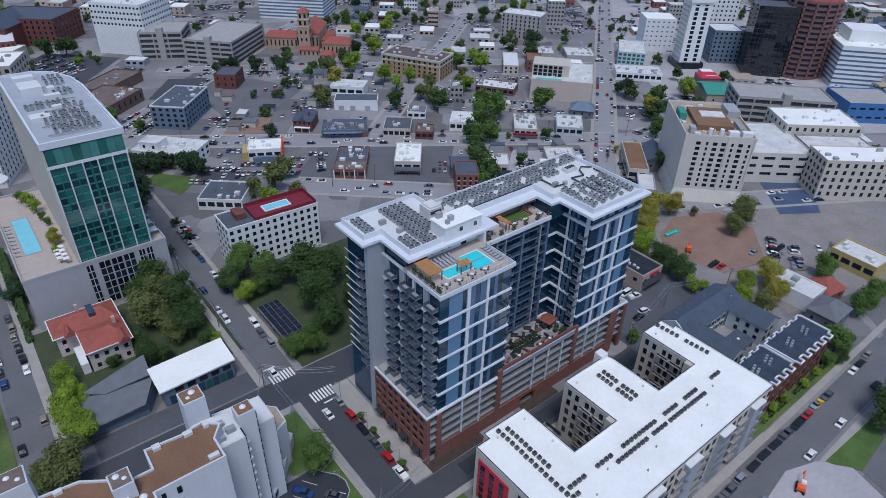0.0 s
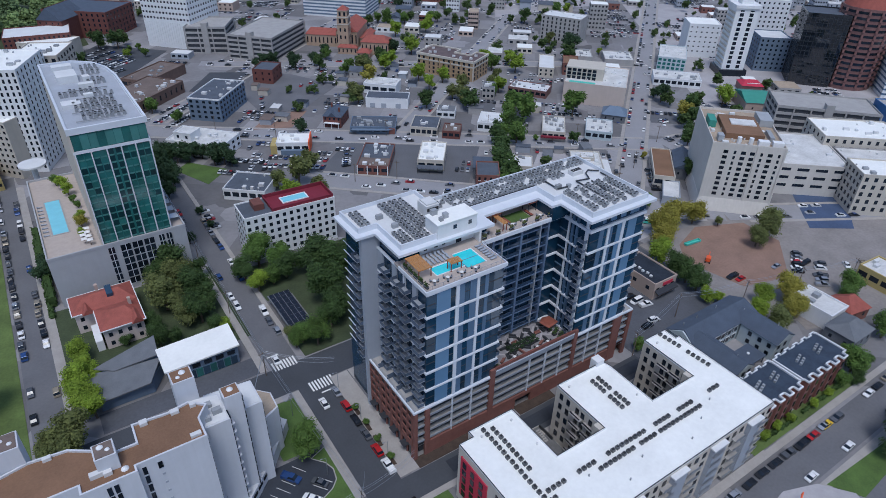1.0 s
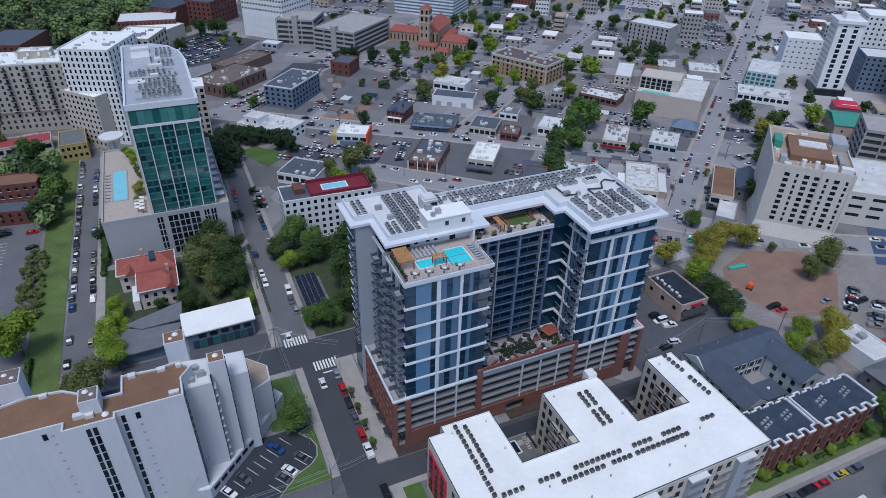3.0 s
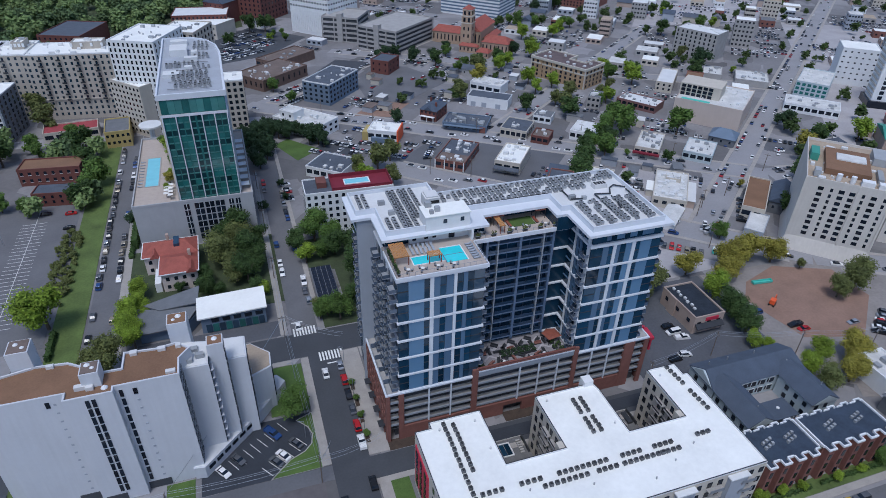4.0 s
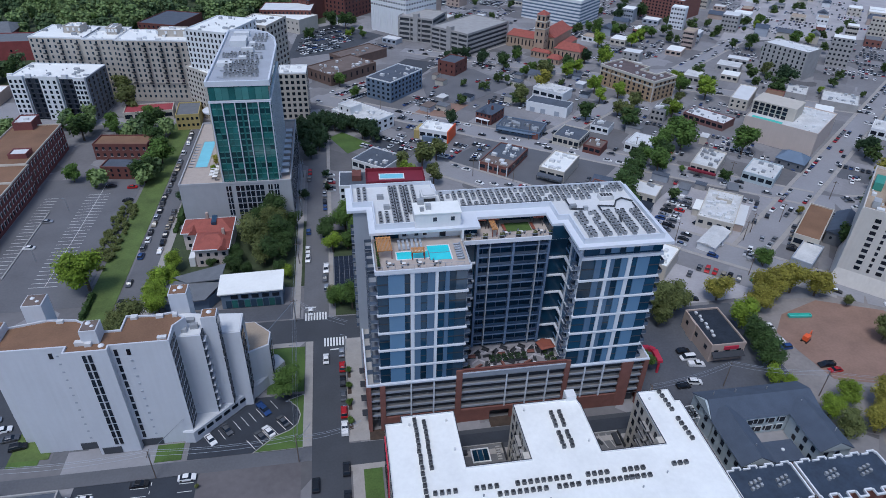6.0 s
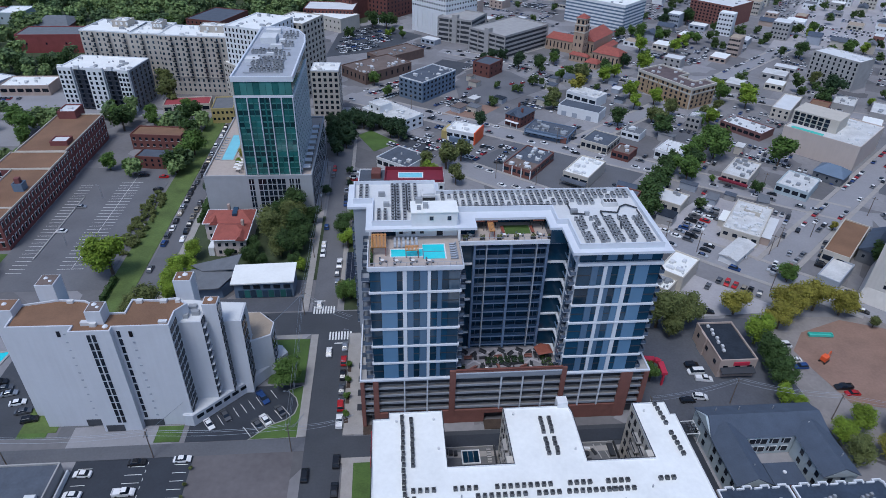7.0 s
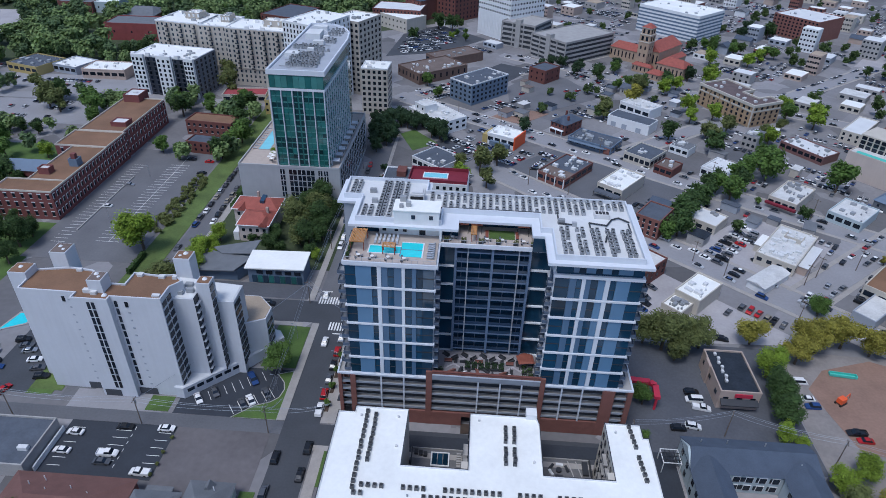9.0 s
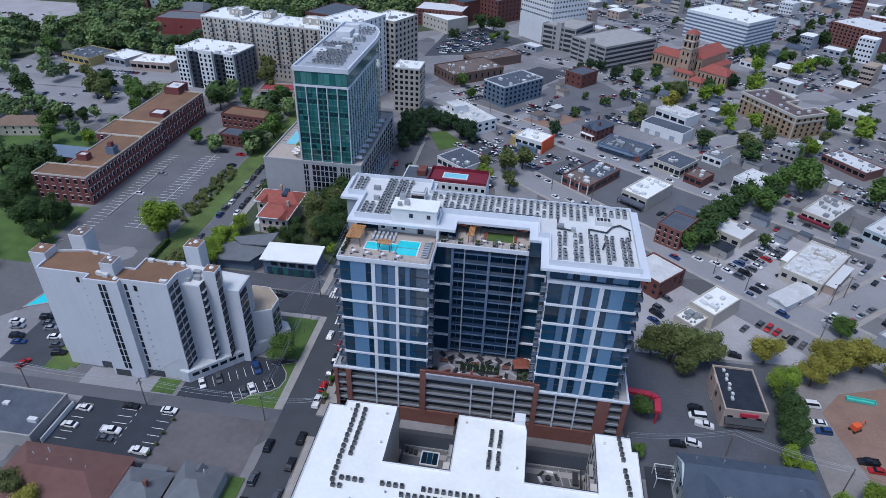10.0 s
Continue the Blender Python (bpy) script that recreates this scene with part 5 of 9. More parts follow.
for x0, x1, y0 in ((164.5, 174.5, 55.6), (188.5, 199.0, 57.0)):
    m = (x0 + x1) / 2
    part("gable", Solid().add([(x0 + 0.5, y0 - 0.05, 7.3), (x1 - 0.5, y0 - 0.05, 7.3), (m, y0 - 0.05, 10.1), (x0 + 0.5, y0 + 0.3, 7.3), (x1 - 0.5, y0 + 0.3, 7.3), (m, y0 + 0.3, 10.1)], [(0, 1, 2), (5, 4, 3), (0, 3, 4, 1), (1, 4, 5, 2), (2, 5, 3, 0)]), PALEB, CH)
part("gable", Solid().add([(164.55, 71.2, 7.4), (164.55, 81.8, 7.4), (164.55, 76.5, 10.4), (165.2, 71.2, 7.4), (165.2, 81.8, 7.4), (165.2, 76.5, 10.4)], [(0, 2, 1), (3, 4, 5), (0, 1, 4, 3), (1, 2, 5, 4), (2, 0, 3, 5)]), PALEB, CH)
for x, y in ((169, 79.2), (176, 79.4), (186, 79.2), (193, 73.0), (170.6, 60), (196, 62)):
    part("roof_vent", Solid().rod((x, y, 8.2), (x, y, 10.3), 0.16, 6), UNITM, CH)
part("garden_roof", Solid().box(177.4, 186.6, 58.2, 65.2, 3.2, 3.5).box(178, 178.3, 58.6, 58.9, 0.1, 3.2).box(186, 186.3, 58.6, 58.9, 0.1, 3.2).box(178, 178.3, 64.6, 64.9, 0.1, 3.2).box(186, 186.3, 64.6, 64.9, 0.1, 3.2), SHINGLE, CH)
part("garden_roof_light", Solid().rod((182, 62, 3.5), (182, 62, 3.8), 0.5, 10), WHITE, CH)
for i in range(5):
    edge = WHITE if i in (0, 4) else DARKM
    panel("pergola_beam", 159.4 + i * 1.2, 159.6 + i * 1.2, 75.6, 80.4, 3.7, 4.0, edge, CH)
    panel("pergola_rafter", 159.4, 164.35, 75.6 + i * 1.16, 75.8 + i * 1.16, 4.0, 4.16, edge, CH)
for x, y in ((159.4, 75.6), (164.1, 75.6), (159.4, 80.2), (164.1, 80.2)):
    panel("pergola_post", x, x + 0.2, y, y + 0.2, 0.05, 3.7, WHITE, CH)

for x0, x1, lab in ((156.4, 174.6, "red brick terrace with stepped white parapet and dark flat roof"), (175.6, 199.4, "red brick terrace with stepped white parapet and dark flat roof")):
    th = thing("brick_terrace", (x0 + x1) / 2, 47, 0, label=lab, category="terrace", group="brick terraces")
    part("wall", Solid().box(x0, x1, 42.0, 52.5, 0.1, 11.4), BRICK, th)
    part("roof", Solid().box(x0 + 0.3, x1 - 0.3, 42.3, 52.4, 11.4, 11.6), FELTN, th)
    n = 4 if x1 - x0 < 20 else 5
    st = (x1 - x0) / n
    for q0, q1 in ((x0 - 0.1, x0 + 0.3), (x1 - 0.3, x1 + 0.1)):
        part("parapet", Solid().box(q0, q1, 41.9, 52.1, 11.4, 12.1), WHITE, th)
    for i in range(n):
        a = x0 + i * st
        part("bay", Solid().box(a + 0.4, a + st * 0.55, 40.4, 42.1, 0.1, 11.6), BRICK, th)
        part("bay_coping", Solid().box(a + 0.2, a + st * 0.55 + 0.2, 40.2, 40.6, 11.6, 12.2).box(a + 0.2, a + 0.5, 40.6, 42, 11.6, 12.2).box(a + st * 0.55 - 0.1, a + st * 0.55 + 0.2, 40.6, 42, 11.6, 12.2), WHITE, th)
        part("bay_roof", Solid().box(a + 0.5, a + st * 0.55 - 0.1, 40.6, 42.3, 11.55, 11.62), FELTN, th)
        for q in ((a + st * 0.55 + 0.22, a + st + 0.18, 41.9, 42.3), (a + 0.32, a + st * 0.5 - 0.3, 51.75, 52.05), (a + st * 0.5 - 0.3, a + st * 0.5, 51.75, 52.7), (a + st * 0.5, a + st - 0.62, 52.4, 52.7), (a + st - 0.62, a + st - 0.32, 51.75, 52.7)):
            part("parapet", Solid().box(*q, 11.4, 12.1), WHITE, th)
        for z in (1.2, 4.6, 8.0):
            panel("window", a + 1.0, a + st * 0.55 - 0.6, 40.28, 40.5, z, z + 2.0, GLASSD, th)
            panel("window", a + st * 0.66, a + st * 0.88, 41.88, 42.1, z, z + 2.0, GLASSD, th)
    for k in range(2):
        gx = x0 + (x1 - x0) * (0.3 + 0.4 * k)
        plant = Solid()
        for i in range(2):
            for j in range(3):
                plant.box(gx + j * 1.4 - 1.8 + i * 0.3, gx + j * 1.4 - 1.1 + i * 0.3, 45.8 + i * 1.5 + j * 0.4, 46.5 + i * 1.5 + j * 0.4, 11.6, 12.4)
        tagged(part("condenser_bank", plant, UNITM, th), kind="stuff")

# ---- restaurant, shed roofs, solar roof ----
R = block("restaurant", 187.6, 110.5, 12.2, 18.6, 6.6, 0, PINKT, FELTB, "pinkish stucco restaurant with a black flat roof and a red sign", floors=1, bays={"s": 3, "w": 3}, size=(1.6, 1.5), base=1.6)
part("awning", Solid().add([(-5.6, -9.3, 4.2), (5.6, -9.3, 4.2), (5.6, -11.2, 3.2), (-5.6, -11.2, 3.2), (-5.6, -9.3, 3.9), (5.6, -9.3, 3.9), (5.6, -11.2, 2.9), (-5.6, -11.2, 2.9)], [(0, 3, 2, 1), (4, 5, 6, 7), (0, 1, 5, 4), (1, 2, 6, 5), (2, 3, 7, 6), (3, 0, 4, 7)]), DARKM, R)
part("sign", Solid().box(-1.6, 3.6, -9.6, -9.3, 5.0, 6.3), REDP, R, "red sign board")
for i in range(7):
    part("roof_vent", Solid().box(-3.4 + (i % 2) * 0.5, -2.6 + (i % 2) * 0.5, -5 + i * 2.0, -4 + i * 2.0, 6.7, 7.4), UNITW, R)
part("corner_tower", Solid().prism([(-6.6, 1), (-6.2, 1), (-6.2, 5), (-6.6, 5)], 0, 7.4), PINKT, R)

gate = thing("entrance_canopy", 158, 104, 0.05, label="red steel entrance canopy beside the podium", category="canopy")
for a, b in (((153.5, 106.0), (161.6, 105.2)), ((161.6, 105.2), (162.9, 103.8)), ((162.9, 103.8), (162.4, 98.4))):
    d = (Vector(b) - Vector(a)).normalized()
    n = Vector((-d.y, d.x)) * 0.9
    part("beam", Solid().prism([tuple(Vector(a) - n), tuple(Vector(b) - n), tuple(Vector(b) + n), tuple(Vector(a) + n)], 4.6, 5.6), REDP, gate)
for x, y in ((154, 105.9), (161.4, 105.2), (162.8, 103.6), (162.4, 98.8)):
    part("post", Solid().box(x - 0.3, x + 0.3, y - 0.3, y + 0.3, 0.05, 4.6), REDP, gate)

# red-tiled house
PINKW = mat("pale_pink_stucco", (0.58, 0.50, 0.47), 0.8, var=0.08, scale=0.3, streak=0.1)
RH = thing("tiled_house", 11, 190, 0, label="white two-storey house with red tiled hipped roofs", category="house")
for x0, x1, y0, y1 in ((0.6, 20.6, 191.0, 202.4), (7.0, 20.6, 178.0, 191.2)):
    part("wall", Solid().box(x0 + 0.6, x1 - 0.6, y0 + 0.6, y1 - 0.4, 0.1, 8.0), PINKW, RH)
    mx, my = (x0 + x1) / 2, (y0 + y1) / 2
    k = 4.5
    e = [(x0 + k, my, 11.0), (x1 - k, my, 11.0)]
    part("soffit", Solid().box(x0 - 0.3, x1 + 0.3, y0 - 0.3, y1 + 0.3, 7.9, 8.2), WHITE, RH)
    part("roof", Solid().add([(x0, y0, 8.2), (x1, y0, 8.2), (x1, y1, 8.2), (x0, y1, 8.2)] + e, [(0, 1, 5, 4), (1, 2, 5), (2, 3, 4, 5), (3, 0, 4), (3, 2, 1, 0)]), TERRA, RH, "red clay tile roof")
    for z in (1.4, 4.8):
        for i in range(4):
            x = x0 + 2 + i * (x1 - x0 - 4) / 3.3
            panel("window", x, x + 1.2, y0 + 0.5, y0 + 0.7, z, z + 1.5, GLASSD, RH)
part("dormer", Solid().prism([(3.6, 189.4), (6.8, 189.4), (6.8, 195), (3.6, 195)], 8.2, 10.0, [(5.0, 189.4), (5.4, 189.4), (5.4, 195), (5.0, 195)]), TERRA, RH)
part("dormer", Solid().prism([(16.4, 176.8), (20, 176.8), (20, 183), (16.4, 183)], 8.2, 10.2, [(18.0, 176.8), (18.4, 176.8), (18.4, 183), (18.0, 183)]), TERRA, RH)
for x, y in ((9.4, 199.4), (17.4, 186)):
    part("chimney", Solid().box(x, x + 1.0, y, y + 1.2, 8.4, 12.2), PINKT, RH)
part("skylight", Solid().add([(12.2, 194, 10.9), (14.2, 194, 10.9), (14.2, 199, 11.4), (12.2, 199, 11.4), (12.2, 194, 8.4), (14.2, 194, 8.4), (14.2, 199, 8.4), (12.2, 199, 8.4)], [(0, 1, 2, 3), (0, 4, 5, 1), (1, 5, 6, 2), (2, 6, 7, 3), (3, 7, 4, 0)]), GLASSB, RH)
part("porch", Solid().box(4.8, 7.0, 179, 189, 0.1, 4.0), WHITE, RH)

# low glass building with a white roof and slanted grey wing
GB = thing("glass_pavilion", 30, 155, 0, label="low glazed building with a white roof and slanting grey wing", category="building")
part("wall", Solid().box(20.6, 41.8, 150.3, 160, 0.1, 6.6), BLUEB, GB)
part("roof", Solid().add([(19.6, 149.6, 7.0), (42.4, 149.6, 7.6), (42.4, 160.6, 8.6), (19.6, 160.6, 8.0), (19.6, 149.6, 6.5), (42.4, 149.6, 7.1), (42.4, 160.6, 8.1), (19.6, 160.6, 7.5)], [(0, 1, 2, 3), (7, 6, 5, 4), (0, 4, 5, 1), (1, 5, 6, 2), (2, 6, 7, 3), (3, 7, 4, 0)]), ROOFW, GB, "bright white metal roof")
for i in range(9):
    panel("glass_panel", 22 + i * 2.15, 23.9 + i * 2.15, 150.1, 150.35, 0.4, 3.6, TEAL if i % 2 else GLASSB, GB)
for i in range(5):
    panel("window", 24 + i * 3.6, 26.4 + i * 3.6, 150.1, 150.35, 4.4, 5.8, GLASSD, GB)
part("wing", Solid().prism([(1.2, 151), (16, 151), (20.4, 158), (20.4, 164), (1.0, 163.0)], 0.1, 4.6), BLUEB, GB)
part("wing_roof", Solid().add([(-0.6, 149.6, 4.7), (15.4, 149.6, 5.4), (20.4, 158.4, 6.4), (8.0, 160.4, 5.6), (-0.8, 164.4, 4.9), (-0.6, 149.6, 4.3), (15.4, 149.6, 5.0), (20.4, 158.4, 6.0), (8.0, 160.4, 5.2), (-0.8, 164.4, 4.5)], [(0, 1, 2, 3, 4), (9, 8, 7, 6, 5), (0, 5, 6, 1), (1, 6, 7, 2), (2, 7, 8, 3), (3, 8, 9, 4), (4, 9, 5, 0)]), SHINGLEG, GB, "slanting grey metal roof")
part("wing_roof", Solid().add([(7.4, 160.0, 5.9), (20.0, 158.6, 7.6), (20.8, 167.4, 8.4), (2.0, 164.6, 5.6), (7.4, 160.0, 5.5), (20.0, 158.6, 7.2), (20.8, 167.4, 8.0), (2.0, 164.6, 5.2)], [(0, 1, 2, 3), (7, 6, 5, 4), (0, 4, 5, 1), (1, 5, 6, 2), (2, 6, 7, 3), (3, 7, 4, 0)]), SHINGLEG, GB)

SR = thing("carport", 64, 163, 0, label="low carport roofed with dark solar panels", category="carport")
part("roof", Solid().box(60.2, 68.2, 152, 174, 3.3, 3.6), SHINGLEG, SR)
for i in range(4):
    for j in range(9):
        panel("solar_panel", 60.6 + i * 1.9, 62.3 + i * 1.9, 152.5 + j * 2.4, 154.7 + j * 2.4, 3.6, 3.72, SOLAR, SR)
for x in (60.6, 67.6):
    for y in (152.4, 163, 173.4):
        part("post", Solid().box(x, x + 0.25, y, y + 0.25, 0.0, 3.3), RAILM, SR)

# white flats with the crimson roof terrace
FA = block("flats", 83, 209.5, 37, 13.5, 19.0, -2, WHITE, ROOFD, "white flats with rows of windows and a crimson roof terrace", floors=6, bays={"s": 13, "w": 4}, size=(1.3, 1.5), base=0.8, para=0.6)
part("roof_terrace", Solid().box(-7, 18, -6.2, 6.2, 19.1, 19.4), CRIMSON, FA, "crimson painted roof deck")
fr = [(-7.2, -6.4), (18.2, -6.4), (18.2, 6.4), (-7.2, 6.4)]
part("terrace_wall", Solid().ring(fr, inset(fr, 0.3), 19.4, 20.9), CRIMSON, FA)
part("pool", Solid().box(-1, 9, -1.5, 2.6, 19.4, 19.65), POOLL, FA, "pale blue roof pool")
part("pool_edge", Solid().box(-1.5, 9.5, -2.0, -1.5, 19.4, 19.75).box(-1.5, 9.5, 2.6, 3.1, 19.4, 19.75).box(-1.5, -1, -1.5, 2.6, 19.4, 19.75).box(9, 9.5, -1.5, 2.6, 19.4, 19.75), WHITE, FA)
part("lift_house", Solid().box(-13, -9, -2, 4, 19.1, 21.6), BRICKD, FA)


# ---- the town beyond ----
TAKEN = [(26, 250, 48), (83, 209, 24), (110, 105, 50), (112, 57, 50), (182, 69, 26), (178, 47, 26), (188, 110, 12), (235, 104, 32), (55, 482, 22), (72, 512, 26), (60, 530, 18), (120, 422, 18), (178, 458, 14)]


def town(name, cx, cy, w, d, h, rot, *rest, **kw):
    TAKEN.append((cx, cy, 0.5 * math.hypot(w, d)))
    return block(name, cx, cy, w, d, h, rot, *rest, **kw)


def garage(cx, cy, w, d, h, rot, levels, wall, label):
    """A parking garage: a solid core, coloured dark for the inner shade, between pale spandrels."""
    TAKEN.append((cx, cy, 0.5 * math.hypot(w, d)))
    t = thing("parking_garage", cx, cy, 0, rot, label, "garage", plan=False)
    # Filled core whose dark colour stands for the shade between the decks.
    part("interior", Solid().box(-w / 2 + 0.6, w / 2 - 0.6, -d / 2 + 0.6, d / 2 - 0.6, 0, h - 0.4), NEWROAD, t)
    part("top_deck", Solid().box(-w / 2 + 0.2, w / 2 - 0.2, -d / 2 + 0.2, d / 2 - 0.2, h - 0.4, h), CONC, t)
    r = [(-w / 2, -d / 2), (w / 2, -d / 2), (w / 2, d / 2), (-w / 2, d / 2)]
    for i in range(levels + 1):
        z = h * i / levels
        part("spandrel", Solid().ring(r, inset(r, 0.3), max(z - 0.7, 0), z + 0.9), wall, t)
    for s, n in ((-1, max(3, int(w / 9))), (1, max(3, int(w / 9)))):
        for i in range(n + 1):
            x = -w / 2 + w * i / n
            panel("column", x - 0.4, x + 0.4, s * d / 2 - 0.35, s * d / 2 + 0.35, 0, h + 0.4, wall, t)
    for i in range(1, max(3, int(d / 9))):
        y = -d / 2 + d * i / max(3, int(d / 9))
        panel("column", -w / 2 - 0.1, -w / 2 + 0.5, y - 0.4, y + 0.4, 0, h + 0.4, wall, t)
    part("stair_tower", Solid().box(-2.2, 2.2, -d / 2 - 0.6, -d / 2 + 4, 0, h + 3.4), wall, t)
    return t


G = -40
CREAMW = mat("weathered_cream_concrete", (0.56, 0.53, 0.49), 0.8, var=0.07, scale=0.15, fine=1.0, streak=0.18)
# school range of red brick
SCHB = mat("school_brick", (0.185, 0.062, 0.058), 0.9, var=0.2, scale=0.4, fine=5.0, bump=0.2)
for x0, x1, y0, y1, h, ns, ne in ((-101.6, -75.2, 186.6, 197.6, 13.2, 7, 4), (-92.4, -75.3, 197.6, 233.4, 13.1, 0, 12), (-101.4, -75.3, 233.4, 251.6, 13.3, 4, 6), (-99.4, -76.2, 251.6, 299.6, 13.6, 4, 13)):
    b = town("brick_school", (x0 + x1) / 2, (y0 + y1) / 2, x1 - x0, y1 - y0, h, 0, SCHB, ROOFB, "long red-brick school range with a brown flat roof", floors=3, bays={"s": ns, "e": ne}, size=(1.2, 2.1), base=0.8, cope=CREAM, sill=WHITE, group="school ranges")
    trim = Solid()
    for j in range(3):
        z = 0.8 + (h - 0.8) / 3 * (j + 0.5)
        for i in range(ne):
            y = (y1 - y0) * ((i + 0.5) / max(1, ne) - 0.5)
            trim.box((x1 - x0) / 2, (x1 - x0) / 2 + 0.1, y - 0.85, y + 0.85, z + 1.05, z + 1.4).box((x1 - x0) / 2, (x1 - x0) / 2 + 0.1, y - 0.85, y - 0.6, z - 1.2, z + 1.4)
        for i in range(ns):
            x = (x1 - x0) * ((i + 0.5) / max(1, ns) - 0.5)
            trim.box(x - 0.85, x + 0.85, -(y1 - y0) / 2 - 0.1, -(y1 - y0) / 2, z + 1.05, z + 1.4)
    tagged(part("window_trim", trim, WHITE, b), kind="stuff")
b = town("stair_house", -92, 299, 9, 11, 17.2, 0, SCHB, ROOFG, "brick stair house with a pale roof on the school", units=1)
town("stair_house", -82, 262, 8, 7, 15.4, 0, SCHB, ROOFG, "brick stair house with a pale roof on the school")
town("stair_house", -88, 205, 5, 4, 15.6, 0, SCHB, ROOFS, "small brick roof house with a pale top on the school")
part("chimney", Solid().box(-1, 1, -1, 1, 13, 19), SCHB, town("tank_house", -79.5, 214, 4, 4, 16.2, 0, BLUEB, BLUEB, "blue metal tank house with a brick chimney"))
gabled("school_chapel", -104, 221, 24, 11, 8, 3.4, 0, SCHB, BLUEB, "brick school hall with a blue-grey gabled roof", bays={"s": 4})

# apartment blocks behind the glass tower
t = town("curved_flats", 3, 352, 25, 34, 50, -24, WHITE, ROOFW, "tall white apartment block with dark window columns", floors=16, bays={"s": 10, "w": 7, "e": 8}, size=(0.95, 1.9), base=1.5, units=8)
town("curved_flats", -7, 342, 24, 13, 28, -48, CREAM, ROOFW, "lower pale apartment wing with flat roof", floors=9, bays={"s": 8, "w": 4}, size=(1.2, 1.4), base=1.2, units=4)
town("apartment_block", 22, 378, 22, 26, 46, -24, BEIGE, ROOFW, "beige and white apartment tower with a pale roof", floors=13, bays={"s": 6, "e": 6}, size=(1.8, 1.8), base=1.2, units=6)
town("apartment_block", 41.4, 336, 16, 15, 28, -2, BEIGE, ROOFW, "beige apartment block with a white top storey", floors=8, bays={"s": 5, "e": 4}, size=(1.7, 1.9), base=1.0, cope=WHITE, units=5)
for cx, cy, w, d, rot in ((-35, 380, 54, 24, -7), (-71, 388, 20, 28, -6), (-95, 393, 34, 28, -10)):
    b = town("apartment_block", cx, cy, w, d, 37, rot, BEIGE, ROOFW, "large beige apartment block with balconies and a white roof", floors=11, bays={"s": max(5, int(w / 3.1)), "e": 6, "w": 6}, size=(1.15, 1.7), base=1.6, cope=WHITE, units=9, glass=GLASSB, group="beige apartment blocks")
    part("belt", Solid().box(-w / 2 - 0.3, w / 2 + 0.3, -d / 2 - 0.4, d / 2 + 0.3, 11.5, 12.3), BEIGE, b)
    bw = w / max(5, int(w / 3.1))
    for j in range(8):
        z = 1.6 + (37 - 1.6) / 11 * (j + 3)
        for i in range(2, int(w / bw) - 1, 3):
            x = -w / 2 + bw * (i + 0.5)
            panel("balcony", x - 1.3, x + 1.3, -d / 2 - 1.2, -d / 2, z - 0.1, z + 0.1, BEIGE, b)
            panel("balcony_rail", x - 1.3, x + 1.3, -d / 2 - 1.2, -d / 2 - 1.14, z + 0.1, z + 1.1, DARKM, b)
for cx, cy, w, d, rot in ((-35, 380, 54, 24, -7), (-71, 388, 20, 28, -6), (-95, 393, 34, 28, -10)):
    b = town("roof_pavilion", cx + 4, cy + 2, w * 0.3, d * 0.35, 40.5, rot, BEIGE, ROOFW, "beige roof pavilion with a white top", units=2)
    for i in range(4):
        x = -w * 0.15 + w * 0.1 * i
        panel("cornice_block", x - 0.6, x + 0.6, -d * 0.175 - 0.5, -d * 0.175, 38.6, 40.4, WHITE, b)
b = town("apartment_block", -92.5, 356, 43, 25, 24.4, -9, WHITE, ROOFW, "white apartment block with dark slate bays and stepped parapets", units=8)
part("side_cladding", Solid().box(21.45, 21.7, -12.4, 12.4, 0.2, 24.6), SLATEG, b, "slate-grey end wall")
for x0, x1, h, m in ((-21.4, -13.0, 25.6, WHITE), (-12.4, -4.2, 24.0, SLATEB), (-4.0, 6.0, 25.8, WHITE), (6.6, 14.4, 24.0, SLATEB), (15.0, 21.4, 25.4, WHITE)):
    front = -14.2 if m is WHITE else -12.8
    part("white_bay" if m is WHITE else "dark_bay", Solid().box(x0, x1, front, -12.3, 0, h), m, b, "white projecting bay" if m is WHITE else "dark slate-blue recessed bay")
    n = 3 if m is WHITE else 2
    for j in range(8):
        for i in range(n):
            x = x0 + (x1 - x0) * (i + 0.5) / n
            panel("window", x - 0.7, x + 0.7, front - 0.1, front + 0.1, 1.4 + j * 2.9, 3.2 + j * 2.9, GLASSD, b)
            if m is not WHITE:
                panel("balcony", x - 1.5, x + 1.5, front - 1.1, front, 1.0 + j * 2.9, 1.15 + j * 2.9, SLATEB, b)
for j in range(8):
    for i in range(5):
        panel("window", 21.65, 21.85, -10.6 + i * 4.8, -9.0 + i * 4.8, 1.4 + j * 2.9, 3.2 + j * 2.9, GLASSD, b)
for x in (-20, -10, 0, 10, 18):
    part("parapet_gable", Solid().box(x - 1.4, x + 1.4, -13.4, -12.2, 24.4, 26.6), WHITE, b)

# low buildings on the western side
town("brick_flats", -44.5, 289, 27, 12, 8, -6, BRICKD, ROOFB, "two-storey red-brick flats with a brown roof", floors=2, bays={"s": 8, "e": 3}, sill=WHITE)
town("brick_house", -40, 265, 17, 10, 6, -8, BRICKD, ROOFD, "small red-brick house with a dark roof", floors=2, bays={"s": 5}, size=(1.0, 1.3))
town("shop", -44, 343, 27, 13, 5, 6, CREAM, FADER, "low shop with a faded red roof", bays={"s": 5})
town("shop", -19, 330, 12.5, 20, 8.5, 4, LEMON, SHINGLEG, "yellow two-storey shop with a grey roof", floors=2, bays={"s": 5, "w": 5})
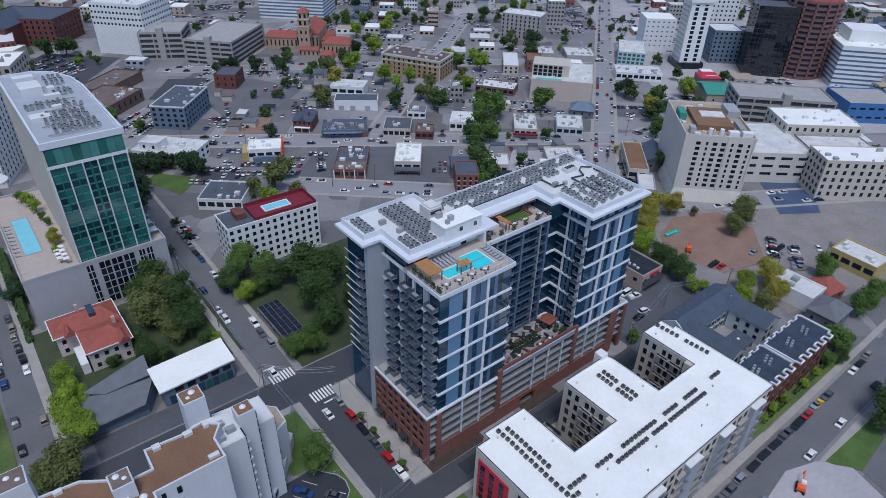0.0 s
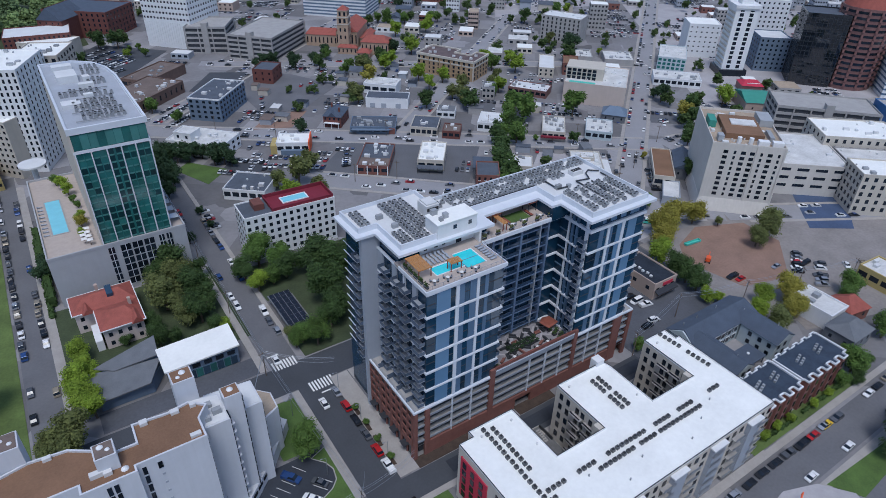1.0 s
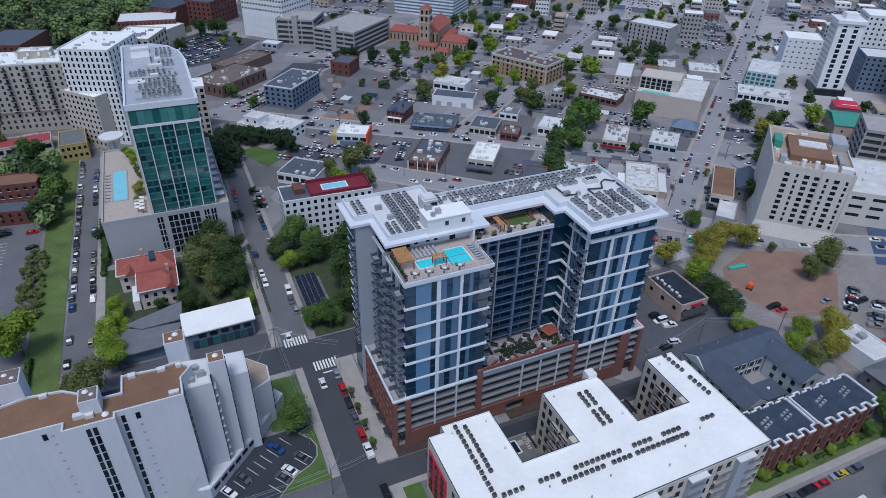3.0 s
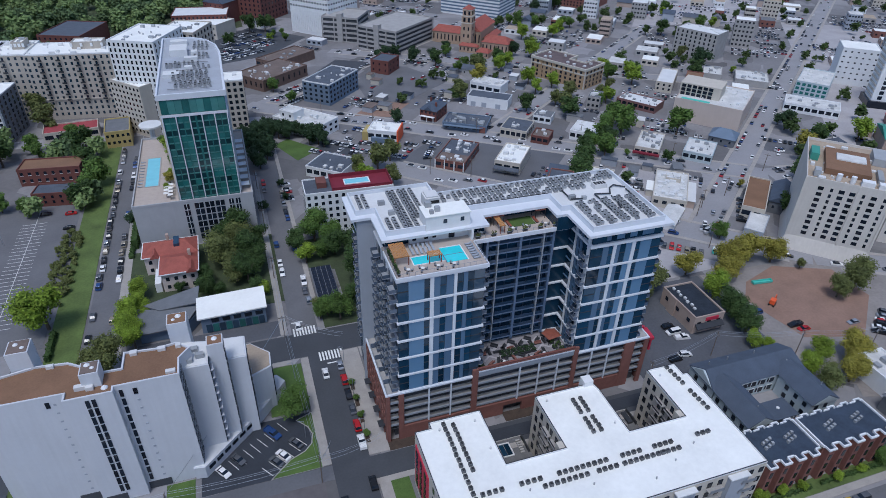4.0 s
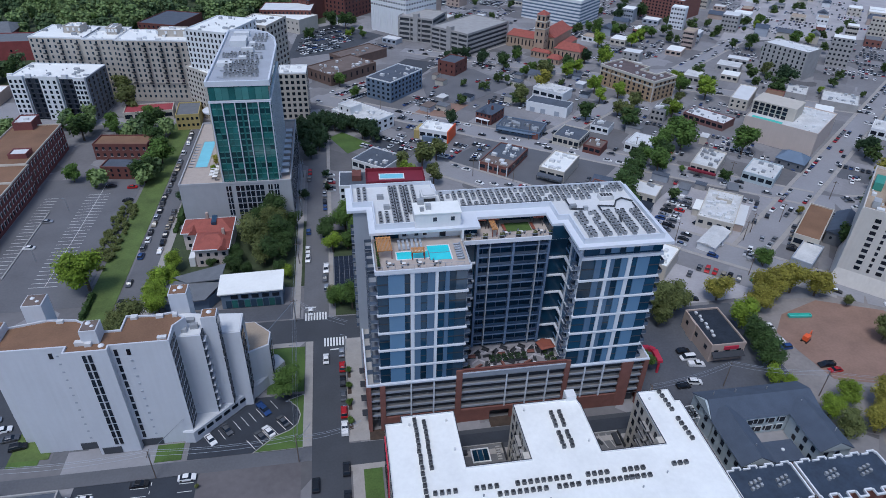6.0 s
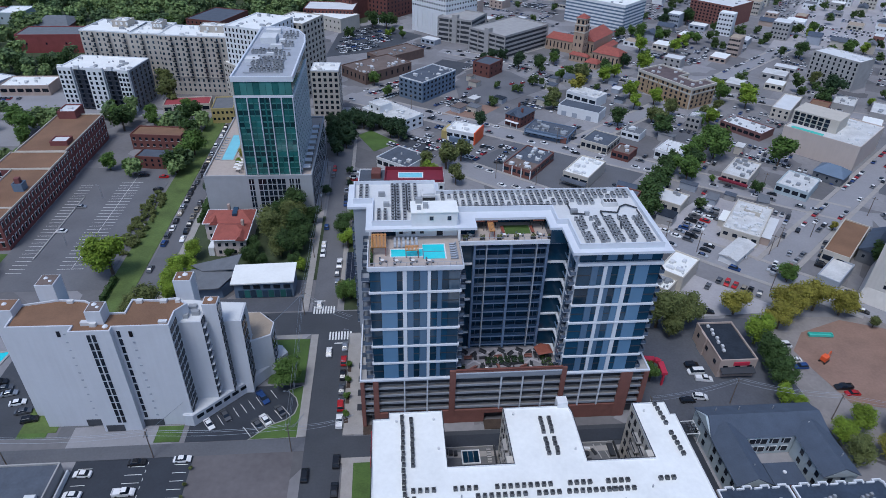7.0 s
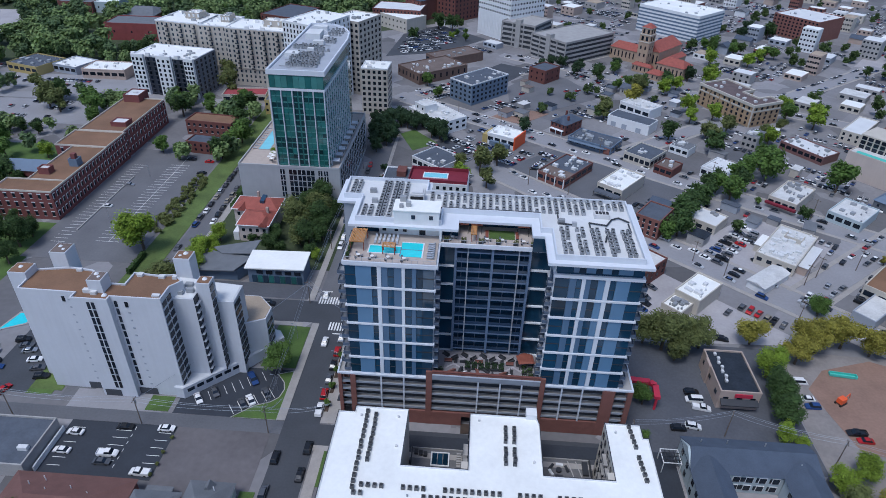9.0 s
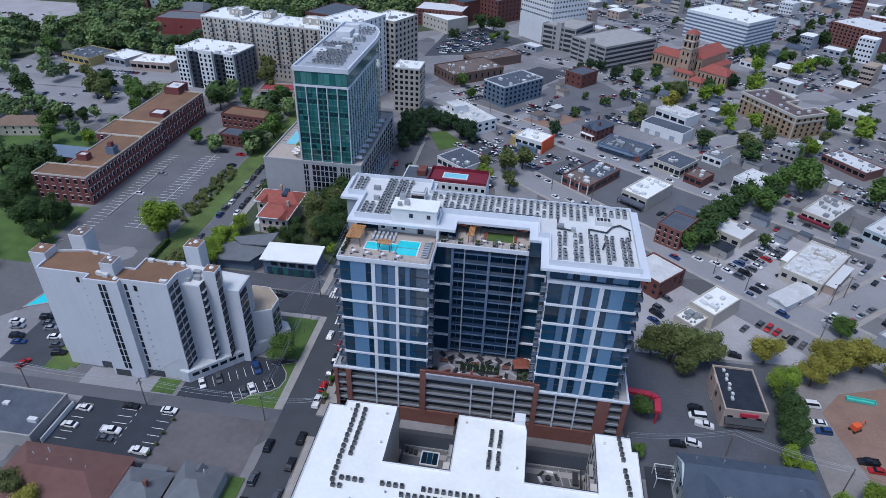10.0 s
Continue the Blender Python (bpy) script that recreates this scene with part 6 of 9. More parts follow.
town("shop", -207, 384, 28, 24, 5.5, -18, LEMON, ROOFD, "yellow walled shop with a dark flat roof", bays={"s": 5}, units=9)
town("shop", -180, 386, 21, 20, 5, -18, GREYP, ROOFW, "grey shop with a white flat roof", bays={"s": 4}, units=3)
town("shop", -151, 378, 30, 19, 6, 0, PINKT, ROOFW, "pinkish brick shop with a white flat roof", bays={"s": 6}, units=5)
town("brick_hall", -170, 475, 56, 25, 13, 2, mat("hall_brick", (0.24, 0.058, 0.055), 0.9, var=0.2, scale=0.3, fine=4.0), SHINGLEG, "large red-brick hall with a grey roof behind trees", floors=1, bays={"s": 4})
town("brick_hall", -270, 557, 32, 26, 9, 0, BRICKD, SHINGLEG, "brick hall with a blue-grey roof among trees", bays={"s": 5})
town("pale_hall", -243, 560, 20, 26, 9, 0, PALEB, ROOFW, "pale hall with a white roof among trees", bays={"s": 3})
gabled("brick_hall", -188, 512, 26, 30, 11, 5, 2, BRICKD, SHINGLEG, "brick hall with a pitched grey roof behind trees", hip=6)
gabled("house", -162, 256, 26, 13, 6, 3.4, 12, CREAM, mat("brown_tile", (0.20, 0.135, 0.10), 0.9, var=0.2, scale=0.3, fine=3.0), "pale house with a brown hipped roof", hip=6, floors=2, bays={"s": 6, "e": 3})
TAKEN.append((-162, 256, 15))
town("brick_block", 28, 560, 44, 30, 14, -6, BRICKD, ROOFG, "long red-brick block with flat roof", floors=4, bays={"s": 14})
town("brick_block", -66, 533, 32, 44, 12, -20, BRICKD, ROOFD, "dark red-brick block among trees", floors=3, bays={"s": 8})
town("gothic_hall", 70, 600, 54, 40, 20, G, BRICKD, SHINGLE, "dark red-brick gothic hall with steep slate roofs", floors=5, bays={"s": 12, "e": 8}, size=(1.4, 2.0))
gabled("gothic_wing", 48, 584, 20, 30, 18, 9, G, BRICKD, SHINGLE, "steep-gabled dark red-brick wing", bays={"s": 4}, floors=4, ridge="y")
town("pale_hall", 33, 542, 34, 24, 11, G, CREAM, ROOFW, "low pale hall with an overhanging white roof", floors=2, bays={"s": 7})

# mid-distance shops and offices on the slanting grid
SH = "low shop with a flat roof and parked cars"
b = town("shop", 176.3, 244.2, 13.4, 23.5, 5.6, -38, CREAM, ROOFW, "cream shop with a white flat roof and black awnings", floors=1, bays={"s": 3}, units=9)
for i in range(7):
    part("awning_frame", Solid().box(-6.4 + i * 2.0, -6.1 + i * 2.0, -15.2, -11.8, 2.7, 2.95), DARKM, b)
part("awning_roof", Solid().add([(-6.6, -11.7, 3.4), (6.6, -11.7, 3.4), (6.6, -15.2, 2.7), (-6.6, -15.2, 2.7), (-6.6, -11.7, 3.3), (6.6, -11.7, 3.3), (6.6, -15.2, 2.6), (-6.6, -15.2, 2.6)], [(0, 3, 2, 1), (4, 5, 6, 7), (0, 1, 5, 4), (1, 2, 6, 5), (2, 3, 7, 6), (3, 0, 4, 7)]), ROOFD, b)
for x in (-6.3, 0, 6.3):
    part("awning_post", Solid().box(x - 0.1, x + 0.1, -15.1, -14.9, 0, 2.7), DARKM, b)
b = town("shop", 150.4, 257.6, 16, 28, 4.3, -37, BRICK, ROOFD, "brick patio bar with a dark roof and open brown patio", bays={"s": 4, "e": 5}, units=9)
part("patio_floor", Solid().box(-7.4, 7.4, -13.4, -3.6, 4.42, 4.5), DULLB, b, "brown patio floor")
for x in (-7.6, -2.6, 2.6, 7.6):
    part("white_pier", Solid().box(x - 0.25, x + 0.25, -14.3, -13.9, 0, 4.9), WHITE, b)
town("shop", 195.5, 281, 15.5, 18, 5, G, CREAM, ROOFD, "pale shop with a dark flat roof", bays={"s": 5, "e": 4}, units=2)
town("shop", 205, 268, 10, 12, 4.0, G, BRICKD, DULLB, "small brick shop with a brown roof", bays={"s": 3}, units=2)
b = town("warehouse", 197.3, 328.4, 26.5, 12.5, 6.0, -36, WHITE, ROOFD, "white-walled warehouse with a dark flat roof", category="warehouse", para=0.4)
for x in (-9, -2, 7):
    panel("loading_door", x - 1.6, x + 1.6, -6.33, -6.2, 0.1, 3.0, GREYP, b)
TAKEN.append((173, 322, 13))
town("shop", 207, 353, 22, 14, 6, -45, WHITE, ROOFS, "white shop with a white flat roof", bays={"s": 4}, units=5)
b = town("shop", 171, 298.5, 26, 16, 3.8, -32, BLUEB, ROOFD, "low blue-grey glazed shop with a dark roof full of plant", bays={"s": 6, "e": 3}, units=16)
part("canopy", Solid().prism([(-12, -10.4), (8, -10.4), (12, -8.1), (-12, -8.1)], 3.0, 3.4), BLUEB, b)
part("sign_board", Solid().box(9, 12.4, -8.6, -8.1, 0.4, 3.6), BRICK, b)
TAKEN.append((156.7, 318.5, 10))
b = gabled("brick_house", 156.7, 318.5, 10.5, 16.5, 6.6, 2.8, -42, BRICKD, SHINGLE, "two-storey red-brick house with a dark hipped roof", hip=5, floors=2, bays={"s": 4, "e": 4, "w": 4}, ridge="y")
part("porch_roof", Solid().box(-4.5, 4.5, -10.4, -8.2, 2.9, 3.1), WHITE, b)
for x in (-4.2, 0, 4.2):
    part("porch_post", Solid().box(x - 0.15, x + 0.15, -10.2, -9.9, 0, 2.9), WHITE, b)
for x, y in ((-3.4, 4), (3.0, -3)):
    part("chimney", Solid().box(x - 0.5, x + 0.5, y - 0.5, y + 0.5, 6.5, 10.2), BRICKD, b)
part("front_gable", Solid().add([(-2.6, -8.7, 6.5), (2.6, -8.7, 6.5), (0, -8.7, 9.0), (-2.6, -4, 6.5), (2.6, -4, 6.5), (0, -4, 9.0)], [(0, 1, 2), (5, 4, 3), (0, 2, 5, 3), (1, 4, 5, 2)]), SHINGLE, b)
b = town("diner", 236.6, 192, 15.5, 31, 4.8, -38, CREAM, ROOFS, "pale diner with a bright white flat roof", bays={"s": 4, "e": 7}, size=(2.0, 1.6), units=20)
part("annex", Solid().box(7.8, 11.4, -11, 9, 0, 3.6), PINKT, b)
part("annex_roof", Solid().box(7.8, 11.7, -11.3, 9.3, 3.6, 3.8), ROOFG, b)
part("entrance", Solid().box(-11, -7.8, -6, 4, 0, 3.4), CREAM, b)
part("entrance_roof", Solid().box(-11.3, -7.8, -6.3, 4.3, 3.4, 3.6), ROOFW, b)
part("roof_screen", Solid().box(-3, 4, 4, 4.3, 4.9, 6.8).box(-3, -2.7, 4.3, 9, 4.9, 6.8).box(3.7, 4, 4.3, 9, 4.9, 6.8), CREAM, b)
gabled("house", 305, 238, 14, 13, 4.6, 3.6, -50, SHINGLEG, BLUEB, "house with a blue-grey hipped roof beside the cream block", hip=4.5, bays={"s": 3})
gabled("canopy", 221.5, 170, 7, 18, 3.4, 0.8, -50, WHITE, ROOFS, "white ridged canopy beside the diner", ridge="y", category="canopy")
town("shop", 269.6, 171.8, 10, 34, 6, -46, CREAM, ROOFB, "long cream shop with a brown roof", floors=1, bays={"s": 2, "w": 7})
gabled("house", 281.5, 168.5, 9, 22, 6, 3, -48, SHINGLEG, SHINGLE, "dark grey gabled house", ridge="y", bays={"s": 2})
town("shop", 253, 152, 8, 18, 4, -50, GREYP, ROOFS, "small store with a white roof", bays={"w": 4})
b = town("shop", 257.4, 240.6, 13, 24, 5, -42, CREAM, ROOFS, "white-roofed shop with a red front", bays={"s": 4}, units=9)
part("red_front", Solid().box(-7.0, 7.0, -13.9, -12.1, 2.2, 3.1), CRIMSON, b, "dark red shop awning")
town("shop", 279.7, 226.2, 15, 20, 4.6, -46, PALEB, ROOFS, "pale drive-through bank with a white roof", bays={"s": 4}, units=4)
town("shop", 232.1, 266.1, 15, 17, 5, -44, WHITE, ROOFG, "white shop with a grey roof", bays={"s": 4, "w": 3}, units=3)
town("diner", 290.6, 300.6, 26, 15, 4.2, -56, REDG, ROOFG, "long red-fronted diner with a grey roof", bays={"s": 7}, units=6)
town("shop", 332.2, 331.5, 11, 33, 6.5, -42, CREAM, ROOFG, "three-storey pale shop row", floors=2, bays={"s": 3, "w": 8})
town("shop", 347, 322, 11, 20, 8, -42, BRICK, ROOFB, "small brick block with a brown roof", floors=2, bays={"s": 3, "w": 5})
town("shop", 378, 340.5, 13, 21, 4, G, CONC, ROOFS, SH, units=5)
town("shop", 397, 321.8, 22, 24, 4, G, CONC, ROOFS, SH, units=8)
b = town("cream_block", 326, 275, 39, 42, 13, -50, mat("warm_cream_stucco", (0.52, 0.44, 0.39), 0.85, var=0.06, scale=0.2, streak=0.1), ROOFS, "cream windowless block with turquoise edge and roof deck", floors=1, units=8)
part("turquoise_edge", Solid().box(-16.5, 0, -19.6, -16.8, 13.1, 13.5), TURQ, b, "turquoise painted roof edge")
for i in range(6):
    for j in range(3):
        panel("opening", -19 + i * 3.2, -16.6 + i * 3.2, -11.5, -11.2, 13.2 + j * 2.4, 15.0 + j * 2.4, GLASSD, b)
part("upper_storey", Solid().box(-20, 4, -11.2, 6, 13, 20.5), CREAM, b)
HT = thing("hotel", 269.6, 362.3, 0, -62, "tan brick hotel with a pale cornice and a dark notched roof", "hotel", plan=False)
TAKEN.append((269.6, 362.3, 26))
hp = [(-22.5, -11.5), (22.5, -11.5), (22.5, 11.5), (13.5, 11.5), (13.5, 2.0), (0.5, 2.0), (0.5, 11.5), (-22.5, 11.5)]
part("wall", Solid().prism(hp, 0, 13.2), TANB, HT, "tan brick walls")
part("roof", Solid().prism(inset(hp, 0.5), 13.2, 13.35), mat("reddish_gravel_roof", (0.115, 0.085, 0.085), 0.95, var=0.3, scale=0.2, fine=1.5), HT, "dark reddish gravel roof")
hc = inset(hp, -0.5)
part("cornice", Solid().ring(hc, inset(hc, 0.9), 12.6, 14.2), CREAM, HT, "pale cornice")
part("belt", Solid().ring(inset(hp, -0.25), inset(hp, 0.1), 9.4, 10.4), CREAM, HT)
for j in range(4):
    for i in range(11):
        x = -21.0 + i * 4.0
        panel("window", x - 0.75, x + 0.75, -11.62, -11.4, 1.2 + j * 2.9 + (0.5 if j == 3 else 0), 2.9 + j * 2.9 + (0.5 if j == 3 else 0), GLASSD, HT)
    for i in range(5):
        y = -9.2 + i * 4.6
        panel("window", 22.4, 22.62, y - 0.75, y + 0.75, 1.2 + j * 2.9 + (0.5 if j == 3 else 0), 2.9 + j * 2.9 + (0.5 if j == 3 else 0), GLASSD, HT)
for i in range(6):
    panel("pilaster", -22.6 + i * 8.9, -21.8 + i * 8.9, -11.9, -11.4, 0, 12.6, CREAM if i in (0, 5) else TANB, HT)
for x, y in ((-18, 4), (-12, -4), (-6, 6), (4, -6), (10, -7), (17, 3), (17, -5), (-15, -6)):
    part("roof_unit", Solid().box(x - 0.9, x + 0.9, y - 0.7, y + 0.7, 13.3, 14.5), UNITW, HT)
town("office", 402, 389, 34, 20, 20, -62, CONC, ROOFG, "grey concrete office with tall ribs", floors=6, bays={"s": 9, "w": 5}, size=(1.2, 2.0), units=5)
town("store", 427, 295, 20, 36, 9.5, -52, PALEB, ROOFS, "white store with teal glass", floors=3, bays={"s": 6, "w": 8}, size=(2.2, 1.8), glass=TEAL, units=5)
town("shop", 394.6, 264, 32, 18, 5, -46, WHITE, ROOFS, "long white shop with flat roof", bays={"s": 8}, units=8)
town("blue_office", 104, 371, 19.5, 35, 13, -42, BLUEB, ROOFD, "slate-blue office block with a white-edged dark roof", floors=4, bays={"s": 5, "e": 9, "w": 8}, size=(1.7, 1.5), cope=WHITE, units=5)
town("white_office", 80, 319, 32, 19, 7, -48, WHITE, ROOFS, "stepped white office with a white roof", floors=2, bays={"s": 8, "e": 4}, size=(2.0, 1.4), units=8)
town("white_office", 73, 322, 10, 9, 11, -48, WHITE, ROOFS, "small white stair block", floors=3, bays={"s": 2})
town("brick_office", 70, 411, 27, 42, 7, -50, DULLW, DULLB, "low brown-brick office with a gravel roof", floors=1, bays={"s": 6, "e": 8}, size=(1.2, 3.0), units=12)
town("brick_office", 84, 447, 20, 40, 6, -50, DULLW, DULLB, "low brown-brick office wing", bays={"s": 4}, units=4)
b = town("corner_shop", 120.6, 295, 17, 13, 6, -28, WHITE, ROOFW, "white corner shop with yellow and orange-red end walls", bays={"s": 4}, units=3)
part("yellow_wing", Solid().box(-11.5, -8.2, -6.6, 4, 0, 5.2), LEMON, b, "small yellow side wing")
part("blue_front", Solid().box(-6, 6, -8.6, -6.4, 0.1, 3.0), BLUEB, b, "blue shop front with canopy")
part("orange_wall", Solid().box(8.2, 8.9, -7, 7, 0, 7.2), ORANGE, b, "bright orange end wall")
town("pavilion", 84.7, 260, 20, 18, 5, -40, WHITE, ROOFD, "low pavilion with a white-edged dark roof", bays={"s": 5}, cope=WHITE, units=3)
town("brick_house", 150, 412, 14, 18, 9, G, BRICKD, ROOFD, "red-brick house with a steep roof", floors=2, bays={"s": 3, "e": 3}, size=(1.0, 1.5))
town("brick_row", 184, 207, 11, 15.5, 9, -35, BRICK, ROOFD, "three-storey brick row house with white bays", floors=3, bays={"s": 4, "w": 3}, size=(1.1, 1.6), sill=WHITE)
gabled("house", 190, 219, 9, 12, 6.5, 3, -35, SHINGLEG, SHINGLE, "dark gabled house beside the trees", bays={"s": 3})
town("clinic", 190, 156, 10, 17, 6.0, -44, CREAM, ROOFW, "cream clinic with a bright white flat roof", units=5)
town("clinic", 180.5, 147.5, 8, 9, 4, -44, CREAM, ROOFW, "low cream clinic wing with roof plant", units=6)
town("brick_shop", 171, 172, 15, 16, 7, -44, BRICKD, ROOFS, "red-brick shop with a white roof", floors=2, bays={"s": 4, "e": 4})
town("shop", 268, 58.5, 13, 18, 6, -4, LEMON, ROOFS, "cream-yellow shop with a white barrel roof", bays={"w": 4}, units=4)
town("shop", 226, 63.5, 11, 15, 6, 0, WHITE, ROOFS, "white-roofed shed beside trees", units=2)
gabled("house", 221, 50, 12.5, 10, 6, 3, 0, SHINGLEG, SHINGLEG, "grey hipped-roof house with dormer windows", hip=4, bays={"s": 3, "w": 2})
gabled("house", 236, 58, 10, 10, 5, 3.5, -10, BRICK, TERRA, "brick house with an orange-red hipped roof", hip=4, bays={"s": 2})

# eastern hotel, garages, apartments and towers
h = town("hotel_tower", 282.4, 143.7, 31, 45, 32.0, -45, CREAMW, TANG, "pale cream concrete hotel tower with small dark windows", floors=1, para=1.2, units=16)
for k, f in enumerate((0.20, 0.325, 0.44, 0.56, 0.685, 0.80, 0.92)):
    hw = 0.5 if k in (1, 4, 6) else 1.0
    for j in range(9):
        panel("window", -15.5 + 31 * f - hw, -15.5 + 31 * f + hw, -22.58, -22.4, 7.6 + j * 2.6, 9.1 + j * 2.6, GLASSD, h)
for f in (0.0, 0.62, 1.0):
    panel("pilaster", -15.7 + 30.6 * f, -15.0 + 30.6 * f, -22.9, -22.4, 6, 33, CREAMW, h)
for q in ((9, 15, 4, 16, 32.2, 35.4), (10, 12, -14, -4, 32.2, 34), (-13, -10.6, -19, -15, 32.2, 35)):
    part("cooling_plant", Solid().box(*q), UNITM, h)
for x in (-4, 1):
    part("roof_tank", Solid().rod((x, -18.6, 32.2), (x, -18.6, 35), 1.0, 10), WHITE, h)
for x in (4, 10):
    part("roof_box", Solid().box(x, x + 4.6, -20, -17, 32.2, 34.2), WHITE, h)
part("roof_house", Solid().box(-9, 7.5, -14, 10, 32.1, 34.6), ROOFB, h)
part("skylight", Solid().box(-5, 6, -3, 4, 34.6, 35.1), ROOFS, h)
part("green_box", Solid().box(-14.6, -11.4, -2, 7, 32.2, 35.4), GREENR, h)
part("flared_base", Solid().prism([(-17, -24.5), (17, -24.5), (17, 22.4), (-17, 22.4)], 0, 6, [(-15.6, -22.6), (15.6, -22.6), (15.6, 22.4), (-15.6, 22.4)]), CREAMW, h)
h = town("hotel_deck", 324.5, 133.7, 34, 40, 15.5, G, CREAMW, ROOFS, "white windowed parking wing of the hotel", floors=3, bays={"s": 4}, size=(5.5, 1.4), base=3.0, units=3)
garage(391, 160, 54, 27, 19, -47, 5, CONC, "grey concrete parking garage with open decks")
for lx, ly, w, d, hh, wall in ((0, -26, 40, 18, 20, CREAM), (0, 22, 40, 26, 20, CREAM), (2, -4, 34, 24, 15, CONC)):
    cx, cy = 349.5 + 0.766 * lx + 0.643 * ly, 110.7 - 0.643 * lx + 0.766 * ly
    town("apartment_block", cx, cy, w, d, hh, G, wall, ROOFW if hh > 16 else ROOFS, "cream apartment block with arched bays and white roof", floors=5, bays={"s": 10, "w": 5} if hh > 16 else {"w": 5}, size=(1.5, 2.0), base=1.5, units=6, group="cream apartment blocks")
b = town("white_tower", 450, 261, 16, 16, 47, -36, WHITE, ROOFW, "slender white office tower with dark window columns", units=4)
for x in (-3.6, 3.2):
    part("window_column", Solid().box(x - 1.3, x + 1.3, -8.2, -7.9, 3, 46), GLASSD, b)
    for j in range(13):
        panel("floor_band", x - 1.4, x + 1.4, -8.35, -8.1, 4.6 + j * 3.3, 5.5 + j * 3.3, WHITE, b)
for j in range(13):
    panel("balcony_band", -8.5, -7.9, -7, 7, 3.6 + j * 3.3, 4.8 + j * 3.3, CREAM, b)
part("crown", Solid().box(-9, 9, -9, 9, 47.4, 49.4).box(-4, 4, -4, 4, 49.4, 53), WHITE, b)
part("lobby", Solid().box(-10, 10, -10, 10, 0, 4.5), GLASSD, b)
g = town("dark_tower", 484.6, 220.7, 27, 26, 48, -51, MIRR, ROOFD, "black mirror-glass office tower", para=1.0)
grid = Solid()
for j in range(15):
    grid.box(-13.6, 13.6, -13.08, -12.9, 1.2 + j * 3.2, 1.4 + j * 3.2).box(-13.58, -13.4, -13.0, 13.0, 1.2 + j * 3.2, 1.4 + j * 3.2)
for i in range(11):
    grid.box(-13.5 + i * 2.7 - 0.1, -13.5 + i * 2.7 + 0.1, -13.1, -12.9, 0, 47.8).box(-13.6, -13.4, -13 + i * 2.6 - 0.1, -13 + i * 2.6 + 0.1, 0, 47.8)
tagged(part("curtain_wall_grid", grid, DARKM, g), kind="stuff")
rt = thing("granite_tower", 503, 202, 0, -50, "round-ended red granite office tower with ribbon windows", "tower", plan=False)
TAKEN.append((503, 202, 20))
part("wall", Solid().rod((0, 0, 0), (0, 0, 54), 17, 28), REDG, rt)
ribs = Solid()
for j in range(14):
    part("ribbon_window", Solid().rod((0, 0, 2.5 + j * 3.7), (0, 0, 4.1 + j * 3.7), 17.2, 28), GLASSD, rt)
    for i in range(14):
        a = 6.2832 * i / 14
        ribs.box(17.4 * math.cos(a) - 0.7, 17.4 * math.cos(a) + 0.7, 17.4 * math.sin(a) - 0.7, 17.4 * math.sin(a) + 0.7, 2.2 + j * 3.7, 4.6 + j * 3.7)
tagged(part("ribs", ribs, REDG, rt), kind="stuff")
part("crown", Solid().rod((0, 0, 54), (0, 0, 60), 16.5, 28, 14), TERRA, rt, "red tiled crown")
town("blue_office", 487, 256, 22, 24, 24, G, BLUEB, ROOFG, "slate-blue office block with flat roof", floors=7, bays={"s": 6, "w": 5})
town("white_office", 470, 305, 24, 22, 25, G, WHITE, ROOFW, "plain white concrete office block", floors=6, bays={"s": 6}, size=(1.2, 0.9), base=3)
town("white_office", 530, 290, 26, 24, 40, G, WHITE, ROOFW, "white gridded office tower", floors=11, bays={"s": 7, "w": 6})
o = town("white_office", 520, 172, 32, 40, 28, -50, WHITE, ROOFW, "white stepped office with ribbon windows", units=6)
for j in range(8):
    part("ribbon_window", Solid().box(-16.1, 16.1, -20.1, 20.1, 2.2 + j * 3.2, 3.4 + j * 3.2), GREYB, o)
part("upper_block", Solid().box(-8, 16, -4, 20, 28, 36), WHITE, o)
town("blue_hall", 452, 134, 34, 30, 12, G, BLUEV, CONC, "bright blue panelled hall", floors=2, bays={"s": 6}, size=(3.5, 1.2))
gabled("sports_hall", 398, 205, 18, 26, 8, 3, G, PINKT, GREENR, "tan hall with a green-edged gable", bays={"s": 2}, category="hall")
gabled("diner", 428, 228, 14, 14, 5, 2.5, G, REDG, REDP, "small red diner with hipped roof", hip=4, category="diner")

# far landmarks
garage(176, 478, 36, 56, 17, -48, 5, CONC, "grey concrete parking garage with planted parapet")
garage(141, 506, 30, 32, 19, -30, 5, CONC, "grey concrete parking garage with decks")
o = town("office_tower", 128, 534, 40, 40, 36, -48, WHITE, ROOFG, "white office tower with ribbed lower walls", floors=4, bays={"s": 14, "e": 12, "w": 10}, size=(1.4, 1.5), base=20, units=4)
for i in range(20):
    panel("rib", -19.6 + i * 2, -19.0 + i * 2, -20.3, -19.8, 2.5, 19, WHITE, o)
    panel("rib", 19.8, 20.3, -19.6 + i * 2, -19.0 + i * 2, 2.5, 19, WHITE, o)
o = town("white_office", 281.6, 566, 60, 42, 22, -45, WHITE, ROOFW, "wide white office with ribbon windows", floors=1, units=6)
for j in range(7):
    part("ribbon_window", Solid().box(-30.1, 30.1, -21.15, 21.1, 1.6 + j * 2.9, 2.9 + j * 2.9), BLUEB, o)
town("brick_office", 398.8, 575, 42, 42, 18, -52, BRICK, ROOFG, "red-brick office block with rows of windows", floors=6, bays={"s": 12, "w": 12}, size=(1.6, 1.5), units=4)
ch = thing("church", 227, 449, 0, -40, "tan stone church with red tiled roofs and a square tower", "church", plan=False)
TAKEN.extend([(227, 449, 9), (236, 470, 22), (258, 462, 18), (214, 466, 14)])
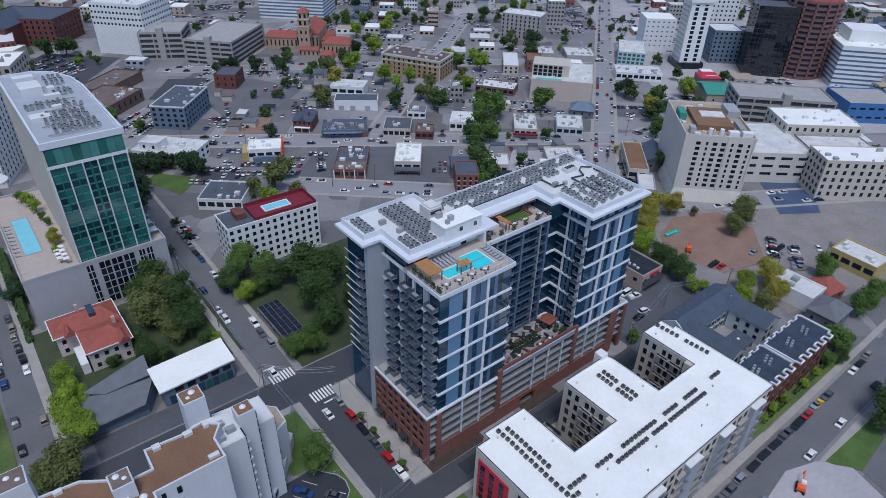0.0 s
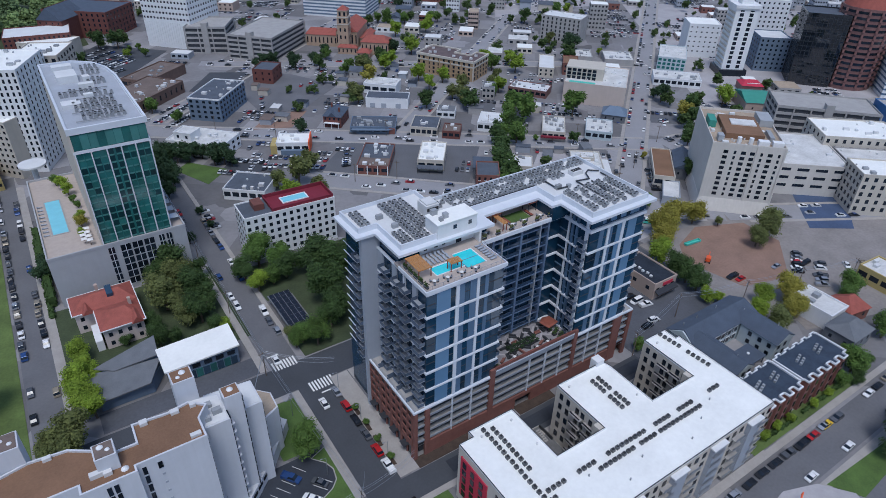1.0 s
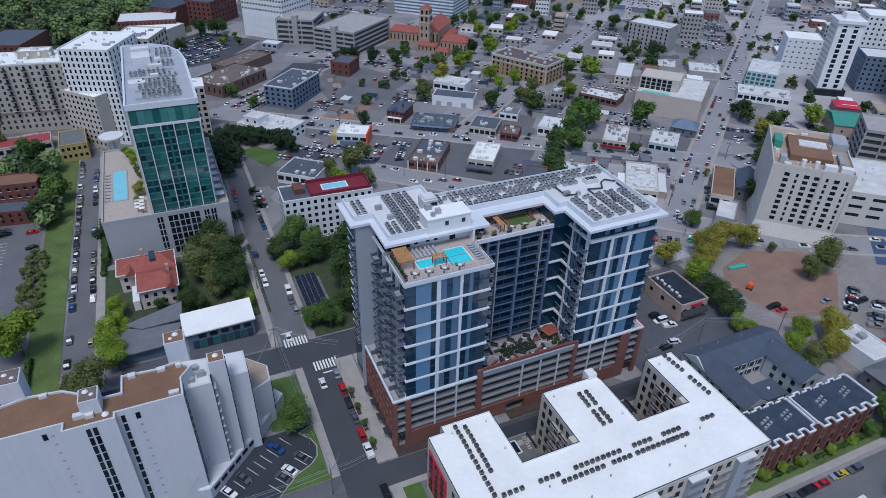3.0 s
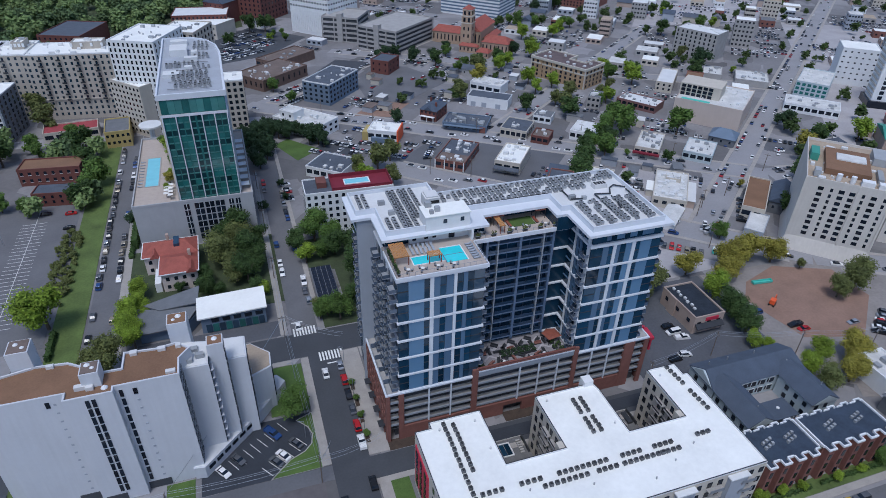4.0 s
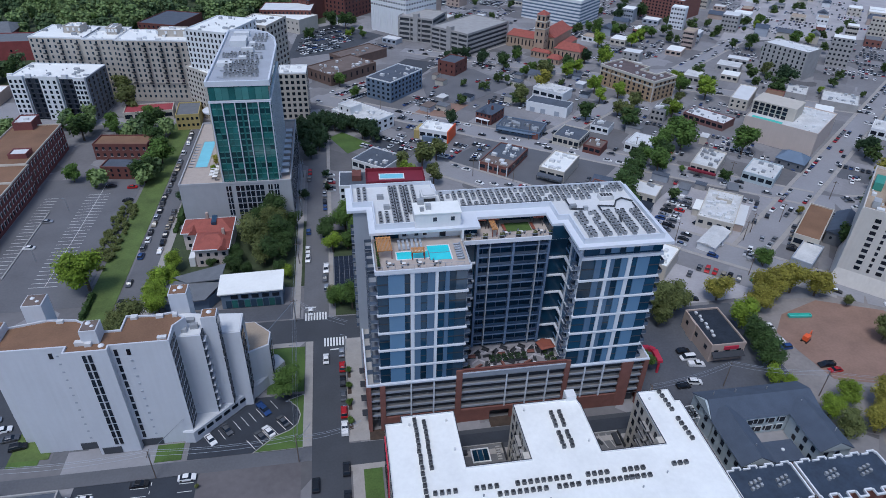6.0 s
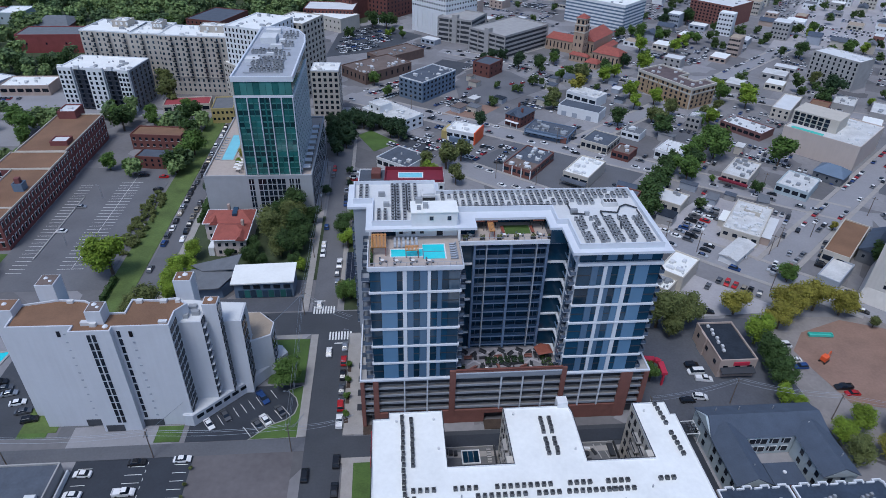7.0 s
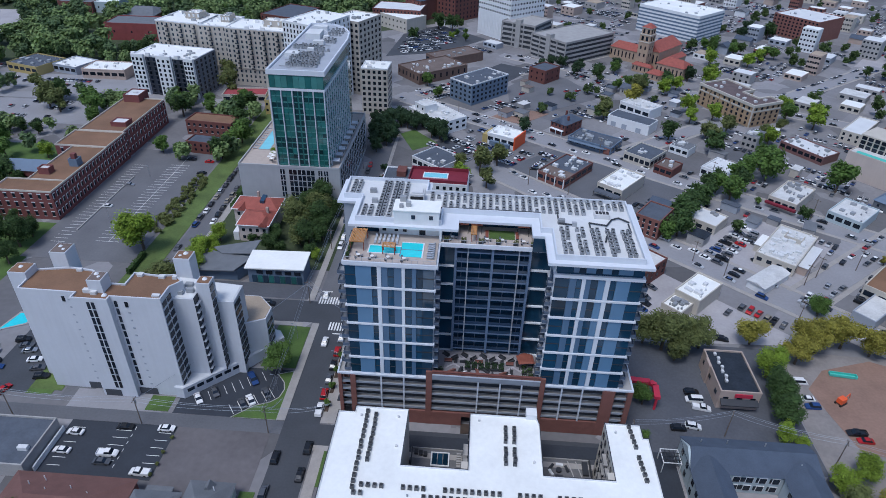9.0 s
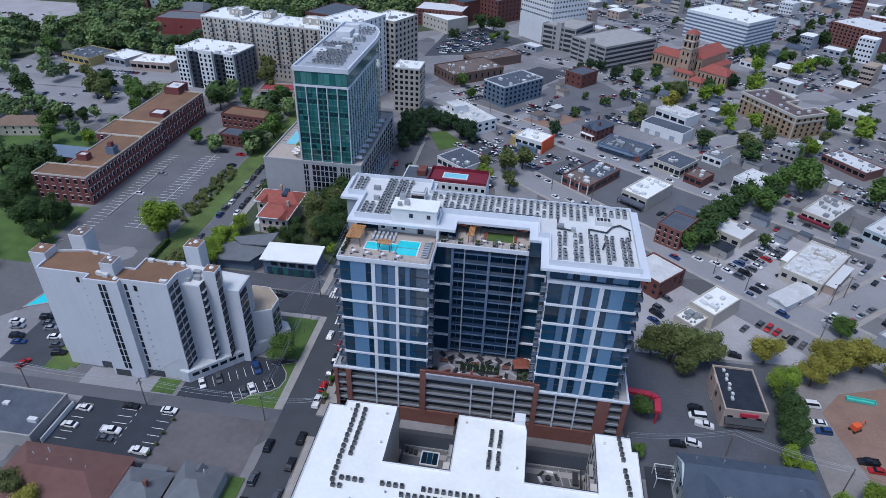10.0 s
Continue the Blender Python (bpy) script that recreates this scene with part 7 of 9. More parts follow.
STONE = mat("warm_tan_stone", (0.40, 0.29, 0.21), 0.9, var=0.15, scale=0.4, fine=3.0, streak=0.12)
part("tower", Solid().box(-4.2, 4.2, -4.2, 4.2, 0, 26).box(-3.7, 3.7, -3.7, 3.7, 26, 31), STONE, ch, "square tan stone tower")
part("tower_cornice", Solid().box(-4.6, 4.6, -4.6, 4.6, 20.6, 21.2).box(-4.5, 4.5, -4.5, 4.5, 25.8, 26.4).box(-4.1, 4.1, -4.1, 4.1, 30.6, 31.1), CREAM, ch)
part("tower_roof", Solid().prism([(-4.2, -4.2), (4.2, -4.2), (4.2, 4.2), (-4.2, 4.2)], 31.1, 34, [(-0.4, -0.4), (0.4, -0.4), (0.4, 0.4), (-0.4, 0.4)]), TERRA, ch)
for z, hw, hh in ((4, 0.6, 2.4), (10, 0.6, 2.6), (15.4, 0.6, 2.6), (21.8, 0.9, 3.2), (27.0, 0.8, 2.8)):
    for k in (-1.8, 1.8):
        r = 4.25 if z < 26 else 3.75
        panel("window", k - hw, k + hw, -r, -r + 0.3, z, z + hh, GLASSD, ch)
        panel("window", r - 0.3, r, k - hw, k + hw, z, z + hh, GLASSD, ch)
        panel("window", -r, -r + 0.3, k - hw, k + hw, z, z + hh, GLASSD, ch)


def hall(x0, x1, y0, y1, h, rise, hip, ridge):
    """A church wing with a tiled roof and tall narrow windows."""
    w = part("nave", Solid().box(x0 + 0.5, x1 - 0.5, y0 + 0.5, y1 - 0.5, 0, h), STONE, ch)
    mx, my = (x0 + x1) / 2, (y0 + y1) / 2
    if ridge == "y":
        e = [(mx, y0 + hip, h + rise), (mx, y1 - hip, h + rise)]
        fs = [(0, 1, 4), (1, 2, 5, 4), (2, 3, 5), (3, 0, 4, 5), (3, 2, 1, 0)]
    else:
        e = [(x0 + hip, my, h + rise), (x1 - hip, my, h + rise)]
        fs = [(0, 1, 5, 4), (1, 2, 5), (2, 3, 4, 5), (3, 0, 4), (3, 2, 1, 0)]
    part("nave_roof", Solid().add([(x0, y0, h - 0.1), (x1, y0, h - 0.1), (x1, y1, h - 0.1), (x0, y1, h - 0.1)] + e, fs), TERRA, ch, "red clay tile roof")
    n = int((x1 - x0) / 3)
    for i in range(n):
        x = x0 + (x1 - x0) * (i + 0.5) / n
        panel("window", x - 0.5, x + 0.5, y0 + 0.4, y0 + 0.6, h * 0.3, h * 0.8, GLASSD, ch)


hall(-9, 9, 6, 44, 13, 5.5, 2.0, "y")
hall(9, 17, 12, 38, 7, 2.5, 2.0, "y")
hall(-34, -8, 8, 22, 9, 4, 3.0, "x")
hall(14, 36, -8, 8, 9.5, 4, 5.0, "x")
hall(13, 24, -19, -9, 4.2, 2.6, 3.0, "x")
hall(-4, 12, -10, -4.5, 5, 2.0, 2.0, "x")

# the rest of the low town: seeded lots on the slanting grid, clear of streets and known buildings
ROADS = [((226, 155), (700, 545), 9), ((50, 366), (300, 196), 10), ((300, 196), (520, 160), 10), ((110, 262), (262, 128), 10), ((262, 128), (420, 40), 9), ((120, 470), (420, 300), 8), ((60, 366), (300, 566), 8), ((170, 275), (420, 482), 8)]
TOWN_RNG = random.Random(7)


def clear(x, y, r):
    if any(math.hypot(x - a, y - b) < r + c for a, b, c in TAKEN):
        return False
    for a, b, w in ROADS:
        a, b, p = Vector(a), Vector(b), Vector((x, y))
        k = max(0, min(1, (p - a).dot(b - a) / (b - a).length_squared))
        if (p - a.lerp(b, k)).length < w + r * 0.75:
            return False
    return True


CLUTTER = random.Random(17)
for k, (x, y) in enumerate([(CLUTTER.uniform(120, 330), CLUTTER.uniform(150, 400)) for i in range(260)]):
    w, d = CLUTTER.uniform(3.5, 7), CLUTTER.uniform(4, 9)
    if y < 520 - 1.6 * x or y > 640 - 0.7 * x or k > 56 or not clear(x, y, 0.4 * math.hypot(w, d)):
        continue
    h = CLUTTER.uniform(2.4, 4.4)
    t = thing("shed", x, y, 0, G + CLUTTER.choice((0, 0, 90, 12)), CLUTTER.choice(("small flat-roofed shed among the shops", "low lean-to store behind the shops", "small back building with a flat roof")), "shed", plan=False)
    part("wall", Solid().box(-w / 2, w / 2, -d / 2, d / 2, 0, h), CLUTTER.choice((CONC, CREAM, GREYP, CONC)), t)
    part("roof", Solid().box(-w / 2 - 0.25, w / 2 + 0.25, -d / 2 - 0.25, d / 2 + 0.25, h, h + 0.2), CLUTTER.choice((ROOFD, ROOFS, ROOFG, DULLB, SHINGLEG, FELTB)), t)
    TAKEN.append((x, y, 0.35 * math.hypot(w, d)))
LOTS, TREESPOTS = [], []
for i in range(-17, 47):
    for j in range(2, 47):
        u, v = i * 23 + TOWN_RNG.uniform(-3, 3), j * 21.5 + TOWN_RNG.uniform(-3, 3)
        x, y = 0.766 * u + 0.643 * v, -0.643 * u + 0.766 * v
        if y < 40 or x < 60 or (x < 200 and y < 240) or (x < 300 and y < 130) or x > 820 or y > 900 or y > 1250 - x:
            continue
        kind = TOWN_RNG.random()
        w, d = TOWN_RNG.uniform(8, 17), TOWN_RNG.uniform(9, 17)
        if not clear(x, y, 0.5 * math.hypot(w, d)):
            continue
        if kind < 0.46:
            far = math.hypot(x - 60, y)
            hh = TOWN_RNG.choice((4, 4.5, 5, 6, 7.5)) if far < 520 or TOWN_RNG.random() < 0.75 else TOWN_RNG.uniform(10, 24)
            wall = TOWN_RNG.choice((CREAM, BRICK, CONC, WHITE, CONC, GREYP, PINKT, CREAM, CONC))
            roof = TOWN_RNG.choice((ROOFS, ROOFG, ROOFD, ROOFS, TANG, SHINGLEG, ROOFW, ROOFD) if far < 330 else (ROOFW, ROOFG, ROOFS, ROOFW, TANG, SHINGLEG, ROOFW, ROOFG))
            state = random.getstate()
            random.seed(int(x * 31 + y))
            if TOWN_RNG.random() < 0.22 and hh < 8:
                gabled("house", x, y, w, d * 0.7, hh, 2.6, G + TOWN_RNG.choice((0, 90)), wall, TOWN_RNG.choice((SHINGLE, SHINGLEG, ROOFD)), "small town house with a shingled roof", bays={"s": 2} if far < 450 else None)
            else:
                block("shop", x, y, w, d, hh, G, wall, roof, "low town building with a flat roof", floors=max(1, int(hh / 3.4)), bays={"s": 3, "w": 2} if hh < 9 else {"s": 5, "w": 5}, size=(2.6, 1.7) if hh < 5.5 else (1.5, 1.5), base=0.2, units=TOWN_RNG.choice((3, 5, 7)) if far < 430 else 0, para=0.7 if far < 330 else 0)
            random.setstate(state)
            TAKEN.append((x, y, 0.4 * math.hypot(w, d)))
            if TOWN_RNG.random() < 0.35:
                TREESPOTS.append((x + 11, y - 9))
        elif kind < 0.86:
            if y > 170:
                LOTS.append((x, y))
        else:
            TREESPOTS.append((x, y))
for n, (x, y) in enumerate(LOTS):
    if math.hypot(x - 60, y) > 400:
        continue
    lot = setting("car_park", Solid().box(-10, 10, -9.4, 9.4, -0.1, 0.0611 + 0.0007 * (n % 5)), (ASPHALT, NEWROAD, PALER, ASPHALT, PALEL)[n % 5], "town car park with parked cars", "car park")
    lot.matrix_world = pose(x, y, 0, 0, 0, G)


# ---- trees ----
CROWNS = {}
TREE_RNG = random.Random(11)


def crown_solid(seed, leaves=3000, size=0.056, lumpn=15):
    """A crown of unit radius: overlapping leafy lumps with gaps and an uneven outline."""
    r = random.Random(seed)
    s = Solid()
    lumps = []
    for i in range(lumpn):
        a, h = r.uniform(0, 6.283), r.uniform(-0.45, 0.75)
        d = r.uniform(0.25, 0.68) * math.sqrt(max(0.05, 1 - h * h * 0.8))
        lumps.append((d * math.cos(a), d * math.sin(a), h, r.uniform(0.28, 0.46)))
    lumps.append((0, 0, 0.15, 0.5))
    for x, y, z, q in lumps:
        k = q * 0.72
        vs = [(x + k * c * math.cos(b), y + k * c * math.sin(b), z + k * e) for c, e in ((0.72, -0.62), (1.0, 0.1), (0.62, 0.74)) for b in [6.283 * i / 6 + e for i in range(6)]] + [(x, y, z + k), (x, y, z - k)]
        fs = [(i, (i + 1) % 6, 6 + (i + 1) % 6, 6 + i) for i in range(6)] + [(6 + i, 6 + (i + 1) % 6, 12 + (i + 1) % 6, 12 + i) for i in range(6)]
        fs += [(12 + i, 12 + (i + 1) % 6, 18) for i in range(6)] + [((i + 1) % 6, i, 19) for i in range(6)]
        s.add(vs, fs)
    for i in range(leaves):
        x, y, z, q = r.choice(lumps)
        n = Vector((r.gauss(0, 1), r.gauss(0, 1), r.gauss(0.15, 1))).normalized()
        p = Vector((x, y, z)) + n * q * r.uniform(0.78, 1.2)
        m = (n * 0.7 + Vector((r.gauss(0, 0.42), r.gauss(0, 0.42), r.gauss(0.55, 0.4)))).normalized()
        u = m.orthogonal().normalized()
        u.rotate(Matrix.Rotation(r.uniform(0, 6.28), 3, m))
        v = m.cross(u)
        a, b = size * r.uniform(0.6, 1.3), size * r.uniform(0.4, 0.9)
        s.add([p - u * a, p - v * b + u * a * 0.1, p + u * a, p + v * b + u * a * 0.1], [(0, 1, 2, 3)])
    return s


def trunk_solid(seed):
    r = random.Random(seed)
    s = Solid().rod((0, 0, 0), (0, 0, 0.9), 0.075, 7, 0.05)
    for i in range(6):
        a = 6.283 * i / 6 + r.uniform(-0.4, 0.4)
        z = r.uniform(0.6, 0.9)
        s.rod((0, 0, z), (0.5 * math.cos(a), 0.5 * math.sin(a), z + r.uniform(0.35, 0.7)), 0.038, 5, 0.012)
    return s


KINDS = ["dark green leafy tree", "mid-green leafy tree", "bright green leafy tree", "olive-green leafy tree", "yellowing autumn tree", "dark evergreen tree"]


def tree(x, y, r, kind, z=0.0):
    v = TREE_RNG.randrange(4)
    near = min(math.hypot(x - a, y - b) for a, b in ((0, 0), (60, -36), (116, -39))) < 235
    if (v, kind, near) not in CROWNS:
        CROWNS[v, kind, near] = (crown_solid(100 + v) if near else crown_solid(140 + v, 750, 0.12, 12)).mesh("crown", LEAF[kind])
    if ("t", v) not in CROWNS:
        CROWNS["t", v] = trunk_solid(v).mesh("trunk", BARK)
    size = "tall " if r > 6.5 else ("small " if r < 3.6 else "")
    t = thing("tree", x, y, z, TREE_RNG.uniform(0, 360), size + KINDS[kind] + " with an uneven crown", "tree", plan=False)
    for n, k in (("trunk", ("t", v)), ("crown", (v, kind, near))):
        o = new(n, CROWNS[k])
        o.parent = t
        o.scale = (r, r, r * 1.0)
        if n == "crown":
            o.location = (0, 0, r * 1.12)
            o.scale = (r, r, r * TREE_RNG.uniform(0.8, 1.0))
    return t


def grove(kind, *spots):
    for k, (x, y, r) in enumerate(spots):
        tree(x + TREE_RNG.uniform(-0.6, 0.6), y + TREE_RNG.uniform(-0.6, 0.6), r * TREE_RNG.uniform(0.98, 1.2), kind)


# along the western street and by the school
grove(2, (-29, 168, 7.5), (0, 177, 4), (-2, 162, 4.6), (-2, 154, 4.6), (0, 149, 4.4), (1, 168, 4.0))
grove(1, (-126, 309, 6), (-135, 324, 5), (-148, 257, 5), (-136, 243, 5), (-123, 254, 3), (-62, 260, 4), (-52, 258, 3), (-27, 265, 5), (-25, 276, 5.5), (-79, 323, 5), (-88, 338, 4), (-60, 323, 5), (-76, 330, 4))
grove(0, (-33, 295, 6.5), (-46, 313, 5), (-27, 288, 5), (-79, 165, 6.5), (-75, 153, 5), (-87, 161, 6), (-156, 325, 6), (-110, 215, 4), (-116, 205, 5), (-122, 222, 5))
grove(3, (-64, 373, 7), (-60, 387, 6), (-177, 338, 5), (-7, 138, 6.5), (-12, 140, 5))
grove(5, (-175, 284, 3), (-164, 283, 3), (-154, 282, 3), (-143, 281, 3))
# dense planting round the small lawn behind the glass tower
grove(5, (46, 309, 4), (52, 316, 4), (59, 311, 4), (56, 300, 4), (46, 294, 4), (58, 320, 4), (69, 307, 4), (79, 297, 4), (47, 302, 4), (48, 286, 3.6), (57, 290, 3.8), (54, 282, 3.8), (76, 308, 4))
grove(5, (50, 306, 4.6), (54, 309, 4.6), (63, 309, 4.4), (67, 312, 4.2), (72, 312, 4.2), (80, 302, 4.4), (83, 296, 4.4), (86, 292, 4), (52, 290, 4.4), (52, 296, 4.4), (84, 302, 4), (61, 316, 4.2), (50, 274, 3.6), (47, 280, 3.6))
# beside the low glass building and the northern street
grove(3, (29, 190, 7.5), (36, 200, 6), (33, 178, 5.5))
grove(0, (40, 190, 6), (22, 172, 3.6), (36, 208, 6.5), (38, 176, 5.5), (42, 182, 4.5), (44, 204, 4.5), (30, 205, 5), (27, 170, 3))
grove(0, (82, 185, 8), (79, 165, 7), (89, 175, 7.5), (78, 154, 6), (74, 151, 5), (90, 158, 6), (95, 145, 5), (72, 186, 5.5), (98, 168, 6.5), (106, 158, 6), (112, 148, 5.5))
grove(1, (66, 198, 6), (72, 192, 5.5), (62, 148, 3.8), (67, 145, 4.5), (60, 147, 3), (46, 105, 4.6), (66, 184, 4.5))
grove(2, (60, 183, 4.4), (43, 167, 2.6))
# east of the tower and round the dirt lot
grove(3, (165, 129, 5), (171, 127, 6.5), (178, 126, 6.5), (184, 128, 5.0), (174, 122, 5), (258, 104, 6.5), (249, 103, 5))
grove(4, (201.7, 131.9, 5), (219, 131, 5.5), (223, 130, 6), (233, 133, 6), (226, 75, 5), (241, 130, 5))
grove(2, (202, 116.5, 5), (198, 90, 3.2), (202, 87, 2.2))
grove(0, (202, 108, 5), (201, 102, 5), (200, 96, 4.6))
grove(1, (233, 151, 3.4), (159, 101, 3.4), (233, 152, 3.6), (249, 64, 4.6), (207, 40, 4.6), (197, 38.5, 2.6), (156, 85, 2.6), (234, 44, 5), (247, 44, 5), (210, 45, 3))
grove(0, (184, 17, 6), (190, 15, 6.5), (196, 17, 5.5), (188, 8, 5))
grove(2, (157, 39.2, 1.8), (163, 39, 1.5), (170, 38.6, 1.5), (181, 38.8, 1.5), (190, 38.8, 1.6))
grove(2, (214, 78, 4.4), (206, 74, 3.8))
grove(3, (206, 67, 4.2))
grove(4, (216, 66, 4.2), (221, 71, 3.6))
# rows among the shops
grove(0, (199, 214, 6), (204, 222, 6), (211, 231, 6), (218, 243, 5.5), (226, 252, 5), (194, 203, 5.5))
grove(1, (236, 257, 6), (246, 267, 6), (255, 276, 6), (263, 284, 5), (285, 254, 7), (224, 246, 5), (188, 199, 4))
grove(3, (107, 256, 6.5), (115, 264, 5.5), (110, 238, 5), (184, 350, 5), (212, 389, 6), (239, 305, 5), (238, 315, 5), (287, 333, 4), (272, 319, 4), (253, 328, 5))
grove(2, (238, 358, 5.5), (251, 346, 5), (300, 364, 5), (315, 354, 5), (235, 338, 5), (97, 243, 4.5))
grove(5, (131, 312, 4), (376, 352, 7), (362, 252, 3), (150, 434, 4), (178, 439, 4), (190, 424, 4), (158, 440, 4.5))
grove(0, (356, 220, 6), (334, 203, 6), (320, 194, 5), (235, 409, 5), (214, 394, 5.5), (394, 396, 5), (321, 358, 5), (443, 156, 5))
grove(1, (296, 503, 6), (310, 497, 5), (340, 490, 4), (291, 512, 5), (313, 502, 5), (334, 491, 5), (463, 464, 5), (462, 521, 5), (204, 434, 4), (235, 400, 5), (207, 403, 4))

# more street, yard and woodland trees
grove(0, (-295, 432, 6.7), (-290, 414, 6.7), (-208, 407, 6.7), (-170, 409, 6.7), (-218, 464, 6.7), (-155, 411, 6.7), (-145, 418, 6.7), (-198, 304, 6.7), (-169, 277, 3.6), (-159, 275, 3.6), (-149, 275, 3.5), (-139, 274, 3.4))
grove(0, (-118, 215, 5.8), (-108, 185, 6.7), (-103, 171, 5.9), (-125, 209, 5.0), (-78, 172, 4.3), (-93, 166, 2.6), (-71, 309, 6.5), (-40, 317, 5.5), (-28, 255, 6.0), (188, 410, 5.3), (235, 294, 6.7), (215, 311, 5.2), (235, 249, 5.3), (257, 222, 3.6))
grove(0, (47, 501, 5.0), (65, 542, 6.7), (358, 555, 6.7), (408, 448, 5.5), (395, 452, 4.1), (361, 340, 6.7), (276, 160, 5.1), (311, 187, 4.3), (282, 161, 2.8), (-35, 325, 5.3), (-138, 539, 6.7), (-104, 555, 6.7), (77, 537, 6.5))
grove(1, (-240, 387, 6.7), (-218, 411, 6.7), (-120, 302, 6.2), (-116, 292, 4.2), (-56, 313, 4.1), (-42, 334, 4.7), (199, 393, 4.1), (297, 350, 6.0), (264, 308, 3.9), (68, 386, 4.4), (77, 362, 3.8))
grove(1, (254, 263, 6.7), (227, 238, 5.8), (240, 236, 1.8), (90, 505, 3.0), (451, 453, 5.7), (272, 111, 2.9), (-129, 544, 6.7), (-104, 518, 6.7), (82, 519, 3.0), (90, 523, 2.6))
grove(2, (-116, 246, 3.8), (1, 163, 2.7), (282, 465, 6.7), (312, 465, 5.0), (324, 478, 4.6), (230, 391, 4.6), (241, 402, 4.3), (267, 414, 6.7), (309, 339, 6.7), (272, 311, 5.5), (79, 508, 3.6), (454, 511, 4.3), (471, 458, 4.4), (398, 342, 2.4))
grove(2, (362, 225, 3.8), (383, 217, 5.7))
grove(3, (-157, 314, 6.7), (-146, 307, 6.7), (-57, 351, 6.7), (182, 339, 5.8), (96, 256, 4.4), (382, 383, 4.9), (249, 122, 2.1))
grove(4, (204, 366, 6.7), (338, 212, 6.2), (275, 188, 2.1), (214, 123, 5.0))
grove(5, (175, 422, 4.7), (206, 440, 4.5), (254, 423, 4.9), (124, 503, 3.8), (148, 472, 3.3), (166, 442, 4.1), (343, 564, 6.7), (332, 545, 5.7), (354, 243, 5.4), (356, 250, 3.3), (47, 229, 2.7), (58, 251, 2.0), (58, 237, 1.9))

grove(0, (58.4, 192.5, 5.3), (39.6, 169.2, 3.2), (22.4, 179.7, 3.3), (22.4, 176.1, 2.2), (13.0, 176.9, 2.0), (202.6, 37.5, 2.5), (212.3, 39.4, 2.6))
grove(1, (240.1, 60.1, 4.6), (267.2, 60.6, 2.5))
grove(3, (59.6, 152.1, 2.6))
grove(5, (-5.0, 229.2, 3.9), (-3.0, 237.1, 3.7))

# far woods to the north-west, two joined bodies
woods, dark_woods = Solid(), Solid()
protos = [crown_solid(300 + i, 170, 0.2, 6) for i in range(4)]
wr = random.Random(5)


def wood_tree(x, y, r):
    p = wr.choice(protos)
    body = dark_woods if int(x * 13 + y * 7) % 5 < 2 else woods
    n = len(body.v)
    body.v += [(x + a * r, y + b * r, r * 1.0 + c * r) for a, b, c in p.v]
    body.f += [tuple(k + n for k in q) for q in p.f]


for i in range(1500):
    x, y = wr.uniform(-480, 60), wr.uniform(398, 720)
    if -424 < x < -292 and 436 < y < 549 or -204 < x < -138 and 436 < y < 464 or -300 < x < -228 and 520 < y < 546 or x > -150 and y < 420 + (x + 150) * 0.9 or any(math.hypot(x - a, y - b) < 5 + c for a, b, c in TAKEN):
        continue
    wood_tree(x, y, wr.uniform(5, 9))
for i in range(260):
    x, y = wr.uniform(-400, -240), wr.uniform(180, 410)
    if x < -258 or 395 < y:
        wood_tree(x, y, wr.uniform(4, 8))
for i in range(26):
    x, y = wr.uniform(-190, -118), wr.uniform(190, 280)
    if not any(math.hypot(x - a, y - b) < 3 + c for a, b, c in TAKEN):
        wood_tree(x, y, wr.uniform(3.5, 6))
for x0, x1, y0, y1, n in ((-240, -118, 326, 346, 6), (-240, -120, 262, 290, 6), (-104, -70, 306, 340, 5), (-60, -20, 244, 330, 9), (-130, -104, 262, 330, 9), (-280, -226, 270, 395, 8), (-120, -84, 128, 150, 4), (-240, -130, 376, 396, 12)):
    for i in range(n):
        x, y = wr.uniform(x0, x1), wr.uniform(y0, y1)
        if not any(abs(x - a) < 0.75 * c and abs(y - b) < 0.75 * c for a, b, c in TAKEN):
            wood_tree(x, y, wr.uniform(4.0, 6.6))
# Both bodies have distance haze painted into their paler leaf colours.
tagged(new("woods", woods.mesh("woods", LEAFW)), "dense green woods beyond the school, paled in leaf colour for haze", "woods", kind="stuff")
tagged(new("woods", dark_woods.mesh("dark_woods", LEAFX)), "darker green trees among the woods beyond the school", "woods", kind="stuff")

# small street and yard trees of the far town, joined
woods = dark_woods = Solid()
for i in range(420):
    u, v = wr.uniform(-150, 620), wr.uniform(60, 700)
    x, y = 0.766 * u + 0.643 * v, -0.643 * u + 0.766 * v
    if y < 140 or x < 66 or (x < 150 and y < 240) or (x < 260 and y < 160) or y > 1000 - x or (x < 90 and y < 320) or (math.hypot(x - 60, y) < 400 and i % 3) or not clear(x, y, 0.5):
        continue
    for k in range(wr.choice((1, 1, 2, 3))):
        wood_tree(x + wr.uniform(-4, 4) * k, y + wr.uniform(-4, 4) * k, wr.uniform(1.8, 5.0))
for x, y in TREESPOTS:
    if clear(x, y, 2):
        wood_tree(x, y, wr.uniform(3, 5.5))
tagged(new("town_trees", woods.mesh("town_trees", leafy(mat("town_leaf", (0.070, 0.110, 0.036), 0.85, var=0.4, scale=0.04, fine=0.8, island=0.6, spec=0.2)))), "scattered small green and olive trees among the shops", "trees", kind="stuff")

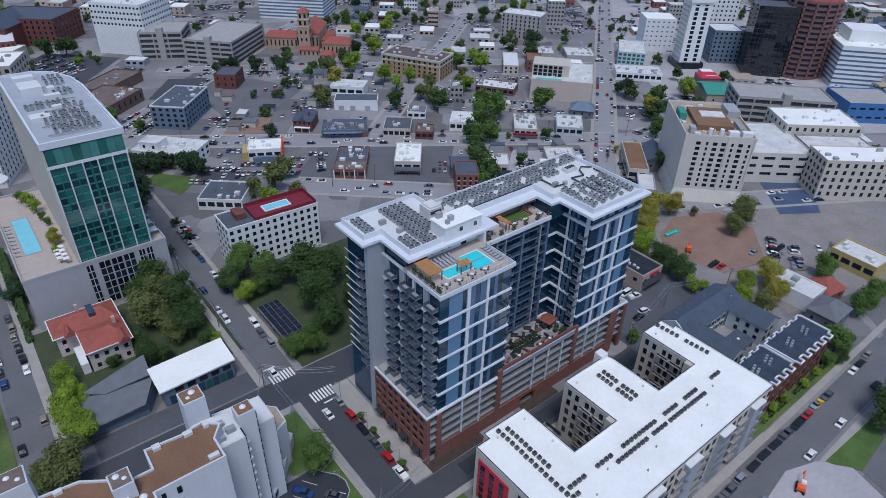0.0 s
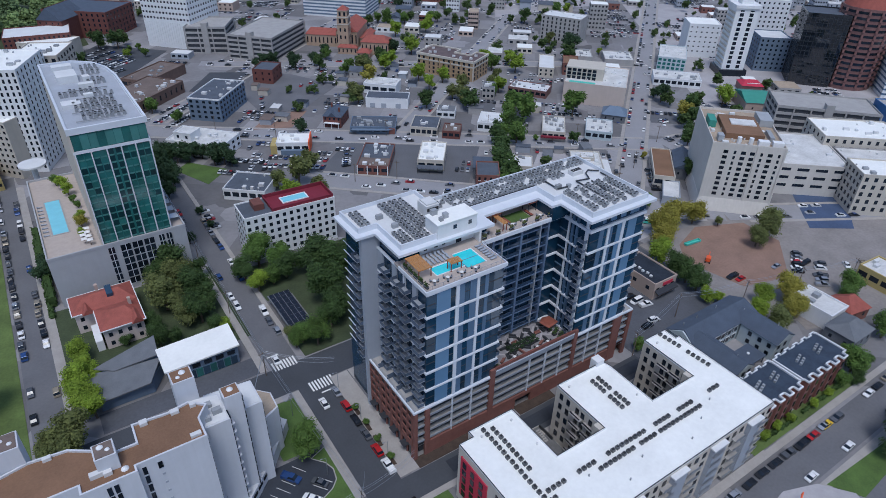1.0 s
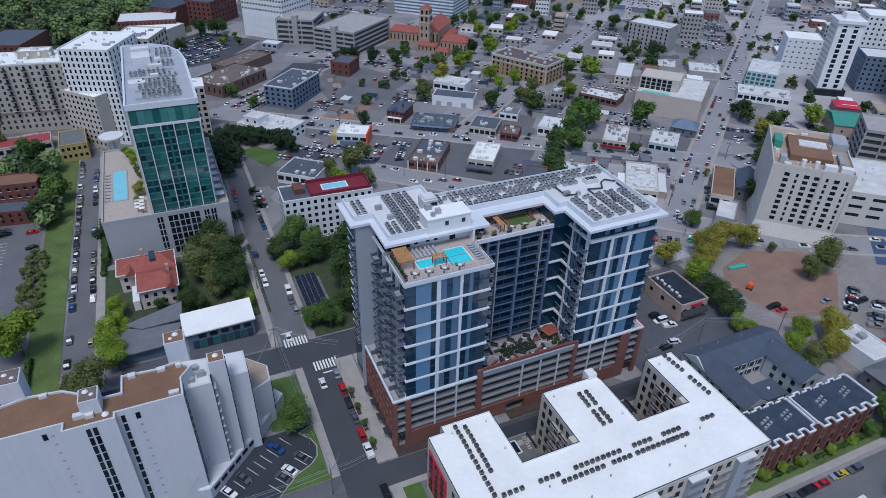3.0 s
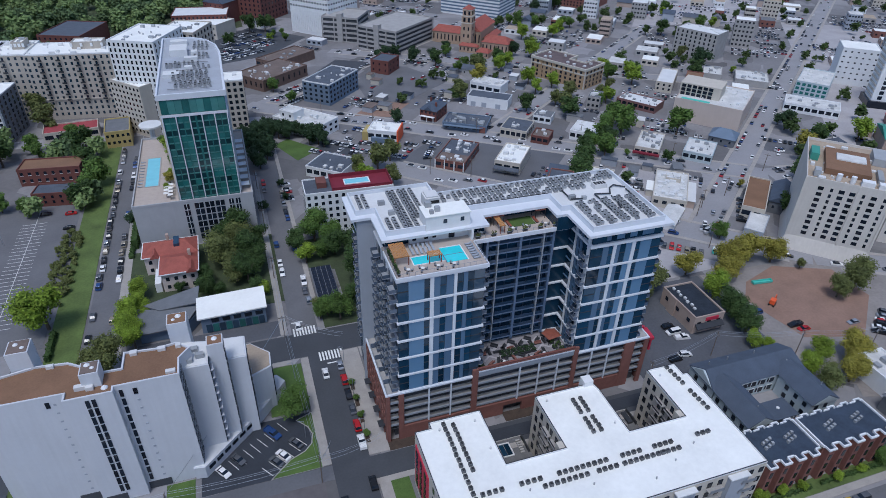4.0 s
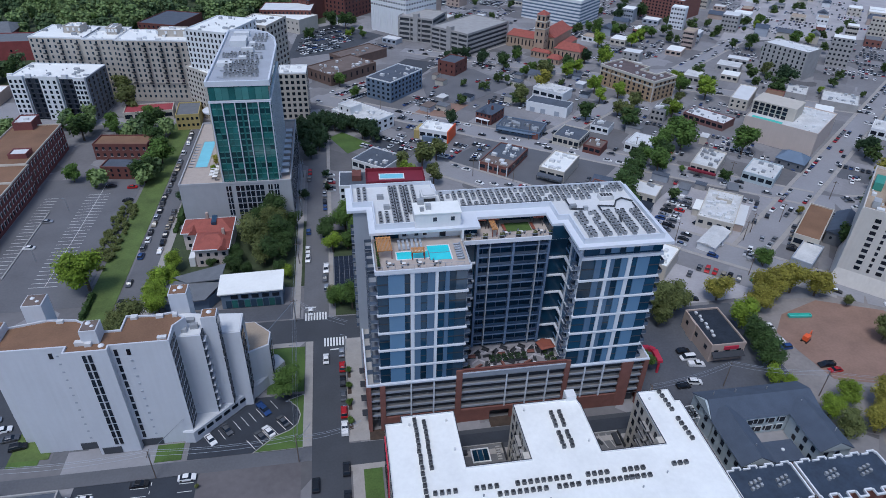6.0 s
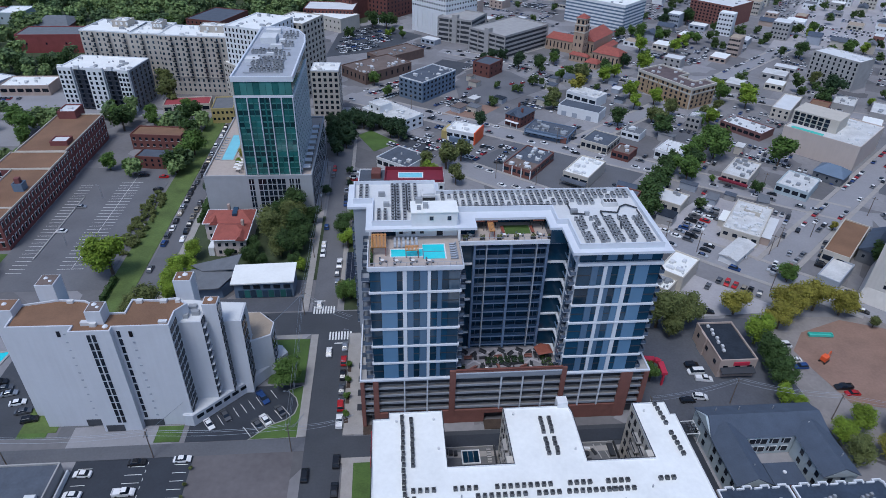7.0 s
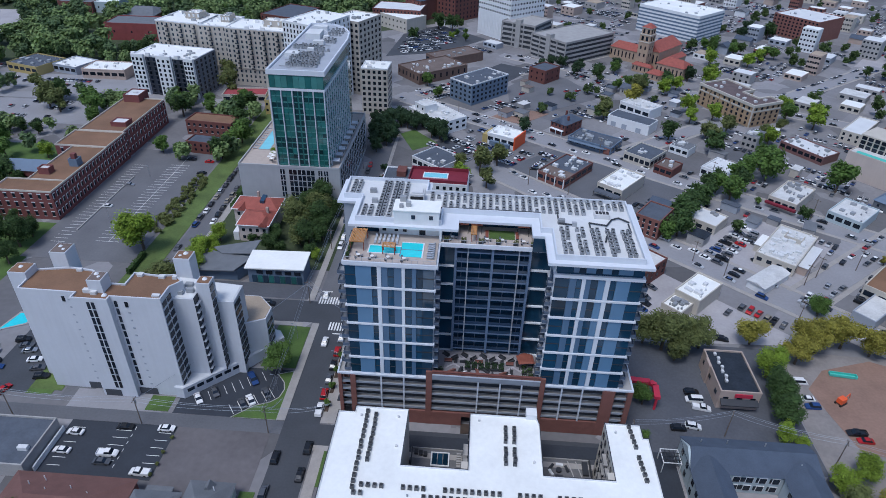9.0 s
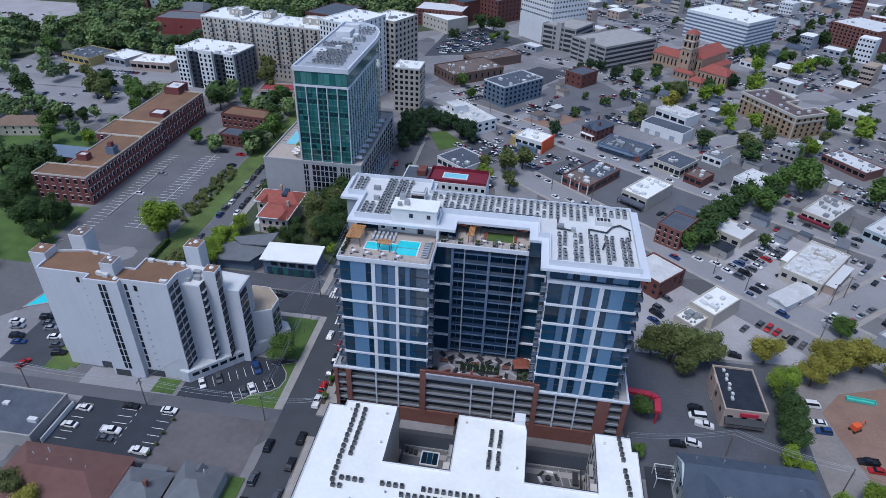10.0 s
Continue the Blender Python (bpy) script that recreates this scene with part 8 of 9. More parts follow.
# hedges
for x0, x1, y0, y1, h in ((-27.6, -25.6, 150, 164, 2.4), (157, 173, 38.2, 39.4, 1.3), (176, 198, 38.2, 39.4, 1.3), (-5.6, -3.0, 212, 268, 4.6), (-6.4, -4.6, 205, 262, 1.8), (1.0, 5.0, 165.5, 167, 1.2)):
    hs = Solid()
    hr = random.Random(int(y0))
    for i in range(int((y1 - y0) * (x1 - x0) * 9) + 60):
        p = Vector((hr.uniform(x0, x1), hr.uniform(y0, y1), hr.uniform(0.2, h)))
        u = Vector((hr.gauss(0, 1), hr.gauss(0, 1), hr.gauss(0, 1))).normalized() * 0.45
        v = u.orthogonal().normalized() * 0.32
        hs.add([p - u, p - v, p + u, p + v], [(0, 1, 2, 3)])
    hs.box(x0 + 0.3, x1 - 0.3, y0 + 0.3, y1 - 0.3, 0, h - 0.3)
    tagged(new("hedge", hs.mesh("hedge", LEAF[0])), "long clipped dark green hedge beside the car park", "hedge")

# rough shrubs between the school car park and the grass
shr = Solid()
for i in range(120):
    shx, shy = wr.uniform(-34, -25.5), wr.uniform(180, 232)
    if shx > -34 + (shy - 180) * 0.02:
        p_ = wr.choice(protos)
        n_, q_ = len(shr.v), wr.uniform(0.8, 1.9)
        shr.v += [(shx + a * q_, shy + b * q_, 0.7 * q_ + c * q_ * 0.8) for a, b, c in p_.v]
        shr.f += [tuple(k + n_ for k in f_) for f_ in p_.f]
tagged(new("shrubs", shr.mesh("shrubs", LEAF[3])), "rough olive shrubs along the edge of the car park", "shrubs", kind="stuff")

# ---- cars ----
CARS = {}
CAR_RNG = random.Random(3)
SHAPES = {"sedan": (4.7, 1.82, 1.43, 0.92, (-1.75, -0.95, 0.55, 1.25)), "suv": (4.7, 1.92, 1.75, 1.05, (-2.15, -1.8, 0.55, 1.2)),
          "pickup": (5.6, 1.98, 1.85, 1.1, (-0.6, -0.35, 0.95, 1.6)), "van": (5.2, 2.0, 2.05, 1.1, (-2.45, -2.3, 1.2, 1.9))}


def car_solids(kind):
    L, Wd, H, B, (g0, g1, g2, g3) = SHAPES[kind]
    h, w = L / 2, Wd / 2
    body = Solid()
    side = [(-h, 0.38), (-h + 0.1, B - 0.12), (-h + 0.5, B), (g3 + 0.15, B), (h - 0.35, B - 0.2), (h, 0.62), (h - 0.05, 0.32), (h - 0.5, 0.22), (-h + 0.4, 0.22)]
    n = len(side)
    body.add([(x, -w, z) for x, z in side] + [(x, w, z) for x, z in side], [tuple(range(n)), tuple(range(2 * n - 1, n - 1, -1))] + [(i, n + i, n + (i + 1) % n, (i + 1) % n) for i in range(n)])
    t = w - 0.2
    body.add([(g1, -t, H - 0.03), (g2, -t, H - 0.03), (g2, t, H - 0.03), (g1, t, H - 0.03), (g1 + 0.08, -t + 0.08, H + 0.03), (g2 - 0.08, -t + 0.08, H + 0.03), (g2 - 0.08, t - 0.08, H + 0.03), (g1 + 0.08, t - 0.08, H + 0.03)],
             [(4, 5, 6, 7), (0, 1, 5, 4), (1, 2, 6, 5), (2, 3, 7, 6), (3, 0, 4, 7), (3, 2, 1, 0)])
    if kind == "pickup":
        body.box(-h + 0.1, -0.7, -w + 0.02, -w + 0.12, B - 0.05, B + 0.28).box(-h + 0.1, -0.7, w - 0.12, w - 0.02, B - 0.05, B + 0.28).box(-h + 0.02, -h + 0.12, -w + 0.02, w - 0.02, B - 0.05, B + 0.28)
    c = w - 0.06
    glass = Solid().add([(g0, -c, B - 0.04), (g3, -c, B - 0.04), (g3, c, B - 0.04), (g0, c, B - 0.04), (g1, -t, H - 0.02), (g2, -t, H - 0.02), (g2, t, H - 0.02), (g1, t, H - 0.02)],
                        [(3, 2, 1, 0), (4, 5, 6, 7), (0, 1, 5, 4), (1, 2, 6, 5), (2, 3, 7, 6), (3, 0, 4, 7)])
    return body, glass


WHEEL = Solid().rod((0, -0.11, 0), (0, 0.11, 0), 0.34, 10).mesh("wheel", TYRE)
GROUPS = {"sedan": "car", "suv": "car", "pickup": "pickup", "van": "van"}


def car(x, y, rot, kind=None, colour=None, z=0.05, group="parked cars"):
    kind = kind or CAR_RNG.choice(("sedan", "sedan", "sedan", "suv", "suv", "pickup"))
    if colour is None:
        colour = CAR_RNG.choice((0, 0, 0, 1, 1, 2, 2, 2, 3, 3, 3, 4, 5, 6))
    key = (kind, colour)
    if key not in CARS:
        b, g = car_solids(kind)
        CARS[key] = b.mesh("car", CARP[colour]), g.mesh("glasshouse", GLASSD)
    ob = new(GROUPS[kind], CARS[key][0])
    ob.matrix_world = pose(x, y, z, 0, 0, rot)
    tagged(ob, "%s %s parked beside the street" % (CARN[colour], {"sedan": "saloon car", "suv": "tall estate car", "pickup": "pickup truck", "van": "delivery van"}[kind]), "car", group)
    g = new("glasshouse", CARS[key][1])
    g.parent = ob
    L, Wd = SHAPES[kind][:2]
    if distance(ob) < 150:
        for sx in (-0.3, 0.3):
            for sy in (-1, 1):
                o = new("wheel", WHEEL)
                o.parent = ob
                o.location = (sx * L, sy * (Wd / 2 - 0.1), 0.29)
    return ob


def car_row(x0, y0, x1, y1, n, rot, fill=0.85, z=0.05, group="parked cars"):
    for i in range(n):
        k = i / max(1, n - 1)
        if CAR_RNG.random() < fill:
            car(x0 + (x1 - x0) * k + CAR_RNG.uniform(-0.3, 0.3), y0 + (y1 - y0) * k + CAR_RNG.uniform(-0.3, 0.3), rot + CAR_RNG.choice((0, 180)) + CAR_RNG.uniform(-2, 2), z=z, group=group)


car_row(-15.7, 96, -15.7, 312, 36, 90, 0.84)
car_row(-9.2, 166, -9.2, 300, 22, 90, 0.55)
car_row(57.0, 152, 57.0, 250, 17, 90, 0.7)
car_row(50.0, 178, 50.0, 270, 14, 90, 0.25)
for y, k, c in ((121.5, "sedan", 1), (114.6, "suv", 4), (108.2, "sedan", 3), (102, "sedan", 2), (95.4, "suv", 4), (89.2, "pickup", 0), (75, "suv", 3), (66, "sedan", 3), (56, "suv", 2)):
    car(61.9, y, 90, k, c)
for y, c in ((71, 3), (60, 2), (52, 3)):
    car(53.8, y, 90, "suv", c)
car(56.8, 119.0, 90, "sedan", 0, group="moving cars")
car(51.6, 144.5, 90, "sedan", 0, group="moving cars")
car_row(72, 32.2, 214, 32.2, 24, 0, 0.85)
car_row(118, 24.4, 214, 24.4, 16, 0, 0.5)
car(178, 32.2, 0, "sedan", 7)
# small car parks near the white tower
for x, y, k, c in ((-4.6, 74.8, "sedan", 0), (-4.8, 68.4, "sedan", 0), (8.0, 68.4, "pickup", 0), (7.8, 65.6, "sedan", 2), (8.4, 77.8, "sedan", 3), (20.2, 78.2, "sedan", 0), (19.6, 63.1, "pickup", 0)):
    car(x, y, CAR_RNG.choice((2, 178)), k, c, z=0.11)
for x, y, r in ((24.6, 90.2, -54), (28.6, 93.2, -54), (38.4, 99.6, -54), (38.4, 89.4, 126), (40.4, 91.0, 126), (44.2, 94.2, 126)):
    car(x, y, r, z=0.12)
car(32, 137.6, 0, "suv", 3)
for x, y, k, c in ((-42.7, 110.5, "suv", 3), (-40.0, 108.0, "sedan", 2), (-37.6, 105.7, "sedan", 1), (-33.4, 101.8, "sedan", 0), (-30.2, 98.2, "sedan", 2), (-26.9, 94.8, "suv", 3), (-51.4, 106.9, "sedan", 0), (-49.2, 104.4, "sedan", 1), (-43.4, 97.4, "sedan", 5), (-46.0, 100.0, "suv", 3)):
    car(x, y, 12, k, c, z=0.06)
car(-34.9, 88.6, 70, "sedan", 4)
for x, y, c in ((-61, 221, 1), (-43, 252, 3), (-33, 250, 4), (-32, 237, 3), (-61, 200, 0)):
    car(x, y, CAR_RNG.choice((0, 180)), "sedan", c)
# by the restaurant and the dirt lot
for x, y, k, c in ((175.6, 103.4, "van", 0), (177, 100.2, "pickup", 0), (175.6, 106.6, "suv", 3), (193, 133.5, "suv", 3), (189, 123.2, "sedan", 3), (168, 91.5, "suv", 3), (172.5, 92.6, "suv", 0), (220.4, 94.1, "pickup", 3), (221.7, 91.4, "sedan", 4), (211.8, 114.3, "van", 0), (211.4, 107, "sedan", 0), (211.8, 103.8, "suv", 5), (252, 86, "suv", 4), (255, 84, "suv", 3), (242, 89, "sedan", 1)):
    car(x, y, CAR_RNG.choice((0, 180, -10)), k, c)
car_row(246, 82, 258, 90, 6, -40, 0.9)
car_row(246, 72, 262, 82, 7, -40, 0.8)
car_row(262, 78, 274, 70, 5, 50, 0.8)
# rows among the shops
SG = "cars by the shops"
car_row(206, 152.5, 218, 143.5, 6, 50, 1.0, group=SG)
car_row(202, 186, 226, 211, 9, -40, 0.95, group=SG)
car_row(206, 182.5, 229, 207, 9, -40, 0.95, group=SG)
car_row(168, 148, 176, 166, 6, -40, 0.9, group=SG)
for x, y, r in ((210, 174, -40), (216, 160, -40), (200, 149, 50), (245, 170, 50), (259, 188, 50), (250, 184, 50), (231, 157, 50), (235, 163, 50), (225, 200, -40), (223, 186, 10)):
    car(x, y, r, group=SG)
car_row(250, 157, 266, 176, 7, -40, 0.9, group=SG)
bus = thing("minibus", 225, 140, 0.16, -42, "turquoise minibus with a white roof on the street", "bus", plan=False)
part("body", Solid().box(-3.4, 3.4, -1.1, 1.1, 0.35, 2.3), TURQ, bus)
part("roof", Solid().box(-3.3, 3.3, -1.0, 1.0, 2.3, 2.6), WHITE, bus)
part("glasshouse", Solid().box(-3.2, 3.45, -1.13, 1.13, 1.4, 2.1), GLASSD, bus)
for sx in (-2.2, 2.2):
    for sy in (-0.95, 0.95):
        o = new("wheel", WHEEL)
        o.parent, o.location = bus, (sx, sy, 0.29)

# the farther cars, joined
fb, fg = Solid(), Solid()
cb, cg = car_solids("sedan")


def far_car(x, y, rot):
    if math.hypot(x - 151, y - 386) < 34 and int(x * 7 + y * 3) % 7:
        return
    c, s = math.cos(radians(rot)), math.sin(radians(rot))
    for src, dst in ((cb, fb), (cg, fg)):
        n = len(dst.v)
        dst.v += [(x + a * c - b * s, y + a * s + b * c, e) for a, b, e in src.v]
        dst.f += [tuple(i + n for i in q) for q in src.f]


def far_row(x0, y0, dx, dy, n, rot, fill):
    for i in range(n):
        if CAR_RNG.random() < fill:
            far_car(x0 + dx * i, y0 + dy * i, rot + CAR_RNG.uniform(-3, 3))


ex, ey = Vector((0.766, -0.643)), Vector((0.643, 0.766))
for x, y in LOTS:
    for v in (-7, 0, 7) if CAR_RNG.random() < 0.5 else (-6.5, 6.5):
        p = Vector((x, y)) - ex * 9.5 + ey * v
        far_row(p.x, p.y, ex.x * 2.7, ex.y * 2.7, 8, 50, CAR_RNG.choice((0.35, 0.6, 0.9)))
for (a, b, w) in ROADS:
    a, b = Vector(a), Vector(b)
    d = (b - a).normalized()
    n = Vector((-d.y, d.x))
    L = (b - a).length
    ang = math.degrees(math.atan2(d.y, d.x))
    for sgn, fill in ((4.6, 0.42), (-4.6, 0.42), (1.8, 0.1), (-1.8, 0.1)):
        k = 8.0
        while k < L - 8:
            p = a + d * k + n * sgn
            if CAR_RNG.random() < fill and not any(math.hypot(p.x - q, p.y - s) < c * 0.8 for q, s, c in TAKEN):
                far_car(p.x, p.y, ang + (0 if sgn < 0 else 180))
            k += 6.6
# rows of cars filling the yards between the shops
YARDS = random.Random(29)
cells = {}
for j in range(10, 62):
    for i in range(-60, 130):
        u, v = i * 2.75, j * 7.3 + (0.8 if j % 2 else 0)
        x, y = 0.766 * u + 0.643 * v, -0.643 * u + 0.766 * v
        if not (96 < x < 345 and 140 < y < 430) or (x < 150 and y < 225) or y < 250 - 0.55 * (x - 60) or y > 560 - 0.6 * x:
            continue
        c = (i // 9, j // 2)
        if c not in cells:
            cells[c] = YARDS.choice((0, 0, 0.12, 0.4, 0.8))
        if YARDS.random() < cells[c] and clear(x, y, 2.0):
            far_car(x, y, 50 + YARDS.uniform(-3, 3) + YARDS.choice((0, 180)))
# car parks seen beyond the glass tower and by the western shops
for x0, y0, dx, dy, n, rot, fill in ((66, 368, 2.0, 1.7, 14, -40, 0.85), (74, 360, 2.0, 1.7, 12, -40, 0.8), (110, 352, 2.1, -1.7, 10, 50, 0.9), (116, 360, 2.1, -1.7, 8, 50, 0.8), (112, 395, 2.1, -1.7, 12, 50, 0.5), (122, 404, 2.1, -1.7, 12, 50, 0.4),
                                   (40, 462, 2.1, 1.3, 16, -40, 0.8), (38, 472, 2.1, 1.4, 22, -40, 0.85), (38, 480, 2.1, 1.5, 20, -40, 0.7), (40, 492, 2.1, 1.5, 20, -40, 0.85), (42, 506, 2.1, 1.6, 16, -40, 0.8), (44, 520, 2.1, 1.6, 12, -40, 0.7), (-190, 352, 2.8, 0, 14, 90, 0.75), (-186, 362, 2.8, 0, 13, 90, 0.8), (-170, 322, 2.8, 0, 9, 90, 0.6), (-250, 386, 3, 0, 12, 90, 0.5), (-256, 298, 2.9, 0, 40, 90, 0.35), (-252, 312, 2.9, 0, 40, 90, 0.3), (-258, 358, 2.9, 0, 22, 90, 0.5), (-400, 452, 3, 0, 32, 90, 0.5), (-400, 470, 3, 0, 32, 90, 0.5), (-400, 492, 3, 0, 32, 90, 0.5), (-220, 363, 2.8, 0, 6, 90, 0.6),
                                   (135, 262, 1.2, 2.2, 8, -10, 0.9), (100, 283, 2.2, -1.5, 12, 50, 0.9), (106, 291, 2.2, -1.5, 8, 50, 0.8), (272, 268, 2.1, -1.7, 10, 50, 0.9), (280, 280, 2.1, -1.7, 10, 50, 0.9), (262, 292, 2.1, -1.7, 8, 50, 0.8), (300, 340, 2.1, -1.7, 10, 50, 0.8), (304, 322, 2.1, -1.7, 9, 50, 0.8), (60, 236, 0, 2.7, 8, 0, 0.7)):
    far_row(x0, y0, dx, dy, n, rot, fill)
FARP = bpy.data.materials.new("mixed_car_paint")
FARP.use_nodes = True
nt = FARP.node_tree
gi, rp = nt.nodes.new("ShaderNodeNewGeometry"), nt.nodes.new("ShaderNodeValToRGB")
rp.color_ramp.interpolation = "CONSTANT"
for i, (p, c) in enumerate(((0.0, (0.72, 0.72, 0.72)), (0.27, (0.42, 0.43, 0.45)), (0.45, (0.12, 0.125, 0.135)), (0.63, (0.018, 0.02, 0.024)), (0.90, (0.30, 0.02, 0.025)), (0.94, (0.03, 0.06, 0.17)))):
    e = rp.color_ramp.elements[i] if i < 2 else rp.color_ramp.elements.new(p)
    e.position, e.color = p, (*c, 1)
nt.links.new(gi.outputs["Random Per Island"], rp.inputs[0])
nt.links.new(rp.outputs[0], nt.nodes["Principled BSDF"].inputs["Base Color"])
nt.nodes["Principled BSDF"].inputs["Roughness"].default_value = 0.3
fc = tagged(new("parked_cars", fb.mesh("parked_cars", FARP)), "hundreds of parked cars in mixed colours", "cars", kind="stuff")
o = tagged(new("car_glass", fg.mesh("car_glass", GLASSD)), kind="stuff")
o.parent = fc

# ---- poles and wires ----
def pole(x, y, h=10.0, rot=0, lamp=False):
    t = thing("utility_pole", x, y, 0, rot, "weathered wooden utility pole with cross-arm", "pole", "utility poles", plan=False)
    part("post", Solid().rod((0, 0, 0), (0, 0, h), 0.18, 7, 0.12), POLEM, t)
    part("cross_arm", Solid().box(-1.3, 1.3, -0.08, 0.08, h - 0.9, h - 0.7), POLEM, t)
    if distance(t) < 200:
        pins = Solid()
        for i in (-1.1, -0.4, 0.4, 1.1):
            pins.rod((i, 0, h - 0.7), (i, 0, h - 0.5), 0.06, 5)
        part("insulators", pins, DARKM, t)
    if lamp:
        part("transformer", Solid().rod((0.3, 0, h - 2.4), (0.3, 0, h - 1.4), 0.28, 8), UNITM, t)
    return t


def wires(a, b, ha=9.5, hb=9.5):
    for off in (-1.1, 0.4, 1.1):
        s = Solid()
        pts = []
        for i in range(9):
            k = i / 8
            pts.append(Vector((a[0] + (b[0] - a[0]) * k + off * 0.5, a[1] + (b[1] - a[1]) * k + off * 0.8, ha + (hb - ha) * k - 1.2 * 4 * k * (1 - k))))
        for p, q in zip(pts, pts[1:]):
            s.rod(p, q, 0.045, 4)
        tagged(new("power_line", s.mesh("power_line", RAILM)), "thin grey overhead power line between poles", "cable", "power lines", "structure")


P = [(-62, 79.2), (-26, 79.4), (12, 79.8), (49.2, 79.6), (66, 78), (100, 78), (152, 84)]
for i, p in enumerate(P):
    if i not in (4, 5):
        pole(*p, 10.5, 90, i % 2 == 0)
Q = [(49.2, 79.6), (46.6, 139.8), (46.8, 176), (46.8, 214), (46.8, 252)]
for p in Q[1:]:
    pole(*p, 10, 0, True)
for a, b in zip(P[:4], P[1:4]):
    wires(a, b, 10, 10)
for a, b in zip(Q, Q[1:]):
    wires(a, b, 10, 9.5)
for a, b in (((49.2, 79.6), (52.4, 84.0)), ((49.2, 79.6), (66.4, 83)), ((12, 79.8), (46.6, 139.8)), ((46.6, 139.8), (64, 126))):
    wires(a, b, 9.6, 9.2)
S2 = [(152, 84), (181, 90), (209, 82), (235, 76), (259, 68)]
for p in S2[1:]:
    pole(*p, 10.5, 70, True)
for a, b in zip(S2, S2[1:]):
    wires(a, b, 10, 10)
for p in ((196, 183), (206, 173.5), (224, 146), (236, 170), (243, 176), (262, 183), (150, 236), (131, 244), (172, 286), (226, 262), (300, 200), (320, 192), (118, 315), (92, 340), (262, 226)):
    pole(*p, 10, -40)
lamp_posts = [(63.4, y) for y in (92, 108, 123)] + [(47.2, 96), (47.2, 120), (68, 37.5), (98, 37.5), (130, 37.5), (-55, 190), (-55, 230)]
for x, y in lamp_posts:
    t = thing("street_lamp", x, y, 0.1, 0, "slim grey street lamp on the pavement", "lamp", "street lamps", plan=False)
    part("post", Solid().rod((0, 0, 0), (0, 0, 6.5), 0.09, 6, 0.06), RAILM, t)
    part("arm", Solid().rod((0, 0, 6.4), (-1.2, 0, 6.7), 0.05, 5), RAILM, t)
    part("lamp_head", Solid().box(-1.6, -1.0, -0.14, 0.14, 6.62, 6.76), RAILM, t)

# street planting along the tower's western pavement
for y in (91, 98.5, 105, 112):
    slab("planting_strip", 63.2, 64.4, y - 2.2, y + 2.2, 0.2, MULCH, "narrow mulch planting strip at the kerb", "bed")
    tree(63.8, y, 1.25, 1, 0.18)

# ---- roof terrace and courtyard furniture ----
def lounger(x, y, rot, z):
    t = thing("sun_lounger", x, y, z, rot, "grey sun lounger on the pool deck", "lounger", "sun loungers", plan=False)
    part("frame", Solid().box(-0.32, 0.32, -0.95, 0.95, 0.2, 0.28), RAILM, t)
    part("cushion", Solid().box(-0.3, 0.3, -0.95, 0.35, 0.28, 0.4), GREYP, t)
    part("backrest", Solid().add([(-0.3, 0.35, 0.28), (0.3, 0.35, 0.28), (0.3, 0.9, 0.7), (-0.3, 0.9, 0.7), (-0.3, 0.33, 0.4), (0.3, 0.33, 0.4), (0.3, 0.85, 0.8), (-0.3, 0.85, 0.8)], [(0, 3, 2, 1), (4, 5, 6, 7), (0, 1, 5, 4), (1, 2, 6, 5), (2, 3, 7, 6), (3, 0, 4, 7)]), GREYP, t)
    for a in (-0.26, 0.26):
        for b in (-0.8, 0.8):
            part("leg", Solid().box(a - 0.03, a + 0.03, b - 0.03, b + 0.03, 0, 0.2), RAILM, t)
    return t


DZ = 54.16 * TS
base_l = lounger(79.2, ty(98.6), 0, DZ)
for r, (y, x0, n) in enumerate(((98.6, 80.3, 5), (101.0, 79.2, 6))):
    for i in range(n):
        copy_thing(base_l, pose(x0 + i * 1.12, ty(y), DZ, 0, 0, CAR_RNG.uniform(-6, 6)))
for i in range(7):
    copy_thing(base_l, pose(94.0, ty(91.5 + i * 1.2), DZ, 0, 0, -90))


def pergola(x, y, w, d, z, h, label):
    t = thing("pergola", x, y, z, 0, label, "pergola", plan=False)
    for sx in (-1, 1):
        for sy in (-1, 1):
            part("post", Solid().box(sx * (w / 2 - 0.2) - 0.1, sx * (w / 2 - 0.2) + 0.1, sy * (d / 2 - 0.2) - 0.1, sy * (d / 2 - 0.2) + 0.1, 0, h), WOODR, t)
    part("beam", Solid().box(-w / 2, w / 2, -d / 2, -d / 2 + 0.15, h, h + 0.2), WOOD, t)
    part("beam", Solid().box(-w / 2, w / 2, d / 2 - 0.15, d / 2, h, h + 0.2), WOOD, t)
    n = int(w / 0.32)
    for i in range(n):
        panel("slat", -w / 2 + i * w / n, -w / 2 + i * w / n + 0.24, -d / 2 - 0.1, d / 2 + 0.1, h + 0.2, h + 0.3, WOOD, t)
    return t


pergola(75.2, ty(97.0), 3.8, 6.2, DZ, 2.5, "cedar slatted pergola on the pool deck")
pergola(83.4, ty(93.4), 3.4, 2.0, DZ, 2.2, "small cedar shade roof beside the pool")
pergola(104.6, ty(104.0), 1.6, 5.0, DZ, 2.3, "rust-coloured timber bar pergola on the terrace")


